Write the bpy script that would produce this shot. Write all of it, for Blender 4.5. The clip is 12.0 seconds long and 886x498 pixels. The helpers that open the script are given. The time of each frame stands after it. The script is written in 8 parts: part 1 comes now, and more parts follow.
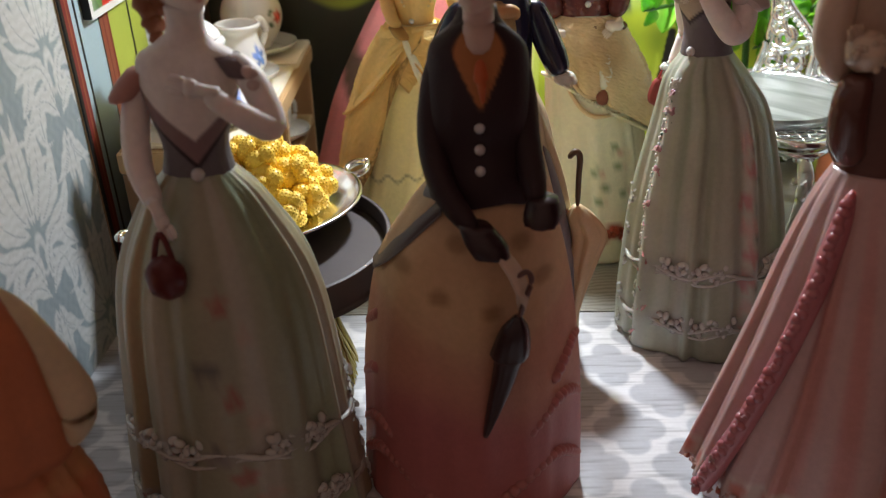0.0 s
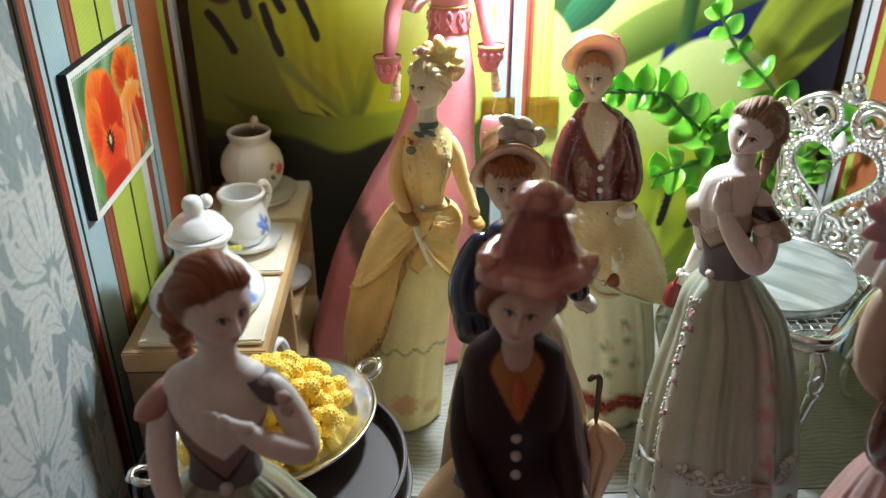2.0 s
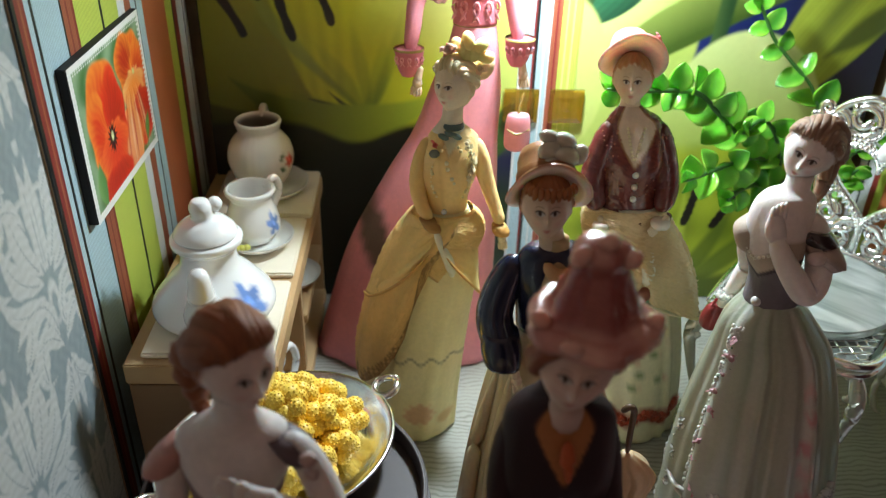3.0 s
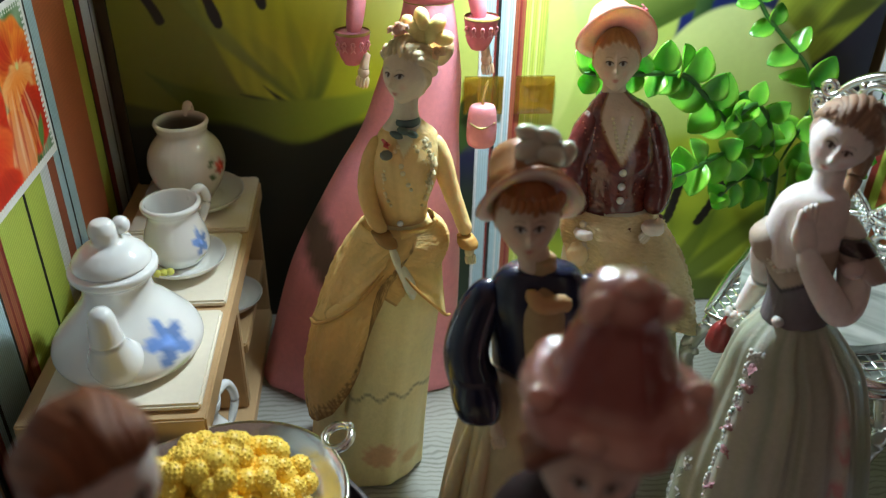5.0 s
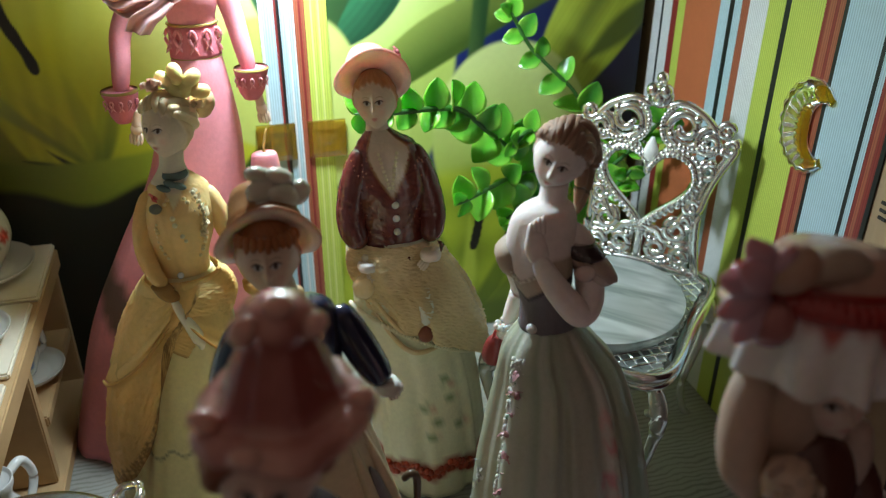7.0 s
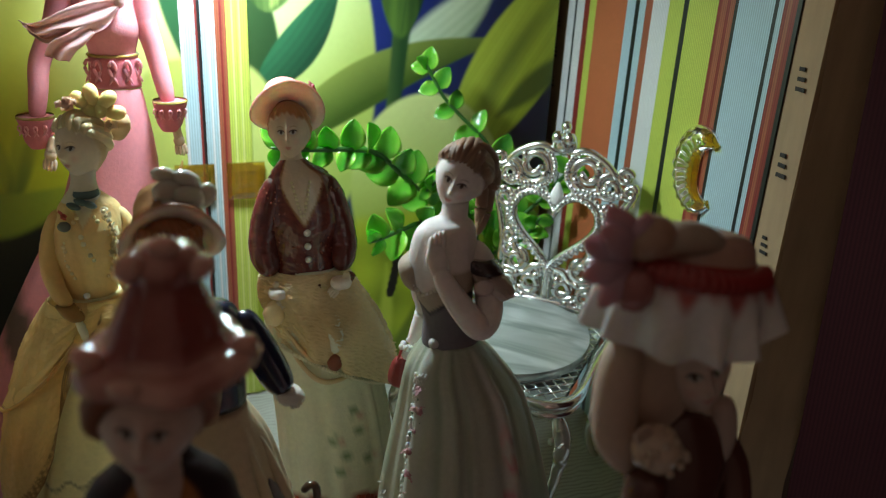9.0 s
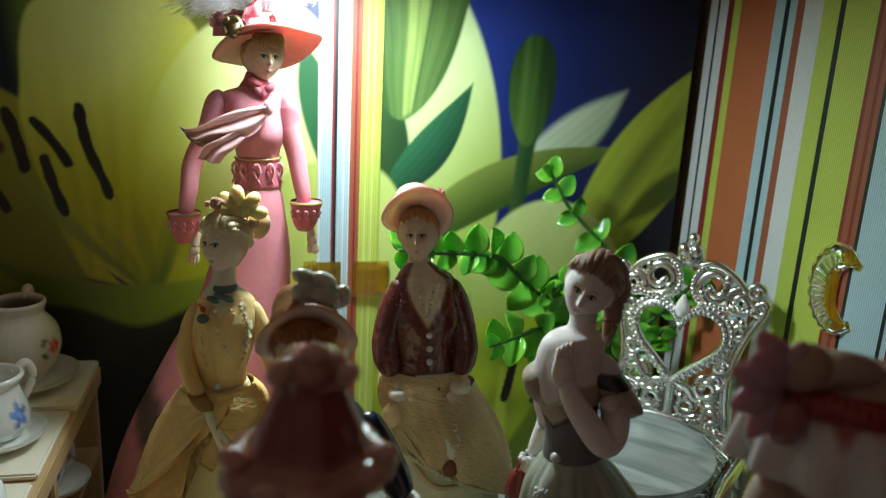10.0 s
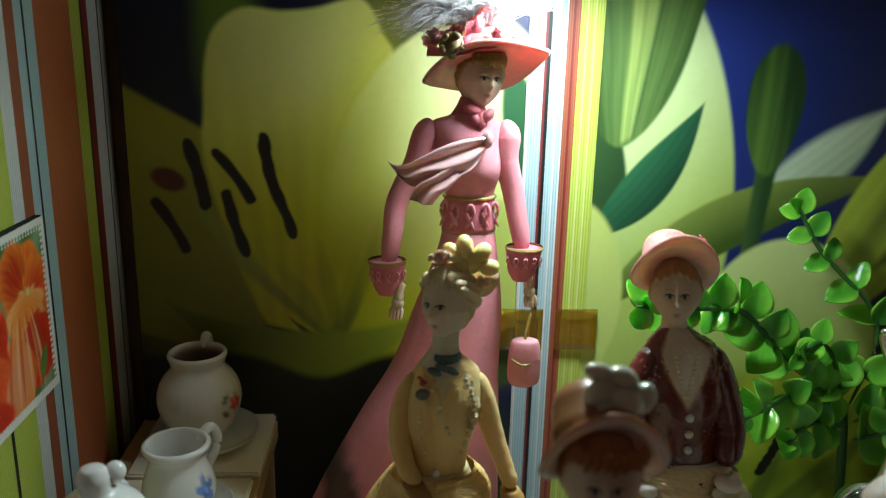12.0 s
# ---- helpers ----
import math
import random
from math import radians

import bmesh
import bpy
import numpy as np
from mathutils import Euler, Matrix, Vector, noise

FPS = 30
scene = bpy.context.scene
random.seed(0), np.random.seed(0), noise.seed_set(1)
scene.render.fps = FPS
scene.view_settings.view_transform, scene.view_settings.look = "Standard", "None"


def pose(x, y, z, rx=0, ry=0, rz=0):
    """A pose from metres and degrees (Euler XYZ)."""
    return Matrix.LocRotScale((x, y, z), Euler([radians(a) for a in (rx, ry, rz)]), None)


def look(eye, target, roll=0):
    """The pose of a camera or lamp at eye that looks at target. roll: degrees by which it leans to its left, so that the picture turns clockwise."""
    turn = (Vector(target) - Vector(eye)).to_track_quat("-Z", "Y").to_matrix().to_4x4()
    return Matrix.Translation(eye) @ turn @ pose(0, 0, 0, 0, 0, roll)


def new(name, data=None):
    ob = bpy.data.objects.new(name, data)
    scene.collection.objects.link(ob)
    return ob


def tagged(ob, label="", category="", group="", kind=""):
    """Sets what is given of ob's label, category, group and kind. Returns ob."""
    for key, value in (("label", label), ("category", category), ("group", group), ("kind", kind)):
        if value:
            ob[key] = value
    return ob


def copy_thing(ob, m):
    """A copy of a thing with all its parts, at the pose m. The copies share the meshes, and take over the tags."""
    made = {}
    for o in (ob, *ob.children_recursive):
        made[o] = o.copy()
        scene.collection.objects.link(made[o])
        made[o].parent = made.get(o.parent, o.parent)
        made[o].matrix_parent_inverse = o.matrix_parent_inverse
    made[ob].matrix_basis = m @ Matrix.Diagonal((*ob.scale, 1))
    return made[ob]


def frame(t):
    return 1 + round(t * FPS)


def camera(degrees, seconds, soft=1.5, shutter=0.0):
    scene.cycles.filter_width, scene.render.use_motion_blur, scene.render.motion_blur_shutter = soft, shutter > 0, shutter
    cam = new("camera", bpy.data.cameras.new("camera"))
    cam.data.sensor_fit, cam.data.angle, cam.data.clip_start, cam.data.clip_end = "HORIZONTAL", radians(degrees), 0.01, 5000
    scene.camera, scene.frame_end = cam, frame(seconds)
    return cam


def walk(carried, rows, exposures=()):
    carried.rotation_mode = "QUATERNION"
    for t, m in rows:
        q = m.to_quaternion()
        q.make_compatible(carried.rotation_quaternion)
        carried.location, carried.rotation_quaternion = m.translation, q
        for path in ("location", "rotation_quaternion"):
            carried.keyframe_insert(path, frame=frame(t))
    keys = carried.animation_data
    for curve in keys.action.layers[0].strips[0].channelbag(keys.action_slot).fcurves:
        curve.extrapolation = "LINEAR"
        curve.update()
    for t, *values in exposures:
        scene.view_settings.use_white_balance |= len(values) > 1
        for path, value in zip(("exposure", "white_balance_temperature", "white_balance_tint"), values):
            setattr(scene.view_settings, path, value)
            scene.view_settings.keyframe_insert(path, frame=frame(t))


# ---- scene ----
cam = camera(57.2, 12.0, 1.2)
cam.data.dof.use_dof, cam.data.dof.focus_distance, cam.data.dof.aperture_fstop = True, 0.22, 19.0
METRES, EYE, TILT, LEAN, TURN = 0.24, 0.154, 0.0, 0.0, 0.0
ROWS = [
    (0.0, 0.0, 0.0, 0.0, -0.39, -29.16, 0.7),
    (0.5, 0.0016, 0.0485, 0.0368, -1.83, -28.8, 1.04),
    (1.0, -0.0075, 0.0813, 0.1243, -2.46, -27.84, 1.95),
    (1.5, -0.0279, 0.0969, 0.1733, -2.08, -27.55, 1.37),
    (2.0, -0.0446, 0.1277, 0.2007, -1.89, -28.32, -0.17),
    (2.5, -0.0793, 0.1697, 0.2232, -1.51, -29.82, -1.48),
    (4.5, -0.0614, 0.3369, 0.2012, -2.66, -31.87, -0.81),
    (4.8, -0.0686, 0.3564, 0.1861, -3.64, -31.25, -0.69),
    (5.0, -0.0674, 0.3611, 0.1628, -5.0, -31.36, -1.1),
    (5.5, -0.0434, 0.3649, 0.1597, -7.92, -31.23, -1.2),
    (6.0, -0.011, 0.3545, 0.1693, -10.82, -30.55, -0.58),
    (6.5, 0.0113, 0.3322, 0.1739, -13.7, -29.76, -0.39),
    (7.0, 0.0315, 0.3135, 0.1709, -15.37, -28.15, -0.17),
    (9.0, 0.0415, 0.2534, 0.1244, -19.37, -21.98, -2.94),
    (9.5, 0.0375, 0.2456, 0.1304, -15.46, -17.94, -2.7),
    (10.0, 0.0227, 0.2603, 0.1322, -11.45, -15.46, -2.93),
    (10.5, -0.022, 0.3166, 0.1297, -5.56, -14.02, -2.1),
    (11.0, -0.0429, 0.3592, 0.136, -3.36, -16.81, -0.55),
    (11.5, -0.05, 0.4073, 0.1388, -4.58, -16.69, -0.26),
    (12.0, -0.0846, 0.4447, 0.1306, -3.65, -15.05, -1.35),
]
walk(cam, [(t, pose(0, 0, EYE, TILT, LEAN, TURN) @ pose(METRES * x, METRES * y, METRES * z, 90 + pitch, roll, yaw)) for t, x, y, z, yaw, pitch, roll in ROWS],
     exposures=[(0.0, 0.50, 7000, 26), (1.0, 0.44, 6800, 22), (2.7, 0.24, 6600, 16), (4.3, -0.08, 6450, 14), (7.2, -0.37, 6400, 12), (8.8, -0.61, 6500, 9), (12.0, -1.26, 6600, 7)])

# ---- light: one small lamp under the box's ceiling, and a dim room ----
world = bpy.data.worlds.new("room_light")
world.use_nodes = True
scene.world = world
wn = world.node_tree.nodes
direction = wn.new("ShaderNodeTexCoord")
height = wn.new("ShaderNodeSeparateXYZ")
glow = wn.new("ShaderNodeMapRange")
world.node_tree.links.new(direction.outputs["Generated"], height.inputs[0])
world.node_tree.links.new(height.outputs[2], glow.inputs["Value"])
for key, value in (("From Min", -0.2), ("From Max", 0.8), ("To Min", 0.056), ("To Max", 0.138)):
    glow.inputs[key].default_value = value
wn["Background"].inputs[0].default_value = (1.0, 0.69, 0.54, 1)
sideways = wn.new("ShaderNodeMapRange")
world.node_tree.links.new(height.outputs[0], sideways.inputs["Value"])
for key, value in (("From Min", -0.8), ("From Max", 0.8), ("To Min", 1.4), ("To Max", 0.85)):
    sideways.inputs[key].default_value = value
both = wn.new("ShaderNodeMath")
both.operation = "MULTIPLY"
world.node_tree.links.new(glow.outputs[0], both.inputs[0])
world.node_tree.links.new(sideways.outputs[0], both.inputs[1])
world.node_tree.links.new(both.outputs[0], wn["Background"].inputs[1])


LAMP = (0.0250, 0.3080)
COOL = (0.80, 1.0, 1.07)
bulb = bpy.data.lights.new("lamp_dome", "POINT")
bulb.energy, bulb.color, bulb.shadow_soft_size = 0.08, COOL, 0.004
lamp_dome = new("lamp_dome", bulb)
lamp_dome.location = (*LAMP, 0.1950)
disc = bpy.data.lights.new("lamp_disc", "AREA")
disc.shape, disc.size, disc.energy, disc.color = "DISK", 0.024, 0.49, COOL
lamp_disc = new("lamp_disc", disc)
lamp_disc.matrix_world = look((*LAMP, 0.1995), (*LAMP, 0.0))


# ---- materials ----
def nodes_of(name, rough=0.5, metal=0.0, color=(0.8, 0.8, 0.8)):
    m = bpy.data.materials.new(name)
    m.use_nodes = True
    nt = m.node_tree
    b = nt.nodes["Principled BSDF"]
    b.inputs["Base Color"].default_value = (*color, 1)
    b.inputs["Roughness"].default_value = rough
    b.inputs["Metallic"].default_value = metal
    return m, nt, b


def add(nt, kind, **values):
    n = nt.nodes.new(kind)
    for key, value in values.items():
        n.inputs[key].default_value = value
    return n


def math_node(nt, op, a, b=None):
    n = nt.nodes.new("ShaderNodeMath")
    n.operation = op
    for i, v in enumerate((a, b)):
        if v is None:
            continue
        if isinstance(v, (int, float)):
            n.inputs[i].default_value = v
        else:
            nt.links.new(v, n.inputs[i])
    return n.outputs[0]


def grain(nt, b, base, amount, scale, bump=0.0, bump_scale=None, stretch=(1, 1, 1), coarse=None):
    """Varies a colour socket or colour at a fine and a coarse scale and adds relief."""
    tc = nt.nodes.new("ShaderNodeTexCoord")
    mp = nt.nodes.new("ShaderNodeMapping")
    mp.inputs["Scale"].default_value = stretch
    nt.links.new(tc.outputs["Object"], mp.inputs["Vector"])
    fine = add(nt, "ShaderNodeTexNoise", Scale=scale, Detail=4.0)
    wide = add(nt, "ShaderNodeTexNoise", Scale=coarse or scale * 0.12, Detail=2.0)
    nt.links.new(mp.outputs[0], fine.inputs["Vector"])
    nt.links.new(tc.outputs["Object"], wide.inputs["Vector"])
    total = math_node(nt, "ADD", math_node(nt, "MULTIPLY", fine.outputs[0], amount), math_node(nt, "MULTIPLY", wide.outputs[0], amount))
    val = math_node(nt, "ADD", total, 1.0 - amount)
    hsv = nt.nodes.new("ShaderNodeHueSaturation")
    nt.links.new(val, hsv.inputs["Value"])
    if isinstance(base, tuple):
        hsv.inputs["Color"].default_value = (*base, 1)
    else:
        nt.links.new(base, hsv.inputs["Color"])
    nt.links.new(hsv.outputs[0], b.inputs["Base Color"])
    if bump:
        bn = add(nt, "ShaderNodeBump", Strength=bump, Distance=0.0004)
        src = fine
        if bump_scale:
            src = add(nt, "ShaderNodeTexNoise", Scale=bump_scale, Detail=3.0)
            nt.links.new(mp.outputs[0], src.inputs["Vector"])
        nt.links.new(src.outputs[0], bn.inputs["Height"])
        nt.links.new(bn.outputs[0], b.inputs["Normal"])
    return hsv


def plain(name, color, rough=0.5, metal=0.0, amount=0.12, scale=300, bump=0.1, stretch=(1, 1, 1), coat=0.0):
    m, nt, b = nodes_of(name, rough, metal, color)
    grain(nt, b, color, amount, scale, bump, None, stretch)
    b.inputs["Coat Weight"].default_value = coat
    return m


def painted(name, rough, amount=0.1, scale=400, bump=0.05, coat=0.0):
    """Takes its colour from the printed or glazed colours stored on the mesh."""
    m, nt, b = nodes_of(name, rough)
    at = nt.nodes.new("ShaderNodeAttribute")
    at.attribute_name = "Col"
    grain(nt, b, at.outputs["Color"], amount, scale, bump)
    b.inputs["Coat Weight"].default_value = coat
    return m


def figurine_glaze(name):
    m, nt, b = nodes_of(name, 0.4)
    at = nt.nodes.new("ShaderNodeAttribute")
    at.attribute_name = "Col"
    gl = nt.nodes.new("ShaderNodeAttribute")
    gl.attribute_name = "Gloss"
    grain(nt, b, at.outputs["Color"], 0.22, 700, 0.22, 1400, coarse=90)
    nt.links.new(math_node(nt, "SUBTRACT", 0.75, math_node(nt, "MULTIPLY", gl.outputs["Fac"], 0.6)), b.inputs["Roughness"])
    b.inputs["Specular IOR Level"].default_value = 0.42
    shine = math_node(nt, "MULTIPLY", math_node(nt, "SUBTRACT", gl.outputs["Fac"], 0.5), 1.8)
    shine.node.use_clamp = True
    nt.links.new(shine, b.inputs["Coat Weight"])
    b.inputs["Coat Roughness"].default_value = 0.1
    b.inputs["Subsurface Weight"].default_value = 0.3
    b.inputs["Subsurface Radius"].default_value = (0.005, 0.003, 0.002)
    b.inputs["Subsurface Scale"].default_value = 0.5
    return m


def striped(name, axis, stops, ribs=1500.0):
    """Printed stripes along one axis, with the fine ribs of the paper."""
    m, nt, b = nodes_of(name, 0.45)
    tc = nt.nodes.new("ShaderNodeTexCoord")
    sep = nt.nodes.new("ShaderNodeSeparateXYZ")
    nt.links.new(tc.outputs["Object"], sep.inputs[0])
    lo, hi = stops[0][0], stops[-1][0]
    fac = math_node(nt, "DIVIDE", math_node(nt, "SUBTRACT", sep.outputs[axis], lo), hi - lo)
    ramp = nt.nodes.new("ShaderNodeValToRGB")
    nt.links.new(fac, ramp.inputs[0])
    ramp.color_ramp.interpolation = "CONSTANT"
    while len(ramp.color_ramp.elements) < len(stops):
        ramp.color_ramp.elements.new(0.5)
    for e, (at, col) in zip(ramp.color_ramp.elements, stops):
        e.position = (at - lo) / (hi - lo)
        e.color = (*col, 1)
    wave = math_node(nt, "SINE", math_node(nt, "MULTIPLY", sep.outputs[axis], ribs * 2 * math.pi))
    shade = math_node(nt, "ADD", 0.84, math_node(nt, "MULTIPLY", wave, 0.16))
    mix = nt.nodes.new("ShaderNodeMix")
    mix.data_type, mix.blend_type = "RGBA", "MULTIPLY"
    mix.inputs["Factor"].default_value = 1.0
    nt.links.new(ramp.outputs[0], mix.inputs[6])
    comb = nt.nodes.new("ShaderNodeCombineColor")
    for i in range(3):
        nt.links.new(shade, comb.inputs[i])
    nt.links.new(comb.outputs[0], mix.inputs[7])
    grain(nt, b, mix.outputs[2], 0.12, 500, 0.06)
    return m


def cardboard_material():
    m, nt, b = nodes_of("cardboard", 0.9)
    grain(nt, b, (0.39, 0.265, 0.15), 0.4, 350, 0.3, 600, (1, 1, 0.15))
    return m


PINK_GLAZE = figurine_glaze("glazed_porcelain")
PRINT = painted("printed_photo_paper", 0.4)
PAPER = painted("printed_wallpaper", 0.6, 0.15, 700, 0.1)
FLOOR_PRINT = painted("printed_floor_film", 0.35, 0.12, 900, 0.05)
CERAMIC = painted("glazed_white_ceramic", 0.12, 0.05, 200, 0.02, 0.3)
CARD = cardboard_material()
WOOD = plain("pale_pine_wood", (0.55, 0.36, 0.18), 0.55, 0, 0.3, 160, 0.2, (1, 0.12, 1))
# the same pine, with the end panel's shade put into its colour
WOOD_SHADED = plain("shaded_pine_wood", (0.30, 0.17, 0.08), 0.5, 0, 0.3, 160, 0.2, (0.12, 1, 1))
CREAM = plain("cream_ceramic_tile", (0.80, 0.72, 0.58), 0.6, 0, 0.08, 500, 0.15)
SILVER = plain("chromed_plastic", (0.88, 0.90, 0.88), 0.2, 1.0, 0.05, 300, 0.2)
SILVER_DULL = plain("pearly_silver_plate", (0.62, 0.66, 0.64), 0.28, 0.85, 0.1, 120, 0.1)
BLACK_EDGE = plain("black_foam", (0.012, 0.012, 0.012), 0.8)
DARK_TOP = plain("dark_brown_plastic", (0.065, 0.05, 0.05), 0.5, 0, 0.2, 300, 0.1)


def grained_floor():
    m, nt, b = nodes_of("grey_wood_print_film", 0.4)
    tc = nt.nodes.new("ShaderNodeTexCoord")
    wave = add(nt, "ShaderNodeTexWave", Scale=150.0, Distortion=9.0, Detail=3.0)
    wave.inputs["Detail Scale"].default_value = 0.6
    wave.bands_direction = "Y"
    nt.links.new(tc.outputs["Object"], wave.inputs["Vector"])
    patch = add(nt, "ShaderNodeTexNoise", Scale=60.0, Detail=2.0)
    nt.links.new(tc.outputs["Object"], patch.inputs["Vector"])
    ramp = nt.nodes.new("ShaderNodeValToRGB")
    ramp.color_ramp.elements[0].position, ramp.color_ramp.elements[1].position = 0.18, 0.55
    ramp.color_ramp.elements[0].color, ramp.color_ramp.elements[1].color = (0.22, 0.22, 0.19, 1), (0.37, 0.37, 0.33, 1)
    nt.links.new(math_node(nt, "ADD", math_node(nt, "MULTIPLY", wave.outputs[1], 0.6), math_node(nt, "MULTIPLY", patch.outputs[0], 0.5)), ramp.inputs[0])
    grain(nt, b, ramp.outputs[0], 0.15, 400, 0.05)
    return m


GREY_FLOOR = grained_floor()
TABLE_WOOD = plain("dark_table_wood", (0.05, 0.03, 0.02), 0.5, 0, 0.3, 60, 0.1, (1, 8, 1))
MAROON = striped("maroon_ribbed_paper", 1, [(0.0, (0.035, 0.006, 0.008)), (0.3, (0.03, 0.005, 0.007))], 700)
MAROON.node_tree.nodes["Principled BSDF"].inputs["Roughness"].default_value = 0.9
MAROON.node_tree.nodes["Principled BSDF"].inputs["Specular IOR Level"].default_value = 0.15


def glass(name, color, rough=0.03):
    m, nt, b = nodes_of(name, rough, 0, color)
    b.inputs["Transmission Weight"].default_value = 0.93
    b.inputs["IOR"].default_value = 1.5
    b.inputs["Coat Weight"].default_value = 0.5
    grain(nt, b, color, 0.1, 200)
    return m


AMBER = glass("amber_glass", (0.94, 0.58, 0.01))
HONEY = glass("honey_glass", (0.88, 0.58, 0.09))


# ---- mesh helpers ----
def finish(name, me, material, parent=None, label="", smooth=True):
    if smooth:
        me.polygons.foreach_set("use_smooth", [True] * len(me.polygons))
    for mat in material if isinstance(material, (list, tuple)) else [material]:
        me.materials.append(mat)
    ob = new(name, me)
    if parent is not None:
        ob.parent = parent
    if label:
        tagged(ob, label)
    return ob


def part(name, bm, material, parent=None, label="", smooth=False):
    me = bpy.data.meshes.new(name)
    bm.normal_update()
    bm.to_mesh(me)
    bm.free()
    return finish(name, me, material, parent, label, smooth)


def base(name, label, category, group="", kind="", at=(0, 0, 0), turn=0.0):
    ob = new(name)
    ob.empty_display_size = 0.005
    ob.matrix_world = pose(*at, 0, 0, turn)
    return tagged(ob, label, category, group, kind)


def box_bm(x0, x1, y0, y1, z0, z1, bevel=0.0004):
    bm = bmesh.new()
    bmesh.ops.create_cube(bm, size=1.0, matrix=Matrix.LocRotScale(((x0 + x1) / 2, (y0 + y1) / 2, (z0 + z1) / 2), None, (x1 - x0, y1 - y0, z1 - z0)))
    if bevel:
        bmesh.ops.bevel(bm, geom=bm.edges[:], offset=bevel, segments=2, affect="EDGES")
    return bm


def grid_mesh(name, pts, wrap_u=False, wrap_v=False, cols=None, gloss=None):
    """A mesh from a rows x columns array of points."""
    m, n = pts.shape[:2]
    me = bpy.data.meshes.new(name)
    iu = np.arange(n if wrap_u else n - 1)
    iv = np.arange(m if wrap_v else m - 1)
    a, b = np.meshgrid(iv, iu, indexing="ij")
    f = np.stack([a * n + b, a * n + (b + 1) % n, ((a + 1) % m) * n + (b + 1) % n, ((a + 1) % m) * n + b], -1).reshape(-1, 4)
    fill(me, pts.reshape(-1, 3), f, cols, gloss)
    return me


def fill(me, v, f, cols=None, gloss=None):
    me.vertices.add(len(v))
    me.vertices.foreach_set("co", np.asarray(v, np.float32).ravel())
    f = np.asarray(f, np.int32)
    me.loops.add(f.size)
    me.loops.foreach_set("vertex_index", f.ravel())
    me.polygons.add(len(f))
    me.polygons.foreach_set("loop_start", np.arange(0, f.size, 4, dtype=np.int32))
    me.update(calc_edges=True)
    if cols is not None:
        at = me.color_attributes.new("Col", "FLOAT_COLOR", "POINT")
        at.data.foreach_set("color", np.concatenate([cols, np.ones((len(cols), 1))], 1).astype(np.float32).ravel())
    if gloss is not None:
        at = me.attributes.new("Gloss", "FLOAT", "POINT")
        at.data.foreach_set("value", np.asarray(gloss, np.float32))
    me.validate()


def sheet(name, origin, u, v, size, step, paint, material):
    """A flat printed sheet: paint(U, V) gives its colours, U and V in millimetres from the origin."""
    nu, nv = int(size[0] / step) + 1, int(size[1] / step) + 1
    gu, gv = np.meshgrid(np.linspace(0, size[0], nu), np.linspace(0, size[1], nv))
    pts = np.array(origin) + gu[..., None] * np.array(u) + gv[..., None] * np.array(v)
    cols = paint(gu * 1000, gv * 1000).reshape(-1, 3)
    return finish(name, grid_mesh(name, pts, cols=cols), material, smooth=False)


# ---- printing helpers: soft shapes in millimetres ----
def spline(rows, m):
    """Smooth rows through the given ones."""
    p = np.asarray(rows, float)
    k = len(p)
    q = np.vstack([2 * p[0] - p[1], p, 2 * p[-1] - p[-2]])
    t = np.linspace(0, k - 1, m)
    i = np.minimum(t.astype(int), k - 2)
    f = (t - i)[:, None]
    a, b, c, d = q[i], q[i + 1], q[i + 2], q[i + 3]
    return 0.5 * (2 * b + (c - a) * f + (2 * a - 5 * b + 4 * c - d) * f ** 2 + (3 * b - a - 3 * c + d) * f ** 3)


def soft(d, s=0.8):
    t = np.clip((s - d) / (2 * s), 0, 1)
    return t * t * (3 - 2 * t)


def lay(img, mask, col):
    c = np.asarray(col, float)
    return img * (1 - mask[..., None]) + c * mask[..., None]


def ellipse(x, z, cx, cz, rx, rz, turn=0.0):
    c, s = math.cos(radians(turn)), math.sin(radians(turn))
    a, b = ((x - cx) * c + (z - cz) * s) / rx, (-(x - cx) * s + (z - cz) * c) / rz
    return (np.sqrt(a * a + b * b) - 1) * min(rx, rz)


def outline(x, z, corners):
    """Signed distance to a smooth closed outline through a few corners."""
    k = len(corners)
    p = spline([corners[(i - 1) % k] for i in range(k + 3)], 4 * (k + 2) + 1)[4:-4]
    d, inside = np.full(x.shape, 1e6), np.zeros(x.shape, bool)
    for (ax, az), (bx, bz) in zip(p, np.roll(p, -1, 0)):
        ex, ez = bx - ax, bz - az
        t = np.clip(((x - ax) * ex + (z - az) * ez) / (ex * ex + ez * ez + 1e-9), 0, 1)
        d = np.minimum(d, (x - ax - t * ex) ** 2 + (z - az - t * ez) ** 2)
        if abs(ez) > 1e-9:
            inside ^= ((az > z) != (bz > z)) & (x < ax + (z - az) * ex / ez)
    return np.sqrt(d) * np.where(inside, -1, 1)


def blade(x, z, x0, z0, x1, z1, w, bend=0.0, peak=1.0):
    """A leaf from one end to the other: distance to its edge, how far along, and how far across (-1 to 1)."""
    dx, dz = x1 - x0, z1 - z0
    ln = math.hypot(dx, dz)
    s = ((x - x0) * dx + (z - z0) * dz) / ln ** 2
    off = (-(x - x0) * dz + (z - z0) * dx) / ln - bend * 4 * s * (1 - s)
    half = w * np.sin(np.pi * np.clip(s, 0, 1) ** peak)
    d = np.abs(off) - half
    d = np.where(s < 0, np.hypot(s * ln, off), d)
    d = np.where(s > 1, np.hypot((s - 1) * ln, off), d)
    return d, s, off / max(w, 1e-6)


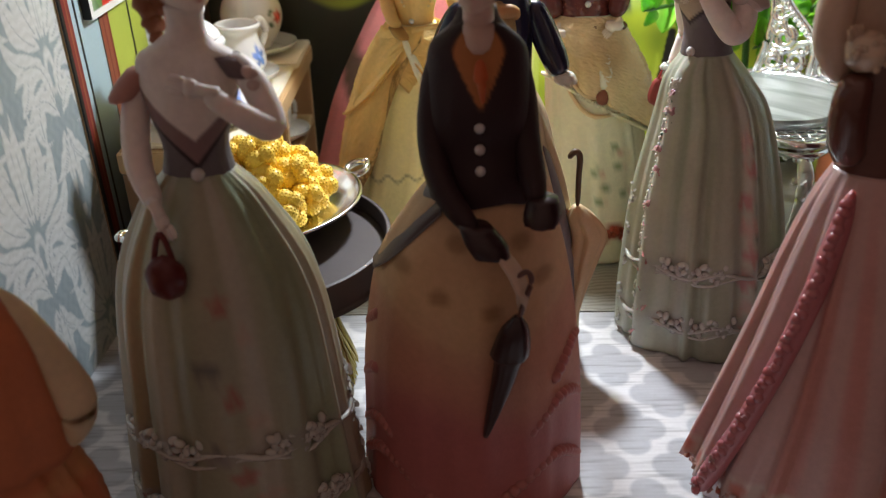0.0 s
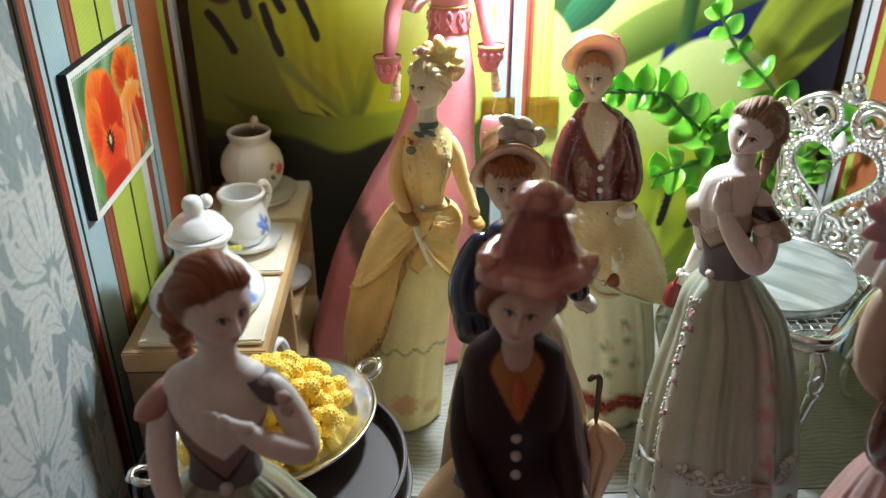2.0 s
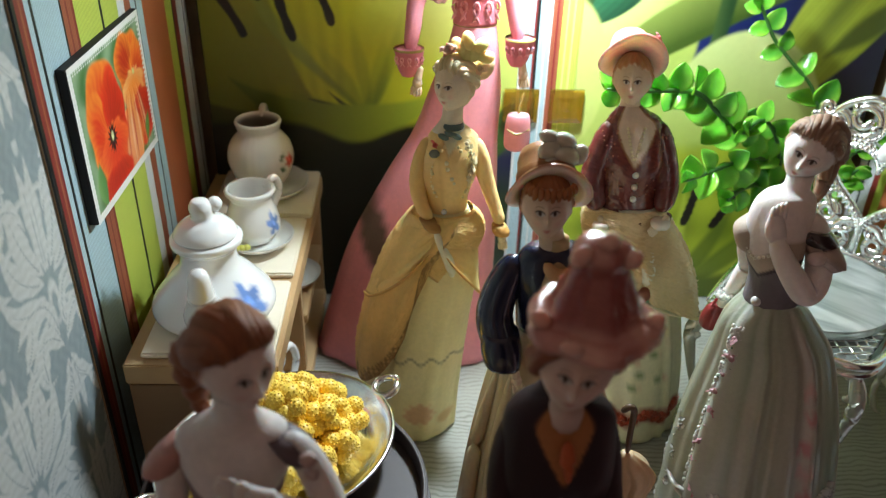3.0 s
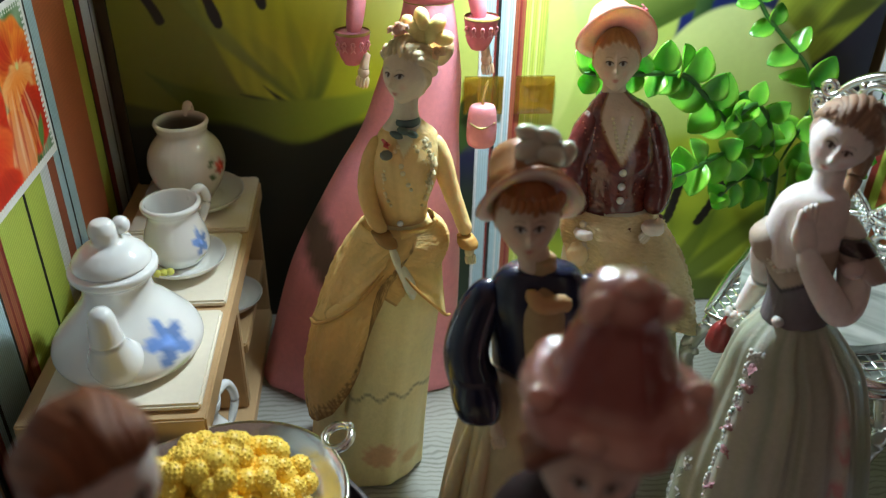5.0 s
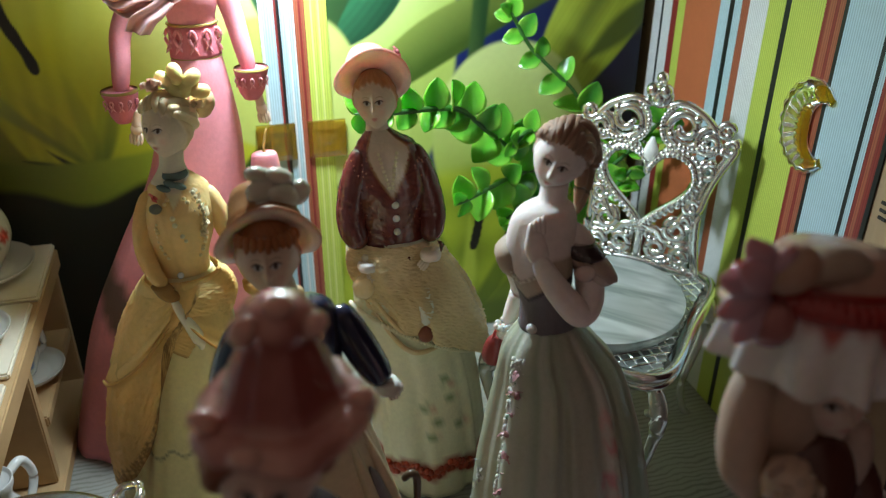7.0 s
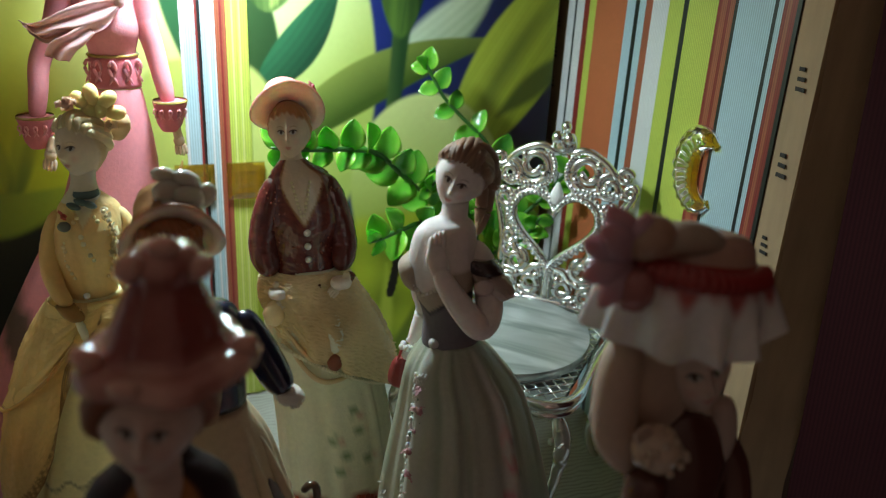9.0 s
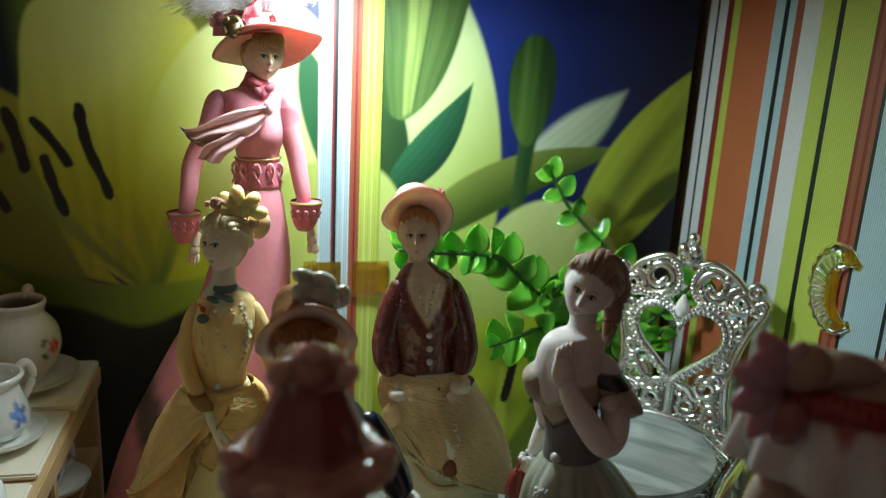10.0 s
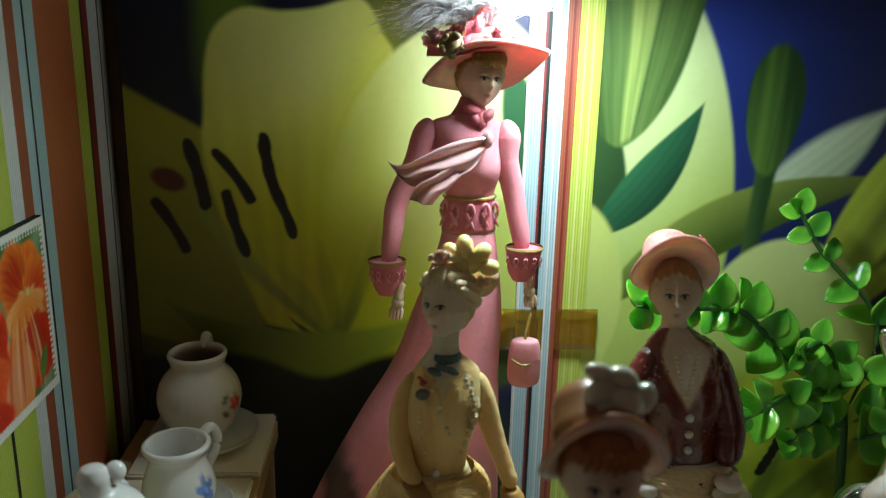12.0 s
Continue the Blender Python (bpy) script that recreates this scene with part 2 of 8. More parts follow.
def pod(x, z, x0, z0, x1, z1, w, bend=0.0):
    """Distance to a blunt-ended, slightly bent pod."""
    dx, dz = x1 - x0, z1 - z0
    ln = math.hypot(dx, dz)
    s = np.clip(((x - x0) * dx + (z - z0) * dz) / ln ** 2, 0.06, 0.94)
    off = bend * 4 * s * (1 - s)
    return np.hypot(x - x0 - s * dx + off * dz / ln, z - z0 - s * dz - off * dx / ln) - w * (0.72 + 0.28 * np.sin(np.pi * s) + 0.10 * np.sin(9 * s))


def shade_mix(a, b, t):
    t = np.clip(t, 0, 1)[..., None]
    return np.asarray(a) * (1 - t) + np.asarray(b) * t


def lily_print(x, z):
    """The lily photograph: x and z in millimetres on the back panel, from its lower left corner."""
    x = x - 98.5
    w = 0.5 * np.sin(x * 0.31) + 0.5 * np.sin(z * 0.27 + 1.3)
    img = shade_mix((0.008, 0.014, 0.085), (0.014, 0.032, 0.21), (z - 90) / 100) * np.clip(1.12 - np.abs(x - 74) / 92, 0.12, 1)[..., None]
    img = lay(img, soft(z - 60 + x * 0.1, 12), (0.012, 0.025, 0.008))
    left = x < 32
    # left flower
    yel = shade_mix((0.46, 0.46, 0.012), (0.70, 0.72, 0.20), (z - 128) / 66)
    side = shade_mix((0.15, 0.15, 0.012), (0.30, 0.29, 0.025), (z - 70) / 80)
    d, s, o = blade(x, z, -75, 205, -52, 120, 14, 4)
    img = lay(img, soft(d, 5) * left, (0.12, 0.20, 0.02))
    p1 = np.maximum(z - (166 - (x + 97) * 0.55), -(z - 76 - np.clip((-45 - x) * 0.25, -4, 40)))
    p1 = np.maximum(p1, x + 15)
    img = lay(img, soft(p1, 1.2) * left, side)
    p2 = outline(x, z, [(-76, 146), (-75.4, 160), (-74.4, 174), (-71, 184), (-63, 189.6), (-52, 189), (-42, 190), (-34, 192.4), (-29, 193.2), (-25.4, 190), (-22.6, 184), (-18, 172), (-24, 140), (-34, 100), (-44, 86), (-58, 92), (-69, 118)])
    img = lay(img, soft(p2, 1.0) * left, yel * (1 + 0.08 * np.sin((x + 46) * 6.0 / (4 + np.abs(z - 80) * 0.05))[..., None] * soft(z - 150, 40)[..., None]))
    img = lay(img, 0.25 * soft(ellipse(x, z, -54, 178, 18, 16, 8), 12) * soft(p2 + 2, 2) * left, (0.62, 0.64, 0.36))
    p3 = outline(x, z, [(-20, 177), (-14, 182), (-6, 188), (4, 193), (16, 188), (30, 170), (34, 130), (30, 84), (-24, 80), (-36, 98), (-38.6, 122), (-36.6, 142), (-32.4, 158), (-26.4, 169)])
    fold = np.where(z > 168, 1.0, 1.0 + (168 - z) * 0.12)
    img = lay(img, soft(p3, fold) * left, shade_mix((0.47, 0.49, 0.02), (0.78, 0.84, 0.40), (z - 104) / 84 + (x + 20) * 0.006))
    img = lay(img, 0.25 * soft(np.abs(p3 - 1.4) - 0.6, 0.9) * soft(130 - z, 20) * soft(p2, 1.0) * left, (0.42, 0.46, 0.05))
    img = lay(img, 0.55 * soft(ellipse(x, z, -30, 140, 9, 55, -10), 9) * left, (0.52, 0.54, 0.02))
    img = lay(img, 0.6 * soft(ellipse(x, z, -88, 105, 22, 40, 25), 22) * left, (0.16, 0.18, 0.015))
    img = lay(img, soft(-(p1 - 0.4) + 2, 1.0) * soft(p1 - 0.8, 0.5) * left * 0.5, (0.3, 0.36, 0.05))
    for ax, az, wd in ((-86, 130, 1.6), (-68, 112, 1.4), (-60, 118, 3.0), (-44, 126, 2.6), (-22, 132, 2.2), (-30, 122, 3.4), (-80, 96, 1.3)):
        d, s, o = blade(x, z, ax, az, -37, 84, wd, 1.5, 1.2)
        img = lay(img, 0.75 * soft(d, 1.3) * np.clip(s, 0, 1) * left, (0.10, 0.15, 0.015))
    d, s, o = blade(x, z, -60, 92, -38, 79, 1.3, 2)
    img = lay(img, soft(d, 0.6) * left, (0.01, 0.015, 0.006))
    d, s, o = blade(x, z, -52, 95, -34, 82, 1.0, -1)
    img = lay(img, soft(d, 0.6) * left, (0.015, 0.02, 0.008))
    d, s, o = blade(x, z, -90, 100, -6, 96, 9, -17)
    img = lay(img, soft(d, 1.2) * left, shade_mix((0.10, 0.13, 0.012), (0.33, 0.40, 0.03), (x + 70) / 60))
    img = lay(img, soft(z - 84 + 10 * np.exp(-((x + 42) / 16.0) ** 2) + 0.05 * np.abs(x + 42), 2.0) * (x < 5), (0.012, 0.014, 0.008))
    d, s, o = blade(x, z, -82, 138, -50, 98, 3.0, -2)
    img = lay(img, 0.7 * soft(d, 1.2), (0.22, 0.27, 0.04))
    img = lay(img, soft(ellipse(x, z, -87, 139, 5.4, 3.4, -20), 0.8), (0.09, 0.02, 0.012))
    for x0, z0, x1, z1, wd, bd in ((-81, 151, -76, 130, 2.1, 0.6), (-73, 148, -62, 132, 1.9, 0.8), (-58, 153, -55, 136, 2.0, -0.6), (-56.5, 139, -49.5, 121, 1.8, 0.5),
                                   (-92, 133, -82.5, 116, 1.8, 0.8), (-70, 136, -64, 115, 1.9, -0.6)):
        img = lay(img, soft(pod(x, z, x0, z0, x1, z1, wd, bd) + 0.15 * np.sin(x * 1.3 + z * 1.1), 0.35), (0.010, 0.006, 0.005))
    d, s, o = blade(x, z, 16, 176, 24, 128, 6, 1.5, 0.8)
    img = lay(img, soft(d, 0.8), (0.02, 0.10, 0.035))
    img = lay(img, soft(ellipse(x, z, 22, 112, 20, 23, 0), 1.0) * (x > 5) * left, (0.46, 0.54, 0.12))
    d, s, o = blade(x, z, 10, 62, 26, 95, 6, 2)
    img = lay(img, soft(d, 1) * left, (0.03, 0.07, 0.01))
    # right flower
    right = 1.0 - left
    p = ellipse(x, z, 52, 140, 37, 74, 7)
    img = lay(img, soft(p, 1.0) * right, shade_mix((0.40, 0.50, 0.11), (0.60, 0.74, 0.36), (z - 110) / 60 + (60 - x) / 70))
    d, s, o = blade(x, z, 80, 122, 137, 164, 8.5, -3, 1.3)
    img = lay(img, soft(d, 2.0) * right, shade_mix((0.34, 0.45, 0.27), (0.54, 0.64, 0.46), 0.5 + o * 0.5 + 0.12 * np.sin(o * 17)))
    d, s, o = blade(x, z, 48, 98, 142, 142, 9, 9, 0.8)
    img = lay(img, soft(d, 0.8) * right, shade_mix((0.05, 0.09, 0.012), (0.20, 0.26, 0.05), 0.4 + o * 0.6))
    d, s, o = blade(x, z, 117, 84, 180, 184, 17, 1, 0.95)
    img = lay(img, soft(d, 1.0) * right, shade_mix((0.24, 0.31, 0.02), (0.40, 0.50, 0.05), 0.5 + o * 0.5 + 0.10 * np.sin(o * 22) + 0.06 * np.sin(o * 57 + s * 3)))
    img = lay(img, soft(d + 11, 5) * right * soft(-o, 0.3), (0.10, 0.14, 0.015))
    d, s, o = blade(x, z, 140, 112, 172, 138, 5, 0)
    img = lay(img, soft(d, 2) * right, (0.06, 0.09, 0.01))
    stem = np.abs(x - 95.5 - (z - 100) * 0.085) - 2.9 - 0.0009 * (z - 120) ** 2 * (z > 120)
    img = lay(img, soft(np.maximum(stem, np.abs(z - 118) - 30), 0.9) * right, shade_mix((0.015, 0.05, 0.015), (0.06, 0.12, 0.03), 0.4 - (x - 97) * 0.15))
    o = (x - 99.6 - (z - 165) * 0.03) / 9.8
    h = (z - 162.8) / 20.4
    bud = np.sqrt((o / np.clip(0.92 + 0.16 * h - 0.10 * h * h, 0.4, 1.1)) ** 2 + np.abs(h) ** 2.3)
    tone = 0.62 - np.abs(o + 0.25) * 0.75 + 0.10 * np.sin(o * 14) - 0.25 * h
    img = lay(img, soft((bud - 1) * 9.5, 0.8) * right, shade_mix((0.012, 0.04, 0.01), (0.10, 0.20, 0.03), tone))
    img = lay(img, 0.6 * soft(np.abs(o - 0.18 - 0.15 * h) * 9 - 0.35, 0.6) * soft((bud - 0.93) * 9.5, 0.6) * right, (0.02, 0.06, 0.015))
    d, s, o = blade(x, z, 43, 118, 48, 166, 9.5, 0, 0.7)
    img = lay(img, soft(d, 0.8) * right, shade_mix((0.014, 0.05, 0.014), (0.035, 0.09, 0.025), 0.5 + 0.5 * o))
    d, s, o = blade(x, z, 45, 122, 77, 165, 7.4, -3.0, 0.8)
    img = lay(img, soft(d, 0.6) * right, shade_mix((0.008, 0.042, 0.020), (0.024, 0.13, 0.055), 0.5 + o * 0.5 + 0.08 * np.sin(o * 19)))
    d = outline(x, z, [(38, 214), (77, 214), (75, 198), (73.2, 190), (70, 177), (66, 166.5), (61, 158.4), (56.4, 153.4), (52, 150.8), (47.4, 152.2), (43, 158), (38, 168)])
    o = (x - 53.5 - (z - 150) * 0.11) / (7 + np.clip(z - 150, 0, 60) * 0.27)
    veins = 0.10 * np.sin(o * 21 + 0.6 * np.sin(z * 0.2)) + 0.05 * np.sin(o * 53 + z * 0.12)
    img = lay(img, soft(d, 0.7) * right, shade_mix((0.035, 0.085, 0.018), (0.15, 0.25, 0.065), 0.62 + veins - 0.55 * np.abs(o) ** 2 + (165 - z) * 0.004))
    img = lay(img, 0.85 * soft(np.abs(o + 0.12) * 15 - 3.0, 1.2) * soft(d + 1.5, 1.0) * right, shade_mix((0.22, 0.32, 0.08), (0.36, 0.46, 0.13), 0.5 + 4 * veins))
    img = lay(img, 0.7 * soft(np.abs(o - 0.16) * 15 - 0.35, 0.5) * soft(d + 0.8, 0.6) * right, (0.03, 0.075, 0.018))
    img = lay(img, soft(ellipse(x, z, 36, 102, 20, 33, 0), 0.9) * right, (0.50, 0.58, 0.16))
    img = lay(img, soft(ellipse(x, z, 113, 82, 32, 40, 10), 0.9) * right, shade_mix((0.30, 0.40, 0.03), (0.60, 0.68, 0.27), (z - 60) / 60))
    img = lay(img, soft(z - 62 - 0.12 * x, 4) * right, shade_mix((0.16, 0.22, 0.012), (0.40, 0.48, 0.03), 0.5 + 0.5 * w))
    for ax, az, wd in ((60, 50, 5), (78, 56, 4), (96, 52, 3), (118, 46, 4), (140, 40, 5), (155, 60, 5)):
        d, s, o = blade(x, z, ax, az, 92, -4, wd, 2)
        img = lay(img, 0.8 * soft(d, 1.6) * right, (0.09, 0.14, 0.012) if ax % 4 else (0.48, 0.56, 0.06))
    for x0, z0, x1, z1 in ((101.5, 64, 97.5, 37), (118, 55, 110, 36)):
        img = lay(img, soft(pod(x, z, x0, z0, x1, z1, 2.0, 0.6) + 0.15 * np.sin(z * 2), 0.35) * right, (0.012, 0.008, 0.006))
    img = lay(img, soft(z - 8 - 0.03 * x, 3) * right * (x > 100), (0.10, 0.14, 0.012))
    return np.clip(img, 0.002, 0.95)


def poppy_print(u, v):
    """A photograph of red poppies, 58 x 43 mm, with a white serrated border."""
    img = shade_mix((0.06, 0.17, 0.05), (0.24, 0.36, 0.20), 0.5 + 0.5 * np.sin(u * 0.5 + np.sin(v * 0.4)))
    red, deep, orange = np.array((0.74, 0.04, 0.012)), np.array((0.50, 0.02, 0.008)), np.array((0.88, 0.24, 0.03))

    def petal(cx, cz, rx, rz, turn, ox, oz, inner, outer):
        d = ellipse(u, v, cx, cz, rx, rz, turn)
        a, r = np.arctan2(v - oz, u - ox), np.hypot(u - ox, v - oz)
        vein = 0.10 * np.sin(a * 38 + np.sin(r * 0.7) * 2) + 0.08 * np.sin(a * 17 + 1)
        near = np.clip(1 + d / min(rx, rz), 0, 1)
        return lay(img, soft(d + 0.5 * np.sin(a * 9), 0.7), shade_mix(inner, outer, near ** 2.2 + vein))

    img = petal(45, 30, 11, 10, 10, 46, 27, red, orange)
    img = petal(40, 33, 8, 8, 30, 46, 27, deep, orange)
    img = petal(50, 26, 7, 10, -10, 46, 27, red, orange)
    img = petal(44, 23, 10, 6, 5, 46, 27, orange, (0.90, 0.42, 0.14))
    img = petal(49, 13, 9, 9, 0, 46, 20, deep, red)
    img = petal(36, 9, 10, 11, 0, 38, 20, (0.80, 0.30, 0.14), orange)
    for k in range(11):
        d, s, o = blade(u, v, 30 + k * 2.2, 1.5, 36 + k * 1.1, 24, 0.7, 1.4 - k * 0.3)
        img = lay(img, 0.65 * soft(d, 0.4), ((0.86, 0.52, 0.30), (0.60, 0.05, 0.02), (0.80, 0.30, 0.10))[k % 3])
    img = petal(19, 26, 13, 14, 10, 21, 17, red, orange)
    img = petal(13, 20, 7, 13, 8, 21, 17, red, orange)
    img = petal(26, 22, 8, 14, 5, 21, 17, deep, red)
    img = petal(22, 13, 11, 8, 8, 21, 17, red, (0.86, 0.14, 0.03))
    img = petal(20, 5, 14, 4.6, 0, 21, 14, deep, red)
    img = lay(img, soft(ellipse(u, v, 21, 17, 2.0, 3.2) + 0.5 * np.sin(np.arctan2(v - 17, u - 21) * 9), 0.6), (0.02, 0.008, 0.008))
    for k in range(13):
        a = k * 0.483
        d, s, o = blade(u, v, 21, 17, 21 + 4.0 * math.cos(a), 17 + 4.6 * math.sin(a), 0.4, 0.2)
        img = lay(img, soft(d, 0.25), (0.03, 0.01, 0.01))
    img = lay(img, soft(ellipse(u, v, 21, 17.6, 0.9, 1.4), 0.3), (0.62, 0.66, 0.34))
    img = lay(img, soft(ellipse(u, v, 46, 28, 0.9, 0.9), 0.4), (0.66, 0.60, 0.22))
    d, s, o = blade(u, v, 9, 1, 8, 15, 3.0, 1)
    img = lay(img, soft(d, 0.6), shade_mix((0.06, 0.20, 0.05), (0.16, 0.34, 0.10), 0.5 + o * 0.5))
    d, s, o = blade(u, v, 49, 4, 53, 13, 1.8, 0.6)
    img = lay(img, soft(d, 0.6), (0.12, 0.24, 0.05))
    edge = np.minimum(np.minimum(u, 58 - u), np.minimum(v, 43.5 - v))
    teeth = 0.35 * np.sign(np.sin(u * 4.2)) + 0.35 * np.sign(np.sin(v * 4.2))
    return np.clip(lay(img, soft(edge - 2.1 - teeth, 0.2), (0.80, 0.79, 0.76)), 0.004, 0.92)


def stroke(u, v, u0, v0, r0, a0, turn, length, w):
    """Distance to a tapered scroll that starts at (u0, v0), heads a0 degrees and turns as it goes."""
    d = np.full(u.shape, 1e3)
    a, px, pz = radians(a0), u0, v0
    for k in range(22):
        s = k / 21
        d = np.minimum(d, np.hypot(u - px, v - pz) - 0.8 * w * (math.sin(math.pi * (0.12 + 0.88 * s) ** 0.8) ** 0.7 + 0.12))
        a += radians(turn) / 21 * (0.4 + 1.2 * s)
        px, pz = px + math.cos(a) * length / 21, pz + math.sin(a) * length / 21
    return d


def damask_print(u, v):
    """Off-white leafy palmettes and scrolls on grey-blue paper; the motif is mirrored and half-dropped."""
    P, H = 58.0, 84.0
    a = np.abs(((u + 16) % P) - P / 2)
    d = np.full(u.shape, 1e3)
    vein = np.full(u.shape, 1e3)
    leaves = ((0.6, 36, 2.5, 66, 3.0, 0.6), (2, 36, 10.5, 63, 3.6, -3.0), (3, 34, 17.5, 54, 3.8, -4.0), (4, 31, 22.5, 42, 3.4, -4.5), (3, 27, 21, 27, 3.0, 4.0),
              (2, 18, 14, 33, 2.4, 4.0), (1, 14, 19, 17, 3.3, 5.5), (1, 10, 12, -2, 3.0, -3.6), (12, 16, 24, 8, 2.6, 3.5), (0.4, 8, 2.0, -10, 2.2, 0.6),
              (17, 52, 25, 68, 2.8, 3.4), (9, 62, 16, 78, 3.0, -3.2), (22, 40, 28, 52, 2.2, -2.4))
    for side in (0, 1):
        aa = a if side == 0 else P / 2 - a
        b = (v + 22 + side * H / 2) % H
        b = np.where(b > H - 14, b - H, b)
        for k, (x0, z0, x1, z1, w, bend) in enumerate(leaves):
            e, s, o = blade(aa, b, x0, z0, x1, z1, w, bend, 0.8)
            notch = 0.55 * np.clip(np.sin(s * 15 + np.abs(o) * 2.5 + k), -0.4, 1) * np.clip(np.abs(o), 0, 1)
            d = np.minimum(d, e + notch)
            vein = np.minimum(vein, np.where((s > 0.08) & (s < 0.72), np.abs(o) * w - 0.28 * (1 - s), 9.0))
        for arg in ((4, 22, 0, 8, -210, 25, 1.5), (6, 44, 0, 40, 215, 22, 1.4), (13, 6, 0, 30, -230, 20, 1.3), (16, 66, 0, 60, -220, 17, 1.2)):
            d = np.minimum(d, stroke(aa, b, *arg))
        d = np.minimum(d, np.maximum(ellipse(aa, b, 0, 27, 2.8, 6.5), 0.5 - ellipse(aa, b, 0, 26, 1.0, 2.6)))
        d = np.minimum(d, ellipse(aa, b, 0, 69, 1.2, 2.4))
    worn = 0.5 + 0.5 * np.sin(u * 1.7 + np.sin(v * 0.9) * 2)
    ground = shade_mix((0.255, 0.315, 0.33), (0.29, 0.345, 0.365), worn)
    pale = shade_mix((0.52, 0.54, 0.525), (0.575, 0.595, 0.585), 0.5 + 0.5 * np.sin(v * 2.3 + np.sin(u * 1.1)))
    return lay(ground, soft(d, 0.4) * (1 - 0.8 * soft(vein, 0.25)), pale)


def quatrefoil_print(u, v):
    """Grey quatrefoils on a white trellis over a faint wood grain."""
    d = np.full(u.shape, 1e3)
    for ox, oy in ((0, 0), (13, 14.6)):
        a = np.abs((u + ox + 10.0) % 26 - 13)
        b = np.abs((v + oy + 8.4) % 29.2 - 14.6)
        q = np.minimum(np.hypot(a - 5.4, b) - 4.6, np.hypot(a, b - 5.8) - 4.6)
        d = np.minimum(d, np.minimum(q, np.maximum(a - 5, b - 5)))
    line = np.sin(v * 7.0 + 1.5 * np.sin(u * 0.11 + v * 0.6)) * np.sin(v * 2.3 + u * 0.05)
    dash = np.clip(np.sin(v * 11.0 + 2.2 * np.sin(u * 0.07 + v * 1.7)) * np.sin(u * 0.16 + 5 * np.sin(v * 0.9)) - 0.25, 0, 1)
    tone = (1 + 0.07 * line - 0.45 * dash)[..., None]
    return lay(np.ones(u.shape + (3,)) * np.array((0.80, 0.81, 0.82)), soft(d, 0.6), (0.52, 0.54, 0.57)) * tone


# ---- the box and its floor ----
X0, X1, YB, YF, TOP = -0.107, 0.168, 0.371, 0.232, 0.203
BLUE_P, GREEN_P, ORANGE_P = (0.45, 0.62, 0.68), (0.52, 0.62, 0.10), (0.52, 0.15, 0.06)
RED_P, WHITE_P, BLACK_P, BROWN_P = (0.26, 0.03, 0.025), (0.72, 0.74, 0.74), (0.01, 0.012, 0.012), (0.36, 0.10, 0.05)


def wall_stripes():
    return [(0.2320, BLACK_P), (0.2334, RED_P), (0.2350, BROWN_P), (0.2364, RED_P), (0.2378, BLUE_P), (0.2402, BLACK_P), (0.2416, BLUE_P), (0.2560, BLACK_P), (0.2572, BROWN_P), (0.2595, RED_P),
         (0.2606, BROWN_P), (0.2630, RED_P), (0.2645, GREEN_P), (0.2810, BLACK_P), (0.2824, GREEN_P), (0.2936, WHITE_P), (0.2990, BROWN_P), (0.3042, BLUE_P), (0.3080, BLACK_P), (0.3092, BLUE_P),
         (0.3142, ORANGE_P), (0.3355, GREEN_P), (0.3425, BLACK_P), (0.3436, RED_P), (0.3475, WHITE_P), (0.3545, BLACK_P), (0.3555, WHITE_P), (0.3590, BLACK_P)]


STRIPES_L = striped("striped_wallpaper_left", 1, wall_stripes(), 1150)
RIGHT = wall_stripes()[:13] + [(0.2785, BLACK_P), (0.2808, GREEN_P), (0.2885, WHITE_P), (0.2980, BROWN_P), (0.3017, BLUE_P), (0.3058, BLACK_P), (0.3079, BLUE_P), (0.3135, ORANGE_P), (0.3340, GREEN_P),
                               (0.3390, RED_P), (0.3430, WHITE_P), (0.3484, BLACK_P), (0.3500, WHITE_P), (0.3556, BLACK_P)]
STRIPES_R = striped("striped_wallpaper_right", 1, RIGHT, 1150)
STRIPES_B = striped("striped_wallpaper_strip", 0, [(0.0212, WHITE_P), (0.0222, BLUE_P), (0.0262, RED_P), (0.0270, BLACK_P), (0.0280, BLUE_P), (0.0300, WHITE_P), (0.0308, BLUE_P), (0.0322, WHITE_P), (0.0327, BROWN_P), (0.0342, RED_P),
                                                (0.0350, BROWN_P), (0.0364, GREEN_P), (0.0380, (0.66, 0.72, 0.22)), (0.0388, GREEN_P), (0.0404, (0.66, 0.72, 0.22)), (0.0412, GREEN_P), (0.0437, BLACK_P)], 1150)


def structure(name, bm, material, label, category):
    return tagged(part(name, bm, material), label, category, kind="structure")


def bowed_paper():
    """The paper on the side wall comes away from the cardboard towards the back corner."""
    bm = bmesh.new()
    rows = []
    for i in range(13):
        y = YF + (0.359 - YF) * i / 12
        x = X0 + 0.0006 + 0.040 * max(0.0, y - 0.268) ** 1.15
        rows.append([bm.verts.new((x + d, y, z)) for d, z in ((-0.0006, 0.0008), (0.0, 0.0008), (0.0, TOP - 0.001), (-0.0006, TOP - 0.001))])
    for a, b in zip(rows, rows[1:]):
        for k in range(4):
            bm.faces.new((a[k], a[(k + 1) % 4], b[(k + 1) % 4], b[k]))
    bm.faces.new(rows[0])
    bm.faces.new(rows[-1][::-1])
    bmesh.ops.recalc_face_normals(bm, faces=bm.faces[:])
    return bm


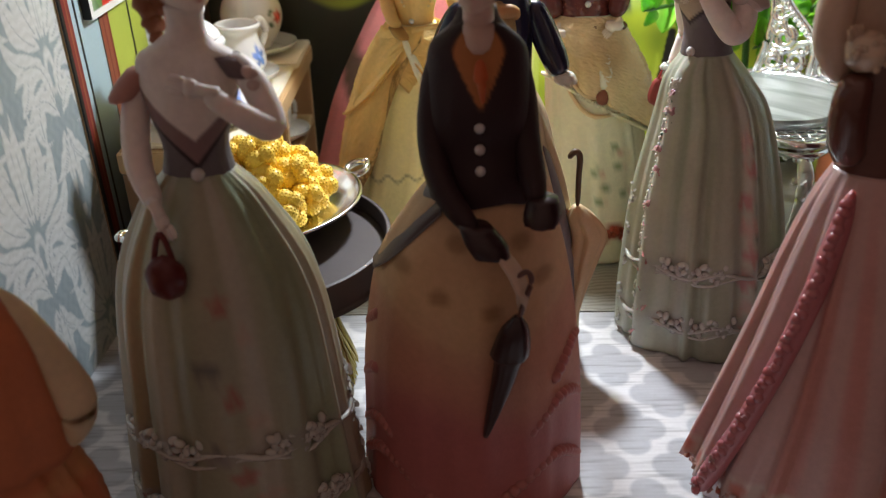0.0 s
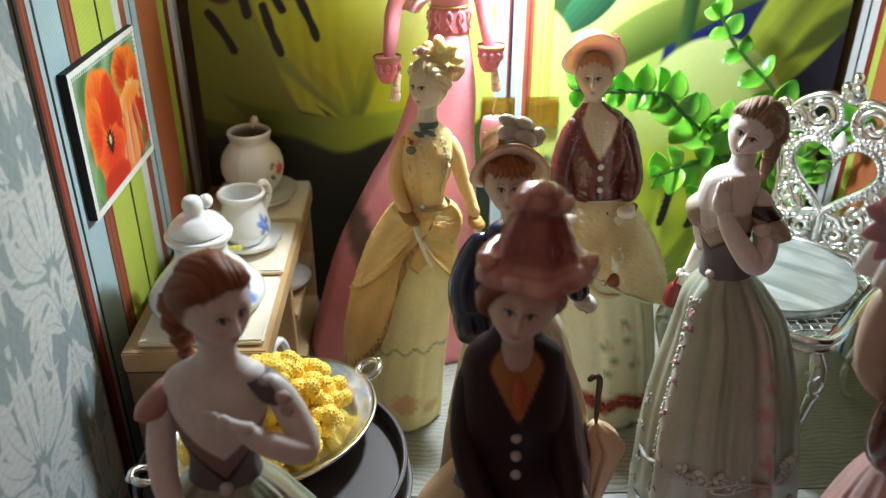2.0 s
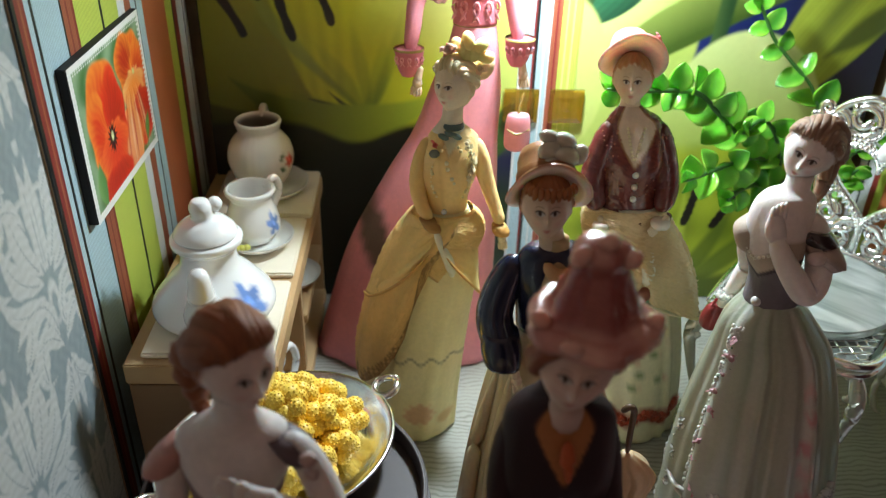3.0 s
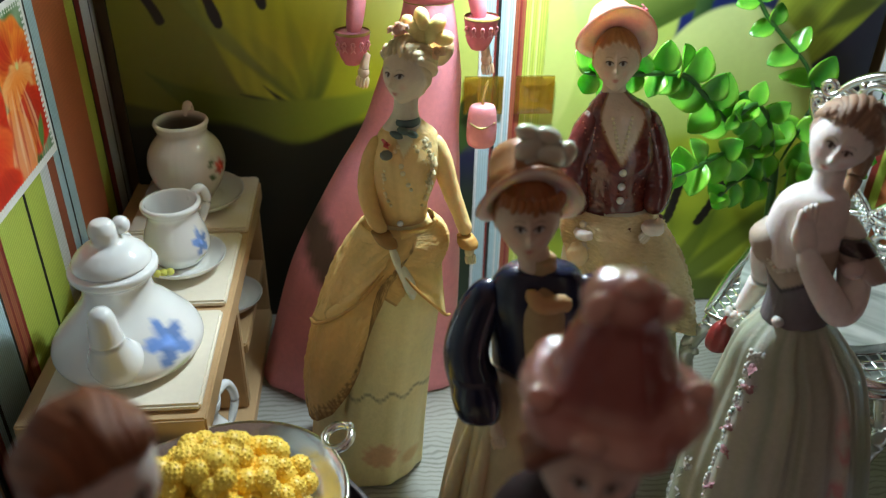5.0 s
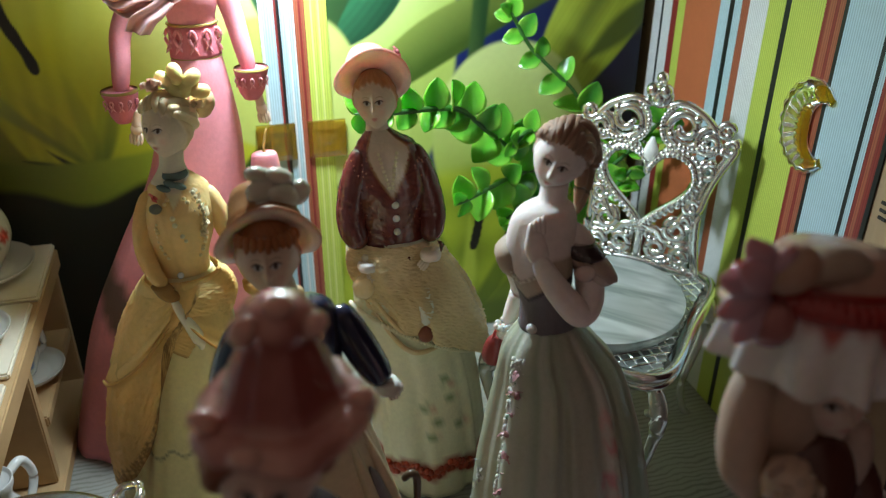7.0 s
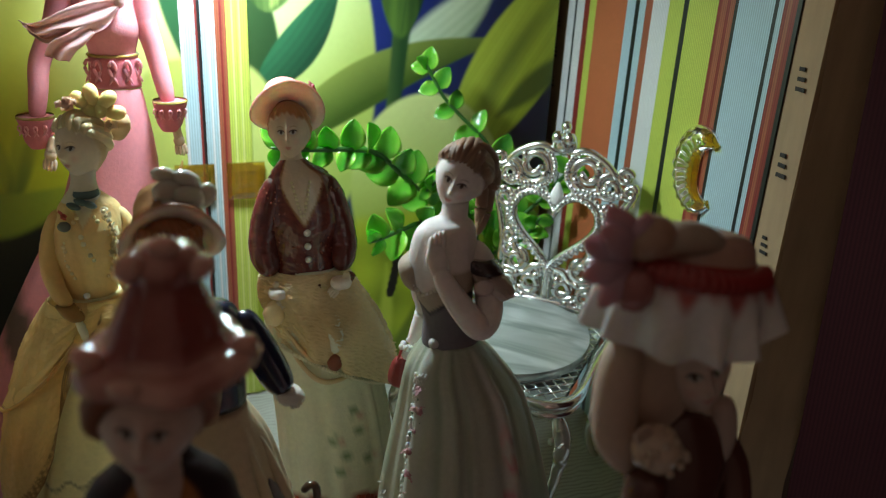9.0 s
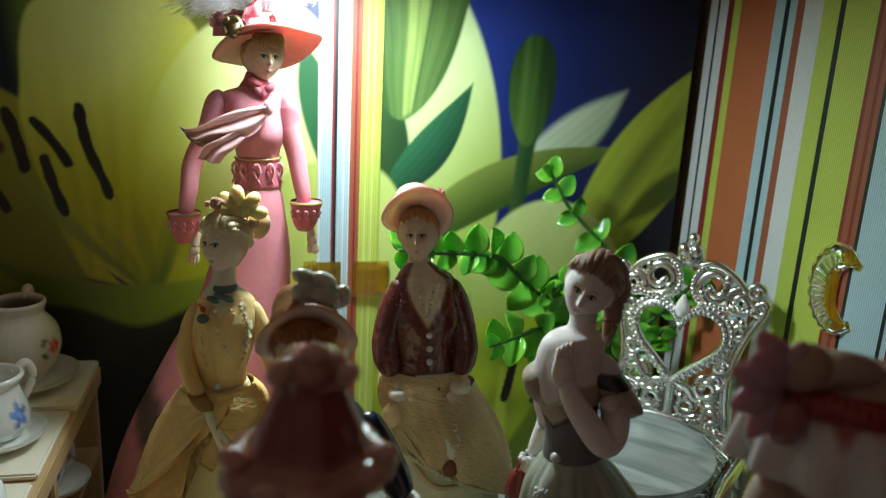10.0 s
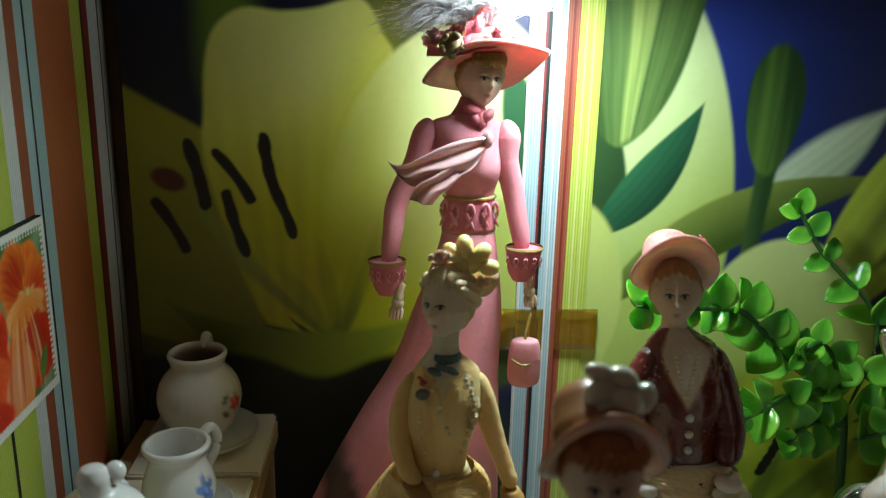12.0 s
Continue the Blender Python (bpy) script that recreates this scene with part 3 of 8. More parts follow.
structure("wall_left", box_bm(X0 - 0.004, X0, YF, YB, 0, TOP, 0), CARD, "brown corrugated cardboard side wall of the box", "wall")
structure("wall_right", box_bm(X1, X1 + 0.004, YF - 0.010, YB, 0, TOP, 0), CARD, "brown corrugated cardboard side wall of the box", "wall")
structure("wall_back", box_bm(X0 - 0.004, X1 + 0.004, YB, YB + 0.004, 0, TOP, 0), CARD, "brown cardboard back wall of the box", "wall")
structure("ceiling", box_bm(X0 - 0.004, X1 + 0.004, YF, YB + 0.004, TOP, TOP + 0.004, 0), CARD, "brown cardboard top of the box", "ceiling")
structure("wallpaper_left", bowed_paper(), STRIPES_L, "striped wallpaper in green, blue, orange and brown on the side wall", "wallpaper")
structure("wallpaper_right", box_bm(X1 - 0.0006, X1, YF, 0.3555, 0.0008, TOP - 0.001, 0), STRIPES_R, "striped wallpaper in green, blue, orange and brown on the side wall", "wallpaper")
structure("floor", box_bm(X0 - 0.004, X1 + 0.004, 0.2312, YB, -0.003, 0, 0), GREY_FLOOR, "grey wood-grain film on the floor of the box", "floor")
mural = sheet("mural", (-0.0985, 0.3550, 0.0008), (1, 0, 0), (0, 0, 1), (0.2612, 0.2015), 0.00045, lily_print, PRINT)
tagged(mural, "printed photograph of yellow-green lilies and buds on dark blue", "mural", kind="structure")
structure("mural_board", box_bm(-0.0990, 0.1632, 0.3554, 0.3570, 0.0004, 0.2025, 0), BLACK_EDGE, "thin dark board that carries the lily photograph", "board")
structure("wallpaper_strip", box_bm(0.0212, 0.0437, 0.3542, 0.3548, 0.0008, TOP - 0.001, 0), STRIPES_B, "narrow striped paper strip between two lily prints", "wallpaper")
front_floor = sheet("floor_front", (-0.160, 0.020, 0.0002), (1, 0, 0), (0, 1, 0), (0.36, 0.2102), 0.0006, quatrefoil_print, FLOOR_PRINT)
tagged(front_floor, "glossy white floor film with grey quatrefoil trellis pattern", "floor", kind="structure")
damask = sheet("wall_damask", (-0.1075, 0.234, 0.0), (-0.02, -1, 0), (0, 0, 1), (0.214, 0.24), 0.0006, damask_print, PAPER)
tagged(damask, "grey-blue wallpaper with off-white damask scrolls", "wall", kind="structure")
structure("wall_damask_board", box_bm(-0.118, -0.1125, 0.02, 0.2315, 0.0, 0.24, 0), CARD, "cardboard behind the damask wallpaper", "wall")


# ---- front flap, maroon panel, table and room that close the place ----
def flap():
    bm = bmesh.new()
    n = 14
    rows = []
    for i in range(n + 1):
        z = 0.003 + (TOP - 0.004) * i / n
        w = 0.0006 * math.sin(i * 2.1) + 0.0004 * math.sin(i * 5.3)
        rows.append([bm.verts.new(p) for p in ((0.1685 + w, 0.2212, z), (0.1825 + w, 0.2140, z), (0.1845 + w, 0.2162, z), (0.1705 + w, 0.2234, z))])
    for a, b in zip(rows, rows[1:]):
        for k in range(4):
            bm.faces.new((a[k], a[(k + 1) % 4], b[(k + 1) % 4], b[k]))
    bm.faces.new(rows[0][::-1])
    bm.faces.new(rows[-1])
    bmesh.ops.recalc_face_normals(bm, faces=bm.faces[:])
    return structure("wall_flap", bm, CARD, "brown cardboard flap folded out at the mouth of the box", "flap")


def leaning_panel():
    bm = box_bm(0.184, 0.190, 0.0, 0.2125, 0.0, 0.30, 0)
    for v in bm.verts:
        v.co.x -= v.co.z * 0.062
    return bm


flap()
structure("wall_maroon", leaning_panel(), MAROON, "dark maroon ribbed panel beside the open box", "wall")
structure("table_top", box_bm(-0.20, 0.26, -0.04, 0.44, -0.020, -0.0032, 0.002), TABLE_WOOD, "dark wooden table under the box", "table")


# ---- the lamp ----
def lamp():
    m, nt, b = nodes_of("lamp_diffuser", 0.4, 0, (0.9, 0.9, 0.88))
    b.inputs["Emission Color"].default_value = (1.0, 0.97, 0.9, 1)
    b.inputs["Emission Strength"].default_value = 12.0
    top = base("puck_lamp", "small round white lamp stuck under the box top, switched on", "lamp", at=(*LAMP, 0))
    for nm, r, z0, z1, mat in (("housing", 0.0150, 0.2012, TOP, CREAM), ("diffuser", 0.0125, 0.2000, 0.2011, m)):
        bm = bmesh.new()
        bmesh.ops.create_cone(bm, cap_ends=True, segments=40, radius1=r * 0.97, radius2=r, depth=z1 - z0, matrix=Matrix.Translation((0, 0, (z0 + z1) / 2)))
        ob = part(nm, bm, mat, top)
    return top


lamp()


# ---- figurines: one glazed surface each, built up in millimetres ----
class Figure:
    def __init__(self, seed=1):
        self.v, self.f, self.c, self.g, self.n = [], [], [], [], 0
        self.rng = np.random.RandomState(seed)

    def put(self, pts, col, gloss, wrap=True, caps=False):
        m, n = pts.shape[:2]
        idx = np.arange(m * n).reshape(m, n)
        nxt = np.roll(idx, -1, 1) if wrap else idx[:, 1:]
        cur = idx if wrap else idx[:, :-1]
        f = np.stack([cur[:-1], nxt[:-1], nxt[1:], cur[1:]], -1).reshape(-1, 4)
        v = pts.reshape(-1, 3)
        col = np.asarray(col, float)
        c = np.broadcast_to(col if col.ndim == 1 else col.reshape(-1, 3), (len(v), 3)).copy()
        fs = [f]
        if caps:
            for row, flip in ((idx[0], True), (idx[-1], False)):
                ctr = len(v)
                v = np.vstack([v, pts.reshape(-1, 3)[row].mean(0)])
                c = np.vstack([c, c[row].mean(0)])
                a, b = row, np.roll(row, -1)
                half = np.stack([a[0::2], b[0::2], np.roll(row, -2)[0::2], np.full(len(a[0::2]), ctr)], -1)
                fs.append(half[:, ::-1] if flip else half)
        self.f.append(np.vstack(fs) + self.n)
        self.v.append(v)
        self.c.append(c)
        self.g.append(np.full(len(v), gloss))
        self.n += len(v)

    def loft(self, sections, col, gloss=0.4, n=96, m=40, folds=0, depth=0.0, power=1.0, wob=0.0, paint=None, caps=True, hem=None, emb=0.0):
        """Rings (x, y, z, rx, ry) from top to bottom, with folds that deepen downwards."""
        s = spline(sections, m)
        th = np.linspace(0, 2 * np.pi, n, endpoint=False)
        t = np.linspace(0, 1, m)[:, None]
        ph = self.rng.uniform(0, 6.28, 6)
        warp = th + 0.12 * np.sin(3 * th + ph[0]) + 0.07 * np.sin(7 * th + ph[1])
        fold = 0.62 * np.cos(folds * warp + ph[2] + 0.3 * np.sin(t * 3 + ph[4])) + 0.38 * np.cos((folds * 1.7 // 1 + 1) * warp + ph[3] + t)
        fold = np.sign(fold) * np.abs(fold) ** 0.8
        r = 1 + depth * t ** power * fold + wob * np.sin(5 * th + ph[5] + 9 * t) * t
        if emb:
            r = r + emb / 8 * (np.sin(17 * th + 9 * np.sin(s[:, 2:3] * 0.9)) * np.sin(s[:, 2:3] * 2.3 + 4 * np.sin(5 * th)) + 0.6 * self.rng.uniform(-1, 1, (m, n)))
        x = s[:, 0:1] + s[:, 3:4] * r * np.cos(th)
        y = s[:, 1:2] + s[:, 4:5] * r * np.sin(th)
        z = s[:, 2:3] + 0 * th
        if hem is not None:
            z = s[0, 2] + (z - s[0, 2]) * hem(th)
        pts = np.stack([x, y, z], -1)
        c = np.asarray(col, float) * np.ones((m, n, 1))
        if paint is not None:
            c = paint(c, th[None, :] + 0 * t, t + 0 * th, x, z)
        self.put(pts, c, gloss, True, caps)
        return s

    def tube(self, pts, radii, col, gloss=0.4, n=14, m=24, flat=1.0, up=(0, 0, 1), emb=0.0):
        p = spline(pts, m)
        r = spline(np.array(radii, float)[:, None], m)[:, 0]
        d = np.gradient(p, axis=0)
        d /= np.linalg.norm(d, axis=1)[:, None] + 1e-9
        a = np.cross(d, np.array(up, float))
        bad = np.linalg.norm(a, axis=1) < 0.15
        a[bad] = np.cross(d[bad], np.array((1.0, 0.2, 0)))
        a /= np.linalg.norm(a, axis=1)[:, None]
        b = np.cross(a, d)
        e = np.sqrt(np.clip(1 - (np.linspace(-1, 1, m)) ** 10, 0.02, 1))
        th = np.linspace(0, 2 * np.pi, n, endpoint=False)
        rr = (r * e)[:, None, None]
        if emb:
            k = np.linspace(0, 1, m)[:, None]
            rr = rr + emb * (np.sin(k * 40 + 3 * np.sin(2 * th)) * np.sin(3 * th + 9 * k) + 0.7 * self.rng.uniform(-1, 1, (m, n)))[..., None] * e[:, None, None]
        ring = p[:, None] + rr * (np.cos(th)[None, :, None] * a[:, None] + flat * np.sin(th)[None, :, None] * b[:, None])
        self.put(ring, col, gloss, True, True)

    def ball(self, c, r, col, gloss=0.4, n=16, m=10, turn=None, bumps=0.0):
        r = np.array(r if hasattr(r, "__len__") else (r, r, r), float)
        ph = np.linspace(0.02, np.pi - 0.02, m)[:, None]
        th = np.linspace(0, 2 * np.pi, n, endpoint=False)
        d = np.stack([np.sin(ph) * np.cos(th), np.sin(ph) * np.sin(th), np.cos(ph) + 0 * th], -1)
        if bumps:
            d = d * (1 + bumps * np.sin(4 * th + 3 * ph) * np.sin(3 * ph + 1))[..., None]
        q = d * r
        if turn is not None:
            q = q @ np.array(Euler([radians(a) for a in turn]).to_matrix()).T
        self.put(q + np.array(c, float), col, gloss)

    def cloth(self, top, low, col, gloss, folds=3, depth=0.6, m=30, n=22):
        """A folded strip of cloth between two edges, with a back face."""
        a, b = spline(top, m), spline(low, m)
        f = np.linspace(0, 1, n)[None, :, None]
        p = a[:, None] * (1 - f) + b[:, None] * f
        t = np.linspace(0, 1, m)[:, None]
        p[..., 1] -= depth * np.sin(2 * np.pi * folds * f[..., 0] + 2.5 * t) * (0.4 + 0.6 * t)
        q = p + np.array((0.0, 0.55, 0.0))
        ring = np.concatenate([p, q[:, ::-1]], 1)
        self.put(ring, col, gloss, True, True)

    def rose(self, c, r, col, gloss=0.4, k=7):
        """A small rose: overlapping cupped petals round a bud, opening towards the front."""
        col = np.array(col)
        self.ball(c, r * 0.4, col * 0.75, gloss, 8, 6, None, 0.15)
        tip = np.array(Euler((radians(55), radians(self.rng.uniform(-25, 25)), self.rng.uniform(0, 6))).to_matrix())
        small = r < 2.2
        u = np.linspace(-1, 1, 5 if small else 9)[None, :]
        v = np.linspace(0, 1, 3 if small else 6)[:, None]
        for i in range(k):
            out = r * (0.42 + 0.58 * i / max(k - 1, 1)) * self.rng.uniform(0.9, 1.1)
            a = i * 2.2 + 0.85 * u * (1 - 0.35 * v ** 3) + self.rng.uniform(-0.2, 0.2)
            rad = out * (0.15 + 0.85 * v ** 0.8) * (1 + 0.06 * np.sin(5 * u + i) * v)
            lift = self.rng.uniform(0.5, 0.95)
            h = out * (lift * v ** 0.8 - 0.45 * v ** 4 + 0.07 * np.sin(6 * u + 2 * i) * v ** 2) - 0.35 * r * i / k
            q = np.stack([rad * np.cos(a), rad * np.sin(a), h + 0 * a], -1) @ tip.T + np.array(c, float)
            self.put(q, col * (0.82 + 0.32 * self.rng.uniform()), gloss, False)
            self.put((q + np.array((0, 0.06 * r, -0.03 * r)))[::-1], col * 0.8, gloss, False)

    def head(self, c, r, yaw=0.0, nod=0.0, lean=0.0, skin=(0.78, 0.62, 0.52), hair=(0.35, 0.15, 0.06), gloss=0.3, line=0.25, width=0.80, part_at=0.0, strands=0, bun=(0.0, 0.85, -0.2)):
        """A head whose face looks towards -y before it is turned by yaw (to +x), nodded down and leaned."""
        m, n = 110, 150
        ph = np.linspace(0.03, np.pi - 0.03, m)[:, None]
        ph = ph + 0.33 * np.sin(2 * ph)
        th = np.linspace(0, 2 * np.pi, n, endpoint=False)
        th = th - 0.6 * np.sin(th - 1.5 * np.pi)
        x, y, z = np.sin(ph) * np.cos(th), np.sin(ph) * np.sin(th), np.cos(ph) + 0 * th
        front = -y
        low = np.clip(-z - 0.1, 0, 1)
        jaw = 1 - 0.46 * low ** 1.3
        px, py, pz = x * width * jaw, y * 0.92 * (1 - 0.25 * low * (y > 0)), z * 1.12
        g = lambda cx, cz, sx, sz: np.exp(-((x - cx) / sx) ** 2 - ((z - cz) / sz) ** 2) * (front > 0.2)
        py = py - 0.20 * g(0, -0.20, 0.11, 0.11) - 0.11 * g(0, 0.0, 0.08, 0.24) + 0.10 * (g(0.3, 0.10, 0.16, 0.10) + g(-0.3, 0.10, 0.16, 0.10)) - 0.06 * g(0, -0.50, 0.17, 0.07) - 0.08 * g(0, -0.78, 0.22, 0.14)
        # the hairline runs over the forehead and down behind the cheeks
        edge = front - (0.36 - np.clip(0.45 - z, 0, 2) * 0.55 + 0.30 * np.clip(z - 0.35, 0, 1) + 0.04 * np.sin(x * 9 + part_at))
        hairy = soft(edge, 0.05)
        hairy = np.maximum(hairy, soft(0.58 - z + 0.12 * np.cos(x * 4 + part_at) + 0.03 * np.sin(x * 23), 0.04))
        wave = 1 + hairy * (0.09 + 0.03 * np.sin(th * 16 + 9 * z + 2 * np.sin(z * 5)) + 0.02 * np.sin(z * 19 + th * 5))
        q = np.stack([px * wave, py * wave, pz * (1 + hairy * 0.07)], -1) * r
        c3 = np.ones((m, n, 1)) * np.array(skin)
        c3 = lay(c3, 0.35 * (g(0.42, -0.28, 0.16, 0.13) + g(-0.42, -0.28, 0.16, 0.13)), (0.75, 0.32, 0.26))
        c3 = lay(c3, 0.85 * np.clip(1.3 * g(0, -0.48, 0.16, 0.035) + 1.1 * g(0, -0.54, 0.12, 0.04), 0, 1), (0.58, 0.20, 0.17))
        for e in (0.29, -0.29):
            ex, ez = (x - e) / 0.165, (z - 0.05 - 0.04 * np.abs(x) + 0.012) / 0.072
            eye = np.sqrt(ex * ex + ez * ez)
            c3 = lay(c3, 0.25 * soft(eye - 1.9, 0.6) * (front > 0), np.array(skin) * (0.75, 0.62, 0.58))
            c3 = lay(c3, soft((eye - 1) * 0.1, 0.02) * (front > 0), (0.66, 0.62, 0.58))
            c3 = lay(c3, soft(np.hypot((x - e), (z - 0.065) * 0.9) - 0.068, 0.014) * (front > 0), (0.075, 0.05, 0.04))
            c3 = lay(c3, soft(np.abs(eye - 1.05) * 0.07 - 0.017, 0.012) * soft(0.3 - ez, 0.4) * (front > 0), (0.06, 0.035, 0.03))
            brow = z - 0.27 + 1.6 * (x - e * 1.1) ** 2
            c3 = lay(c3, 0.55 * soft(np.abs(brow) - 0.016, 0.018) * soft(np.abs(x - e * 1.1) - 0.17, 0.04) * (front > 0), np.array(hair) * 0.6)
        c3 = lay(c3, hairy, np.array(hair) * 1.0)
        rot = np.array((Euler((0, 0, radians(yaw))).to_matrix() @ Euler((radians(nod), radians(lean), 0)).to_matrix()))
        self.put(q @ rot.T + np.array(c, float), c3, gloss)
        ax = np.array((width * 1.07, 0.99, 1.17)) * r
        for k in range(strands):
            f = -1 + 2 * k / max(strands - 1, 1)
            a = [np.array((math.sin(f * 1.35) * 0.78, -math.cos(f * 1.35) * 0.78, 0.66 - 0.35 * abs(f))), np.array((f * 0.75 + 0.1 * math.sin(k), -0.30, 0.85 - 0.35 * abs(f))), np.array((f * 0.9, 0.35, 0.62 - 0.5 * abs(f))), np.array((f * 0.5, 0.85, 0.25 - 0.4 * abs(f))), np.array(bun)]
            pts = [(p / np.linalg.norm(p) * ax * (1.0 + 0.025 * math.sin(5 * k + 2 * i))) @ rot.T + np.array(c, float) for i, p in enumerate(a)]
            self.tube(pts, [0.10 * r, 0.17 * r, 0.19 * r, 0.17 * r, 0.12 * r], np.array(hair) * (0.85 + 0.3 * (k % 3) / 2), gloss, 9, 22)
        return rot

    def brim(self, c, rx, ry, tilt, col, under, gloss=0.6, wave=0.08, k=5, thick=0.9, inner=0.3, droop=0.2, roll=0.0):
        """A hat brim: a thick wavy ring, tilted."""
        n = 72
        th = np.linspace(0, 2 * np.pi, n, endpoint=False)
        prof = [(inner, 0.0, 0), (0.6, 0.02, 0), (0.85, -droop * 0.5, 0), (1.0, -droop, 0), (1.02, -droop - thick / max(rx, 1) * 0.5, 1), (0.98, -droop - thick / max(rx, 1), 1), (0.8, -droop * 0.5 - thick / max(rx, 1), 1), (inner, -thick / max(rx, 1), 1)]
        rows, cols = [], []
        for f, h, u in prof:
            w = wave * f ** 2 * np.sin(k * th + 0.7)
            rows.append(np.stack([f * rx * np.cos(th), f * ry * np.sin(th), (h + w) * rx + 0 * th], -1))
            cols.append(np.ones((n, 3)) * np.array(under if u else col))
        rot = np.array(Euler([radians(a) for a in tilt]).to_matrix())
        self.put(np.array(rows) @ rot.T + np.array(c, float), np.array(cols), gloss)

    def hat(self, c, tilt, rx, ry, cr, ch, col, under, band, gloss=0.6, droop=0.0, wave=0.4, k=3, thick=1.0, saddle=0.0):
        """A hat in one turn of its outline: under the brim, round its edge and up over the crown."""
        n = 72
        th = np.linspace(0, 2 * np.pi, n, endpoint=False)
        rows, cols = [], []
        for f, h, w, cl in ((cr * 0.5 / rx, -0.2, 0, under), (cr / rx, -thick * 0.5, 0, under), (0.75, -droop * 0.5 - thick * 0.8, 0.5, under), (0.96, -droop - thick * 0.8, 1, under), (1.02, -droop - thick * 0.2, 1, col), (0.97, -droop + thick * 0.3, 1, col), (0.8, -droop * 0.5 + thick * 0.4, 0.6, col),
                            (cr * 1.04 / rx, thick * 0.4, 0.1, col), (cr * 1.03 / rx, thick * 0.6, 0, band), (cr * 1.02 / rx, ch * 0.28, 0, band), (cr * 0.97 / rx, ch * 0.32, 0, col), (cr * 0.93 / rx, ch * 0.65, 0, col), (cr * 0.8 / rx, ch * 0.9, 0, col), (cr * 0.45 / rx, ch * 1.0, 0, col), (0.02, ch * 1.02, 0, col)):
            rows.append(np.stack([f * rx * np.cos(th), f * ry * np.sin(th), h + w * wave * np.sin(k * th + 0.7) - saddle * w * np.cos(th) ** 2], -1))
            cols.append(np.ones((n, 3)) * np.array(cl))
        rot = np.array(Euler([radians(a) for a in tilt]).to_matrix())
        self.put(np.array(rows) @ rot.T + np.array(c, float), np.array(cols), gloss)
        return rot

    def hand(self, c, d, col, size=1.0, gloss=0.25):
        c, d = np.array(c, float), np.array(d, float)
        d /= np.linalg.norm(d)
        s = np.cross(d, (0, -1, 0.2))
        s /= np.linalg.norm(s)
        self.tube([c - d * 4 * size, c - d * 1.5 * size, c + d * 1.2 * size], [1.35 * size, 1.15 * size, 1.3 * size], col, gloss, 10, 8)
        self.ball(c + d * 1.2 * size, np.array((1.5, 1.2, 1.7)) * size, col, gloss, 10, 8)
        for k in range(4):
            o = s * (k - 1.5) * 0.75 * size
            self.tube([c + d * 2 * size + o, c + d * 4 * size + o * 1.1, c + d * (5.6 - 0.3 * abs(k - 1.2)) * size + o], [0.55 * size, 0.5 * size, 0.35 * size], col, gloss, 7, 7)

    def beads(self, pts, r, col, gloss=0.6, jitter=0.3):
        for p in pts:
            q = np.array(p) + self.rng.uniform(-jitter, jitter, 3)
            self.ball(q, r * self.rng.uniform(0.8, 1.2), np.array(col) * self.rng.uniform(0.8, 1.15), gloss, 7, 5)

    def done(self, name, label):
        me = bpy.data.meshes.new(name)
        fill(me, np.vstack(self.v) * 0.001, np.vstack(self.f), np.clip(np.vstack(self.c), 0, 1), np.concatenate(self.g))
        ob = finish(name, me, PINK_GLAZE)
        return tagged(ob, label, "figurine", "porcelain lady figurines")


def on_skirt(sec, z, angle, out=0.0):
    """A point on a skirt's side at a height, at an angle in degrees from +x."""
    s = np.array(sec)
    o = np.argsort(s[:, 2])
    x, y, rx, ry = [np.interp(z, s[o, 2], s[o, k]) for k in (0, 1, 3, 4)]
    a = radians(angle)
    return (x + (rx + out) * math.cos(a), y + (ry + out) * math.sin(a), z)


SKIN = (0.83, 0.75, 0.71)


def open_collar(tip, rise, half, shirt, edge_col, toward=268, above=999.0, skin=SKIN):
    """Paints the shirt in the V of a jacket, its trimmed edge, and bare skin above a height."""
    def paint(c, th, t, x, z):
        off = np.abs((np.degrees(th) - toward + 180) % 360 - 180)
        d = np.maximum(tip + rise * off - z, (off - half) * 0.16)
        c = lay(c, soft(d, 0.35), shirt)
        c = lay(c, soft(d, 0.35) * soft(above - z + 0.02 * off, 0.8), skin)
        return lay(c, 0.9 * soft(np.abs(d) - 0.55, 0.3) * soft(off - 80, 8), edge_col)
    return paint


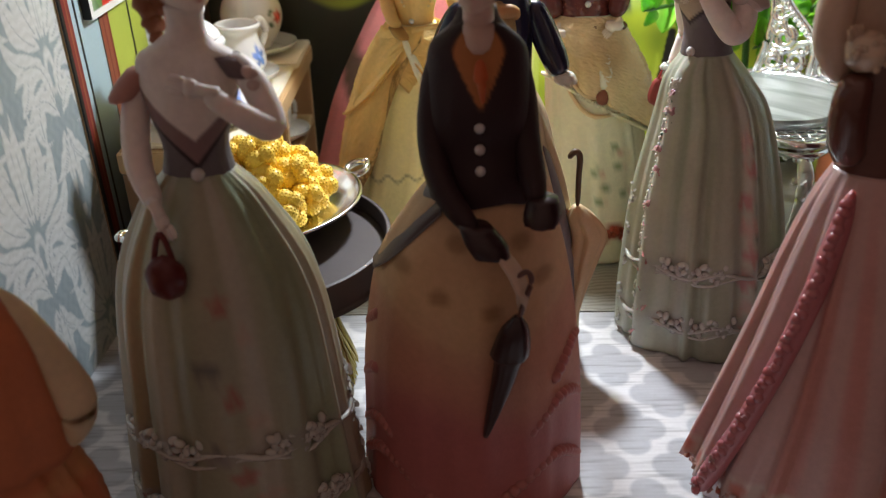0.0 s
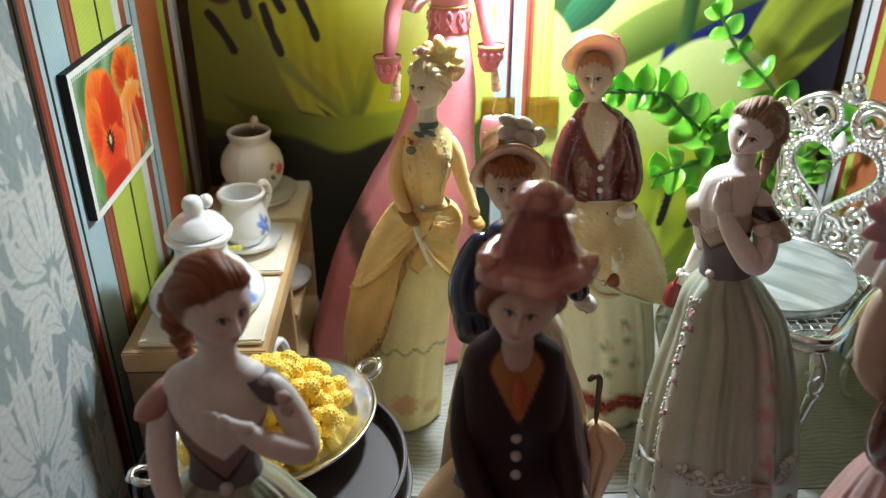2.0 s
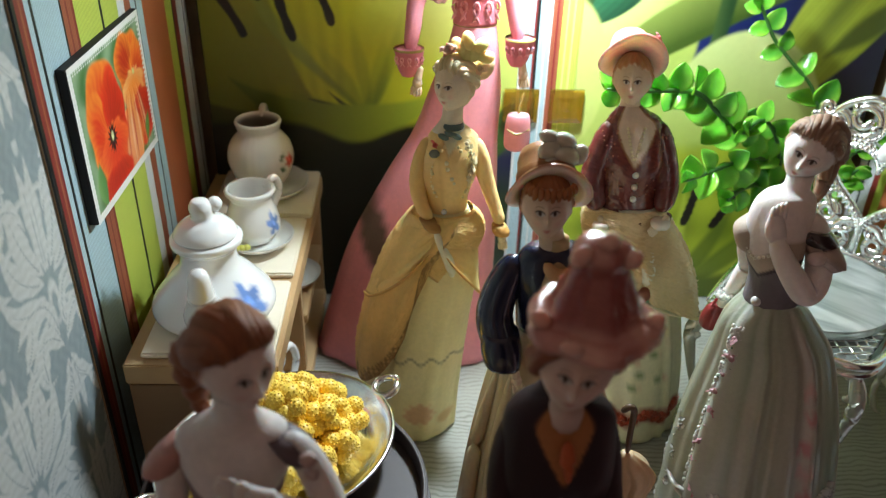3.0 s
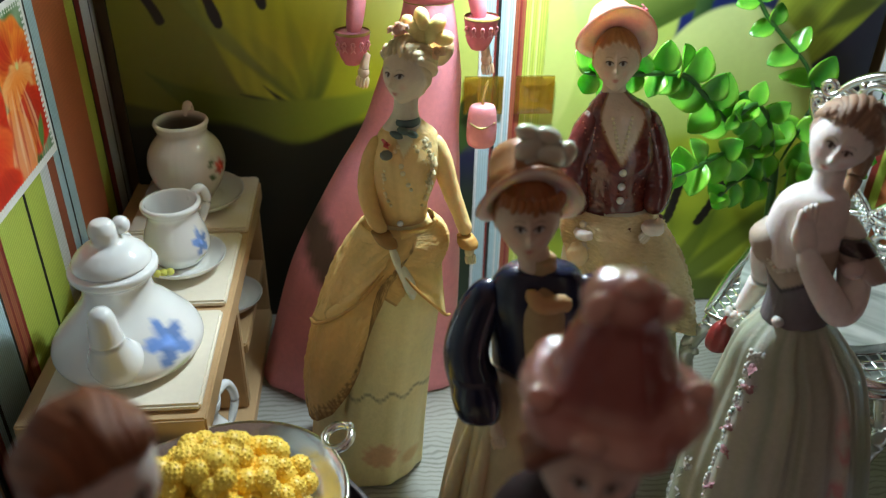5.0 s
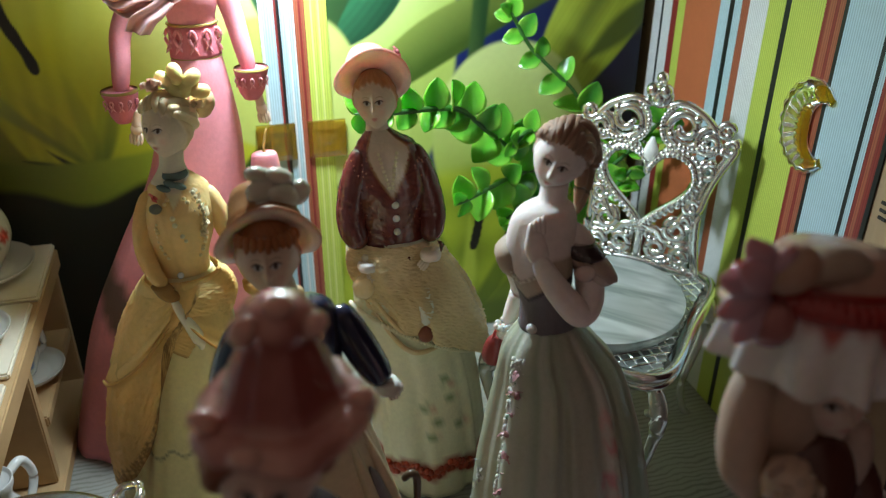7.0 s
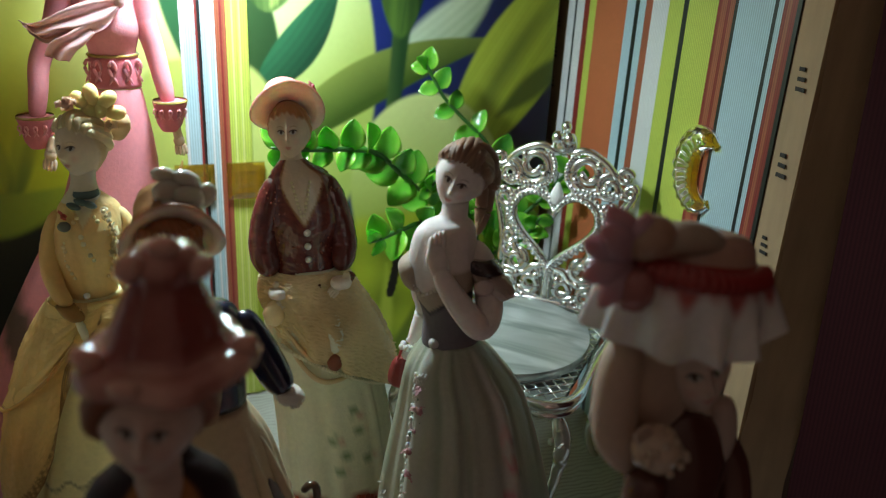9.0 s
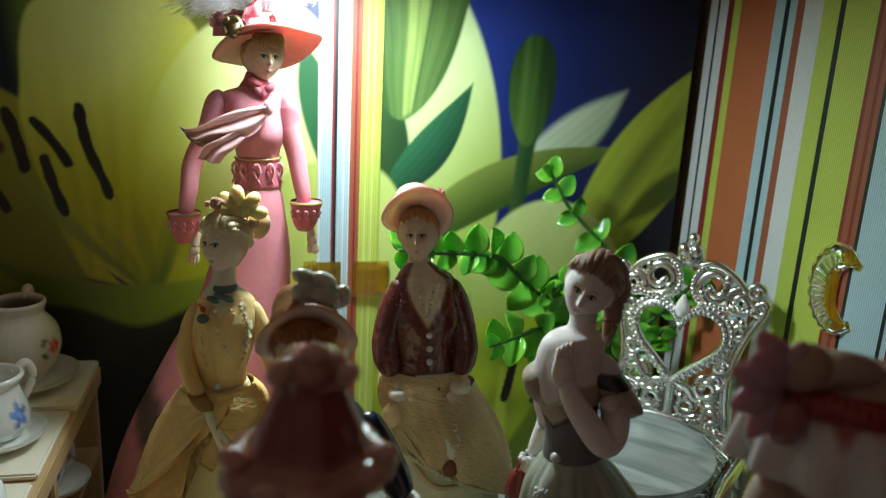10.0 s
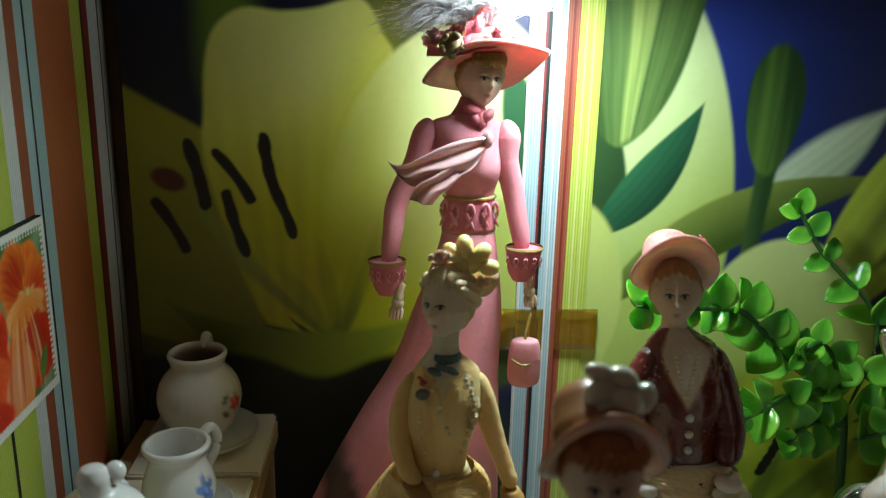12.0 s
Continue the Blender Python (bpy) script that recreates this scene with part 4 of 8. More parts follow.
def pink_lady():
    F = Figure(11)
    P, P2, GOLD = (0.78, 0.30, 0.35), (0.66, 0.19, 0.24), (0.45, 0.32, 0.10)

    def paint(c, th, t, x, z):
        return lay(c, soft(ellipse(x, z, -33, 58, 5.5, 13, 8), 1.5) * (np.sin(th) < 0.2), (0.13, 0.08, 0.06))

    F.loft([(1, 316, 135, 6.8, 5.8), (0.8, 316, 128, 8.2, 7.4), (-1, 317, 112, 12, 10.6), (-4, 318, 95, 15, 14), (-8.5, 319, 77, 20.5, 17), (-15, 320, 48, 28, 19), (-19.5, 320, 18, 32.5, 20), (-21, 320, 1, 35.5, 21)], P, 0.12, 96, 50, 5, 0.045, 1.0, paint=paint)
    F.loft([(1, 316, 143.5, 6.7, 5.6), (1, 316, 139, 6.9, 5.8), (1, 316, 134.5, 7.2, 6.0)], P2, 0.2, 48, 10)
    for z in (143.6, 134.3):
        F.loft([(1, 316, z + 0.4, 6.9, 5.8), (1, 316, z, 7.2, 6.0), (1, 316, z - 0.4, 6.9, 5.8)], GOLD, 0.9, 48, 6)
    for a in range(-160, 0, 34):
        q = (1 + 7.1 * math.cos(radians(a)), 316 + 6.0 * math.sin(radians(a)))
        F.tube([(q[0] - 1.2, q[1], 135.8), (q[0] + 0.9, q[1] - 0.3, 140), (q[0], q[1] - 0.4, 142.4), (q[0] - 0.9, q[1] - 0.3, 140), (q[0] + 1.2, q[1], 135.8)], [0.5] * 5, P, 0.4, 8, 16)
    F.loft([(0.5, 316, 166.5, 3.2, 3.2), (0.3, 316, 164.6, 5, 4.2), (-0.4, 316, 162.6, 9.0, 5.0), (-0.2, 315.5, 158, 8.6, 6.2), (1.0, 315, 151, 7.9, 7.0), (1, 316, 145, 6.5, 5.6), (1, 316, 143, 6.5, 5.5)], P, 0.12, 64, 30)
    F.loft([(0.9, 315.5, 169.2, 3.1, 3.1), (0.6, 315.8, 167, 3.6, 3.5), (0.4, 316, 164.6, 4.8, 4.2)], P2, 0.15, 40, 12, 9, 0.06)
    for x, z in ((0.5, 166.5), (3, 163.5), (1.5, 164), (4.5, 165)):
        F.ball((x, 311.5, z), (2.2, 1.6, 1.3), P2, 0.15, 12, 8, (10, 30 * x, 0), 0.1)
    for s, sh, el, wr, ha in ((-1, (-7.8, 316, 161.8), (-18.0, 314, 142), (-20.3, 309, 126), (-17.5, 307.5, 118)), (1, (7.4, 316, 161.8), (12.4, 315, 145), (15.4, 312, 129), (17.2, 311.5, 120))):
        F.tube([sh, (sh[0] + 2.6 * s, 316, 159.6), tuple((np.array(sh) + el) / 2 + np.array((0.4 * s, 0, 0))), el, tuple((np.array(el) + wr) / 2), wr], [2.6, 3.7, 3.2, 2.9, 2.6, 2.4], P, 0.15, 24, 50)
        F.loft([(wr[0] + 0.2 * s, wr[1], wr[2] + 1.5, 5.0, 4.5), (wr[0], wr[1], wr[2] - 2, 4.2, 3.8), (wr[0] - 0.2, wr[1], wr[2] - 5, 3.6, 3.3), (wr[0] - 0.3, wr[1], wr[2] - 7.4, 2.2, 2.1)], P2, 0.25, 40, 12, 6, 0.05)
        F.loft([(wr[0] + 0.2 * s, wr[1], wr[2] + 2.0, 4.8, 4.3), (wr[0] + 0.2 * s, wr[1], wr[2] + 1.4, 5.1, 4.6), (wr[0], wr[1], wr[2] + 1.2, 4.8, 4.3)], GOLD, 0.9, 40, 6, caps=False)
        F.loft([(wr[0] + 0.2 * s, wr[1], wr[2] + 1.6, 1.0, 1.0), (wr[0] + 0.2 * s, wr[1], wr[2] + 1.5, 4.7, 4.2)], P2, 0.2, 40, 4)
        for k in range(5):
            a = radians(-150 + 30 * k)
            F.tube([(wr[0] + 4.4 * math.cos(a) - 0.7, wr[1] + 4.1 * math.sin(a), wr[2] - 3.4), (wr[0] + 4.8 * math.cos(a) + 0.4, wr[1] + 4.5 * math.sin(a), wr[2] - 1.4), (wr[0] + 4.8 * math.cos(a), wr[1] + 4.5 * math.sin(a), wr[2] - 0.4), (wr[0] + 4.8 * math.cos(a) - 0.5, wr[1] + 4.5 * math.sin(a), wr[2] - 1.4), (wr[0] + 4.4 * math.cos(a) + 0.7, wr[1] + 4.1 * math.sin(a), wr[2] - 3.4)], [0.3] * 5, P, 0.4, 6, 12)
        F.hand((ha[0], ha[1], ha[2]), (0.15 * s, -0.2, -1), (0.75, 0.55, 0.40), 1.1)
    F.tube([(18, 310, 113), (17.2, 309.5, 110), (16.6, 309, 107), (16.8, 309, 105.5)], [0.45] * 4, GOLD, 0.8, 8, 14)
    F.loft([(16.6, 309, 106, 2.2, 1.6), (16.6, 309, 105, 3.8, 2.6), (16.6, 309, 99, 4.5, 3), (16.6, 309, 94, 4.2, 2.9), (16.6, 309, 92.6, 2.6, 1.8)], (0.80, 0.33, 0.38), 0.3, 32, 18)
    F.tube([(12.6, 307.5, 101), (16, 306, 99.6), (20.6, 307.5, 101)], [0.35] * 3, GOLD, 0.6, 6, 12)
    # scarf
    GL = (0.68, 0.40, 0.41)
    F.cloth([(4.0, 307.2, 160.4), (-3, 304.5, 159.6), (-9, 302.4, 157.6), (-15, 301.2, 154.6), (-18.4, 302, 153.8), (-20.5, 302, 154.6)], [(4.0, 307.4, 156.8), (0.5, 304.6, 152.4), (-4.5, 303.0, 150.4), (-9, 301.8, 151.0), (-14, 301.2, 148.6), (-18.0, 301.6, 151.2)], GL, 0.97, 1.8, 1.5, 44, 34)
    F.cloth([(-5, 303.0, 154), (-9, 301.6, 151.4), (-13.4, 300.8, 149.2), (-15.4, 300.6, 145.6)], [(-2.4, 303.6, 151), (-5.5, 302, 148.0), (-7.5, 301.6, 146.4), (-9.6, 301.4, 143.6)], GL, 0.97, 1.4, 1.4, 40, 30)
    F.ball((4.2, 307.6, 159.4), (1.5, 1.4, 2.2), GL, 0.9, 12, 8, None, 0.1)
    F.head((2.8, 315.0, 173.8), 6.5, 20, 2, 4, (0.76, 0.55, 0.44), (0.42, 0.26, 0.08), 0.25, width=0.9)
    F.hat((4.2, 318.0, 177.6), (-25, -11, 0), 16.4, 15.0, 8.0, 9.5, (0.78, 0.36, 0.34), (0.84, 0.40, 0.34), (0.60, 0.17, 0.22), 0.25, 1.0, 1.0, 3, 1.2)
    for k in range(11):
        a = -0.35 + 0.17 * k
        F.tube([(2.6 + 5.0 * math.sin(a), 314.4 - 5.4 * math.cos(a), 180.6), (2.6 + 5.6 * math.sin(a), 313.6 - 5.6 * math.cos(a), 178.8), (2.9 + 6.0 * math.sin(a), 314.2 - 5.6 * math.cos(a), 176.8 + 0.5 * math.sin(k * 2))], [0.9, 1.0, 0.4], (0.42, 0.26, 0.08), 0.25, 7, 8)
    F.rose((0.5, 309.5, 187.0), 5.4, (0.66, 0.20, 0.26), 0.3, 11)
    F.rose((-5.0, 309.5, 184.4), 3.6, (0.62, 0.18, 0.24), 0.3, 9)
    F.rose((6.0, 310.5, 184.6), 3.4, (0.66, 0.24, 0.28), 0.3, 9)
    F.rose((-9.0, 311.0, 183.4), 3.6, (0.70, 0.27, 0.30), 0.3, 9)
    F.ball((-5.4, 307.4, 182.0), (2.6, 2.4, 3.0), (0.20, 0.15, 0.07), 0.4, 14, 10, (0, 30, 0), 0.2)
    for k in range(26):
        F.ball((-5.4 + 2.4 * math.cos(k * 2.4), 306.8 - 1.4 * math.sin(k * 0.6), 182.0 + 2.6 * math.sin(k * 2.4)), 0.7, (0.24, 0.18, 0.08), 0.5, 7, 5)
    F.cloth([(-11, 310, 181.5), (-4, 306.5, 181.5), (4, 306.2, 183.2), (10, 309, 184.5)], [(-11.2, 310, 179.2), (-4, 306.3, 179.6), (4, 306, 181.4), (10.4, 308.8, 182.8)], (0.58, 0.15, 0.20), 0.5, 1.0, 0.3)
    for k in range(36):
        a = k / 35
        root = np.array((-3 + 10 * a, 316 + 1.2 * math.sin(k * 2.4), 187.0))
        tip = root + np.array((-12 + 20 * a + 1.5 * math.sin(k * 1.9), -1.5 + 1.5 * math.cos(k * 2.1), 5 + 3 * math.sin(k * 3.1)))
        F.tube([root, (root + tip) / 2 + np.array((0, 0, 2.2)), tip], [0.5, 0.55, 0.12], (0.93, 0.87, 0.88), 0.1, 9, 26, 0.5, emb=0.22)
    for k in range(1300):
        a, b = F.rng.uniform(0, 1), F.rng.normal(0, 1)
        root = np.array((-3 + 11 * a, 316 + b, 186.5 + F.rng.uniform(0, 2)))
        tip = root + np.array((-15 + 24 * a + 3.5 * b, -2 + 2.5 * F.rng.normal(), 3 + 7 * F.rng.uniform() - 6 * (a < 0.3)))
        mid = (root + tip) / 2 + np.array((F.rng.normal() * 0.8, F.rng.normal() * 0.8, 2.5 + F.rng.uniform(-1.5, 1.5)))
        curl = tip + np.array((F.rng.normal() * 1.2, F.rng.normal(), -1.2 * F.rng.uniform()))
        F.tube([root, mid, tip, curl], [0.085, 0.075, 0.06, 0.03], (0.93, 0.87, 0.88), 0.1, 4, 8)
    return F.done("figurine", "tall pink porcelain lady with flowered hat, scarf and handbag")


def yellow_lady():
    F = Figure(21)
    Y, Y2, CREAMY = (0.88, 0.58, 0.22), (0.58, 0.32, 0.09), (0.84, 0.72, 0.38)
    sec = [(-9, 276, 88, 7.6, 6.4), (-9.6, 276.5, 80, 11, 9.6), (-11.5, 277, 66, 14, 12.5), (-15, 277.5, 45, 15.5, 14), (-18.5, 278, 20, 17, 15.5), (-20, 278, 1, 17.5, 16)]

    def under(c, th, t, x, z):
        c = lay(c, 0.6 * soft(ellipse(x, z, -16, 13, 5, 4.4) + 0.8 * np.sin(x * 1.7) * np.sin(z * 1.9), 1.2) * (np.sin(th) < 0), (0.66, 0.24, 0.14))
        c = lay(c, 0.6 * soft(ellipse(x, z, -7, 9, 2.6, 2.6), 1.0) * (np.sin(th) < 0), (0.66, 0.34, 0.10))
        return lay(c, 0.8 * soft(np.abs(z - 35.5 - 1.3 * np.sin(x * 0.9)) - 0.5, 0.4) * (np.sin(th) < 0), (0.24, 0.20, 0.12))

    F.loft(sec, CREAMY, 0.3, 180, 130, 9, 0.03, 0.8, paint=under)

    def hem(th):
        a = np.degrees(th) % 360
        return np.interp(a, (0, 40, 90, 150, 197, 220, 242, 261, 272, 280, 286, 291, 298, 309, 330, 350, 360), (0.49, 0.72, 0.9, 0.97, 0.95, 0.905, 0.82, 0.69, 0.575, 0.42, 0.28, 0.205, 0.25, 0.30, 0.40, 0.46, 0.49))

    def over(c, th, t, x, z):
        off = (np.degrees(th)) % 360
        c = c * (1 + 0.10 * np.sin(th * 9 + t * 6))[..., None]
        c = lay(c, 0.45 * soft(0.55 + 0.3 * np.sin(th * 3) - t, 0.3), (0.58, 0.33, 0.10))
        band = soft((1 - t) * hem(th) * 69.6 - 5.5 - 9 * soft(np.abs(off - 280) - 9, 3), 0.8) * soft(np.abs(off - 238) - 54, 3)
        c = lay(c, 0.75 * band * soft(np.sin(x * 2.2 + 2 * np.sin(z * 1.1)) * np.sin(z * 2.0 + x) - 0.1, 0.5), (0.20, 0.085, 0.02))
        return lay(c, 0.55 * soft(0.975 - t, 0.01), (0.26, 0.12, 0.03))

    sec2 = [(x - 1.2 * (88 - z) / 60, y, z * 0.80 + 17.6, rx * 1.03 + 2.0 * (1 - ((z - 60) / 40) ** 2 * 0.8), ry * 1.03 + 1.4) for x, y, z, rx, ry in sec]
    F.loft(sec2, Y, 0.25, 240, 90, 6, 0.03, 0.6, paint=over, caps=False, hem=hem, emb=0.12)
    F.cloth([on_skirt(sec2, 87, a, 1.0) for a in (186, 205, 225, 245, 262)], [on_skirt(sec2, z, a, o) for z, a, o in ((56, 186, 1.6), (58, 205, 1.4), (63, 225, 1.6), (70, 243, 1.8), (78, 258, 1.6))], Y, 0.3, 2.5, 0.7, 30, 30)
    F.cloth([on_skirt(sec2, 88, a, 1.0) for a in (268, 285, 305, 325, 345)], [on_skirt(sec2, z, a, o) for z, a, o in ((78, 276, 1.2), (73, 291, 1.8), (67, 309, 2.2), (61, 328, 2.2), (57, 348, 1.6))], Y, 0.3, 3, 0.8, 30, 30)
    F.tube([on_skirt(sec2, z, a, 2.2) for z, a in ((56, 186), (58, 205), (63, 225), (70, 243), (78, 258))], [0.5] * 5, Y2, 0.3, 7, 30)
    F.tube([on_skirt(sec2, z, a, 3.0) for z, a in ((78, 276), (73, 291), (67, 309), (61, 328), (57, 348))], [0.45] * 5, Y2, 0.3, 7, 30)

    def bodice(c, th, t, x, z):
        c = open_collar(107.5, 0.24, 26, (0.86, 0.78, 0.52), (0.76, 0.54, 0.24), 262, 111.5, (0.82, 0.72, 0.58))(c, th, t, x, z)
        # brown patch paints the shade on the bodice's left side
        c = lay(c, 0.55 * soft(ellipse(x, z, -15, 97, 5, 9, 10), 3), (0.62, 0.33, 0.10))
        return lay(c, 0.35 * soft(np.abs(x + 9.5 + 0.1 * (z - 90)) - 0.5, 0.6) * (np.sin(th) < 0), (0.60, 0.36, 0.13))

    F.loft([(-7.5, 275.6, 116, 3.1, 3), (-7.3, 276, 114, 5.2, 4.2), (-6.9, 276.2, 111.4, 7.4, 5.2), (-7.4, 275.6, 106, 8.6, 7.2), (-8.0, 275.4, 99.5, 8.4, 7.0), (-8.6, 275.8, 93, 7.0, 6.2), (-8.8, 276, 88, 6.8, 6.2)], (0.93, 0.67, 0.29), 0.4, 110, 64, 7, 0.010, emb=0.10, paint=bodice)
    F.loft([(-7.2, 276.2, 122, 3.0, 2.9), (-7.5, 275.4, 117.4, 3.2, 3.1), (-8, 275.3, 113.5, 5.2, 4.0)], (0.80, 0.74, 0.58), 0.25, 32, 10)
    F.loft([(-7.4, 274.9, 116.6, 3.2, 3.1), (-7.4, 274.8, 115.4, 3.6, 3.5), (-7.4, 274.9, 114.6, 3.4, 3.2)], (0.12, 0.18, 0.17), 0.3, 32, 8)
    for q in ((-10, 270.6, 113.4), (-6.2, 270.6, 113.6), (-8.2, 270.6, 114.4)):
        F.ball(q, (1.8, 0.9, 0.9), (0.12, 0.18, 0.17), 0.3, 10, 7, (0, 25, 0))
    F.rose((-12.5, 269.6, 111.4), 1.7, (0.62, 0.07, 0.05))
    F.ball((-12.6, 269.4, 108.6), (1.6, 0.8, 1.4), (0.16, 0.17, 0.14), 0.3, 10, 7)
    for k in range(10):
        a = k / 9
        F.rose((-3.2 + 2.0 * math.sin(a * 2.6), 269.6 - a * 0.6, 112 - a * 11), 1.5, (0.96, 0.80, 0.47), 0.35, 4)
    F.beads([(-9 + 0.6 * k, 268.4, 106 - 1.6 * k) for k in range(5)], 0.6, (0.92, 0.82, 0.55))
    for w in (-1, 1):
        F.beads([(-7.6 + w * (2.2 + 3.6 * math.sin(k / 13 * 2.6)), 269.4 + 0.10 * abs(k - 7) + 0.5 * math.sin(k / 13 * 2.6), 110.5 - 1.25 * k) for k in range(14)], 0.55, (0.95, 0.76, 0.42), 0.5, 0.25)
    F.ball((-9.3, 268.9, 89.5), 0.9, (0.75, 0.75, 0.76), 0.95, 12, 8)
    # left sleeve and cuff are browner than the right: shade in their colour
    F.tube([(-13.6, 276, 111), (-16.2, 275.6, 104), (-17.4, 274, 97), (-16.2, 270.6, 91.4), (-13.4, 267.4, 87.4)], [2.3, 2.7, 2.6, 2.2, 1.9], (0.76, 0.50, 0.19), 0.35, 22, 46, emb=0.06)
    F.tube([(-0.6, 276, 111), (1.8, 275.6, 104), (4.2, 274.6, 96), (6.8, 273, 89), (8.6, 271.6, 84)], [2.3, 2.7, 2.4, 2.0, 2.1], (0.92, 0.65, 0.28), 0.35, 22, 46, emb=0.06)
    F.loft([(8.0, 271.6, 84, 2.2, 2.2), (8.7, 271.2, 82, 2.8, 2.7), (9.1, 271, 80.8, 2.4, 2.3)], Y2, 0.25, 24, 8)
    F.hand((9, 270.6, 80.6), (0.15, -0.3, -1), (0.80, 0.68, 0.45), 0.9)
    F.loft([(-14.5, 267.5, 88, 2.4, 2.2), (-12.8, 266.5, 85.6, 2.6, 2.3), (-12, 266.2, 84.4, 2.0, 1.8)], (0.36, 0.20, 0.06), 0.25, 20, 8)
    F.tube([(-12, 265.6, 85), (-9.5, 264, 80), (-7, 263, 74), (-6.6, 263, 70)], [1.3, 2.2, 2.8, 1.6], (0.84, 0.80, 0.62), 0.3, 12, 18, 0.5)
    F.head((-7.0, 276.2, 127.4), 7.0, -36, -2, -3, (0.84, 0.72, 0.56), (0.76, 0.60, 0.36), 0.3, strands=9)
    BOW = (0.94, 0.79, 0.32)
    for dx, dz, a, ln in ((-3.0, 139.6, 100, 5.2), (-0.4, 138.6, 40, 5.0), (1.2, 136.2, -10, 4.6), (-5.2, 138.8, 140, 4.2), (-1.4, 136.4, 70, 4.0), (-3.4, 136.2, 120, 3.8)):
        c, q = math.cos(radians(a)), math.sin(radians(a))
        F.tube([(dx - 0.4 * ln * c - 0.4, 278.2, dz - 0.4 * ln * q - 0.6), (dx - 0.4, 276.4, dz - 0.6), (dx + 0.35 * ln * c - 0.4, 277.0, dz + 0.35 * ln * q - 0.6), (dx + 0.5 * ln * c - 0.4, 279.2, dz + 0.45 * ln * q - 0.6)], [1.0, 1.7, 1.8, 1.1], BOW, 0.45, 14, 18)
    F.tube([(2.0, 280, 133.4), (1.6, 283, 130.4), (0.6, 284, 126.8)], [2.6, 3.2, 2.0], (0.62, 0.44, 0.24), 0.3, 14, 14)
    F.rose((-9.4, 274.6, 138.2), 2.8, (0.86, 0.46, 0.36), 0.35, 9)
    F.rose((0, 274.6, 132.6), 2.0, (0.82, 0.55, 0.36), 0.35)
    return F.done("figurine", "yellow porcelain lady with flowers in pinned-up blond hair")


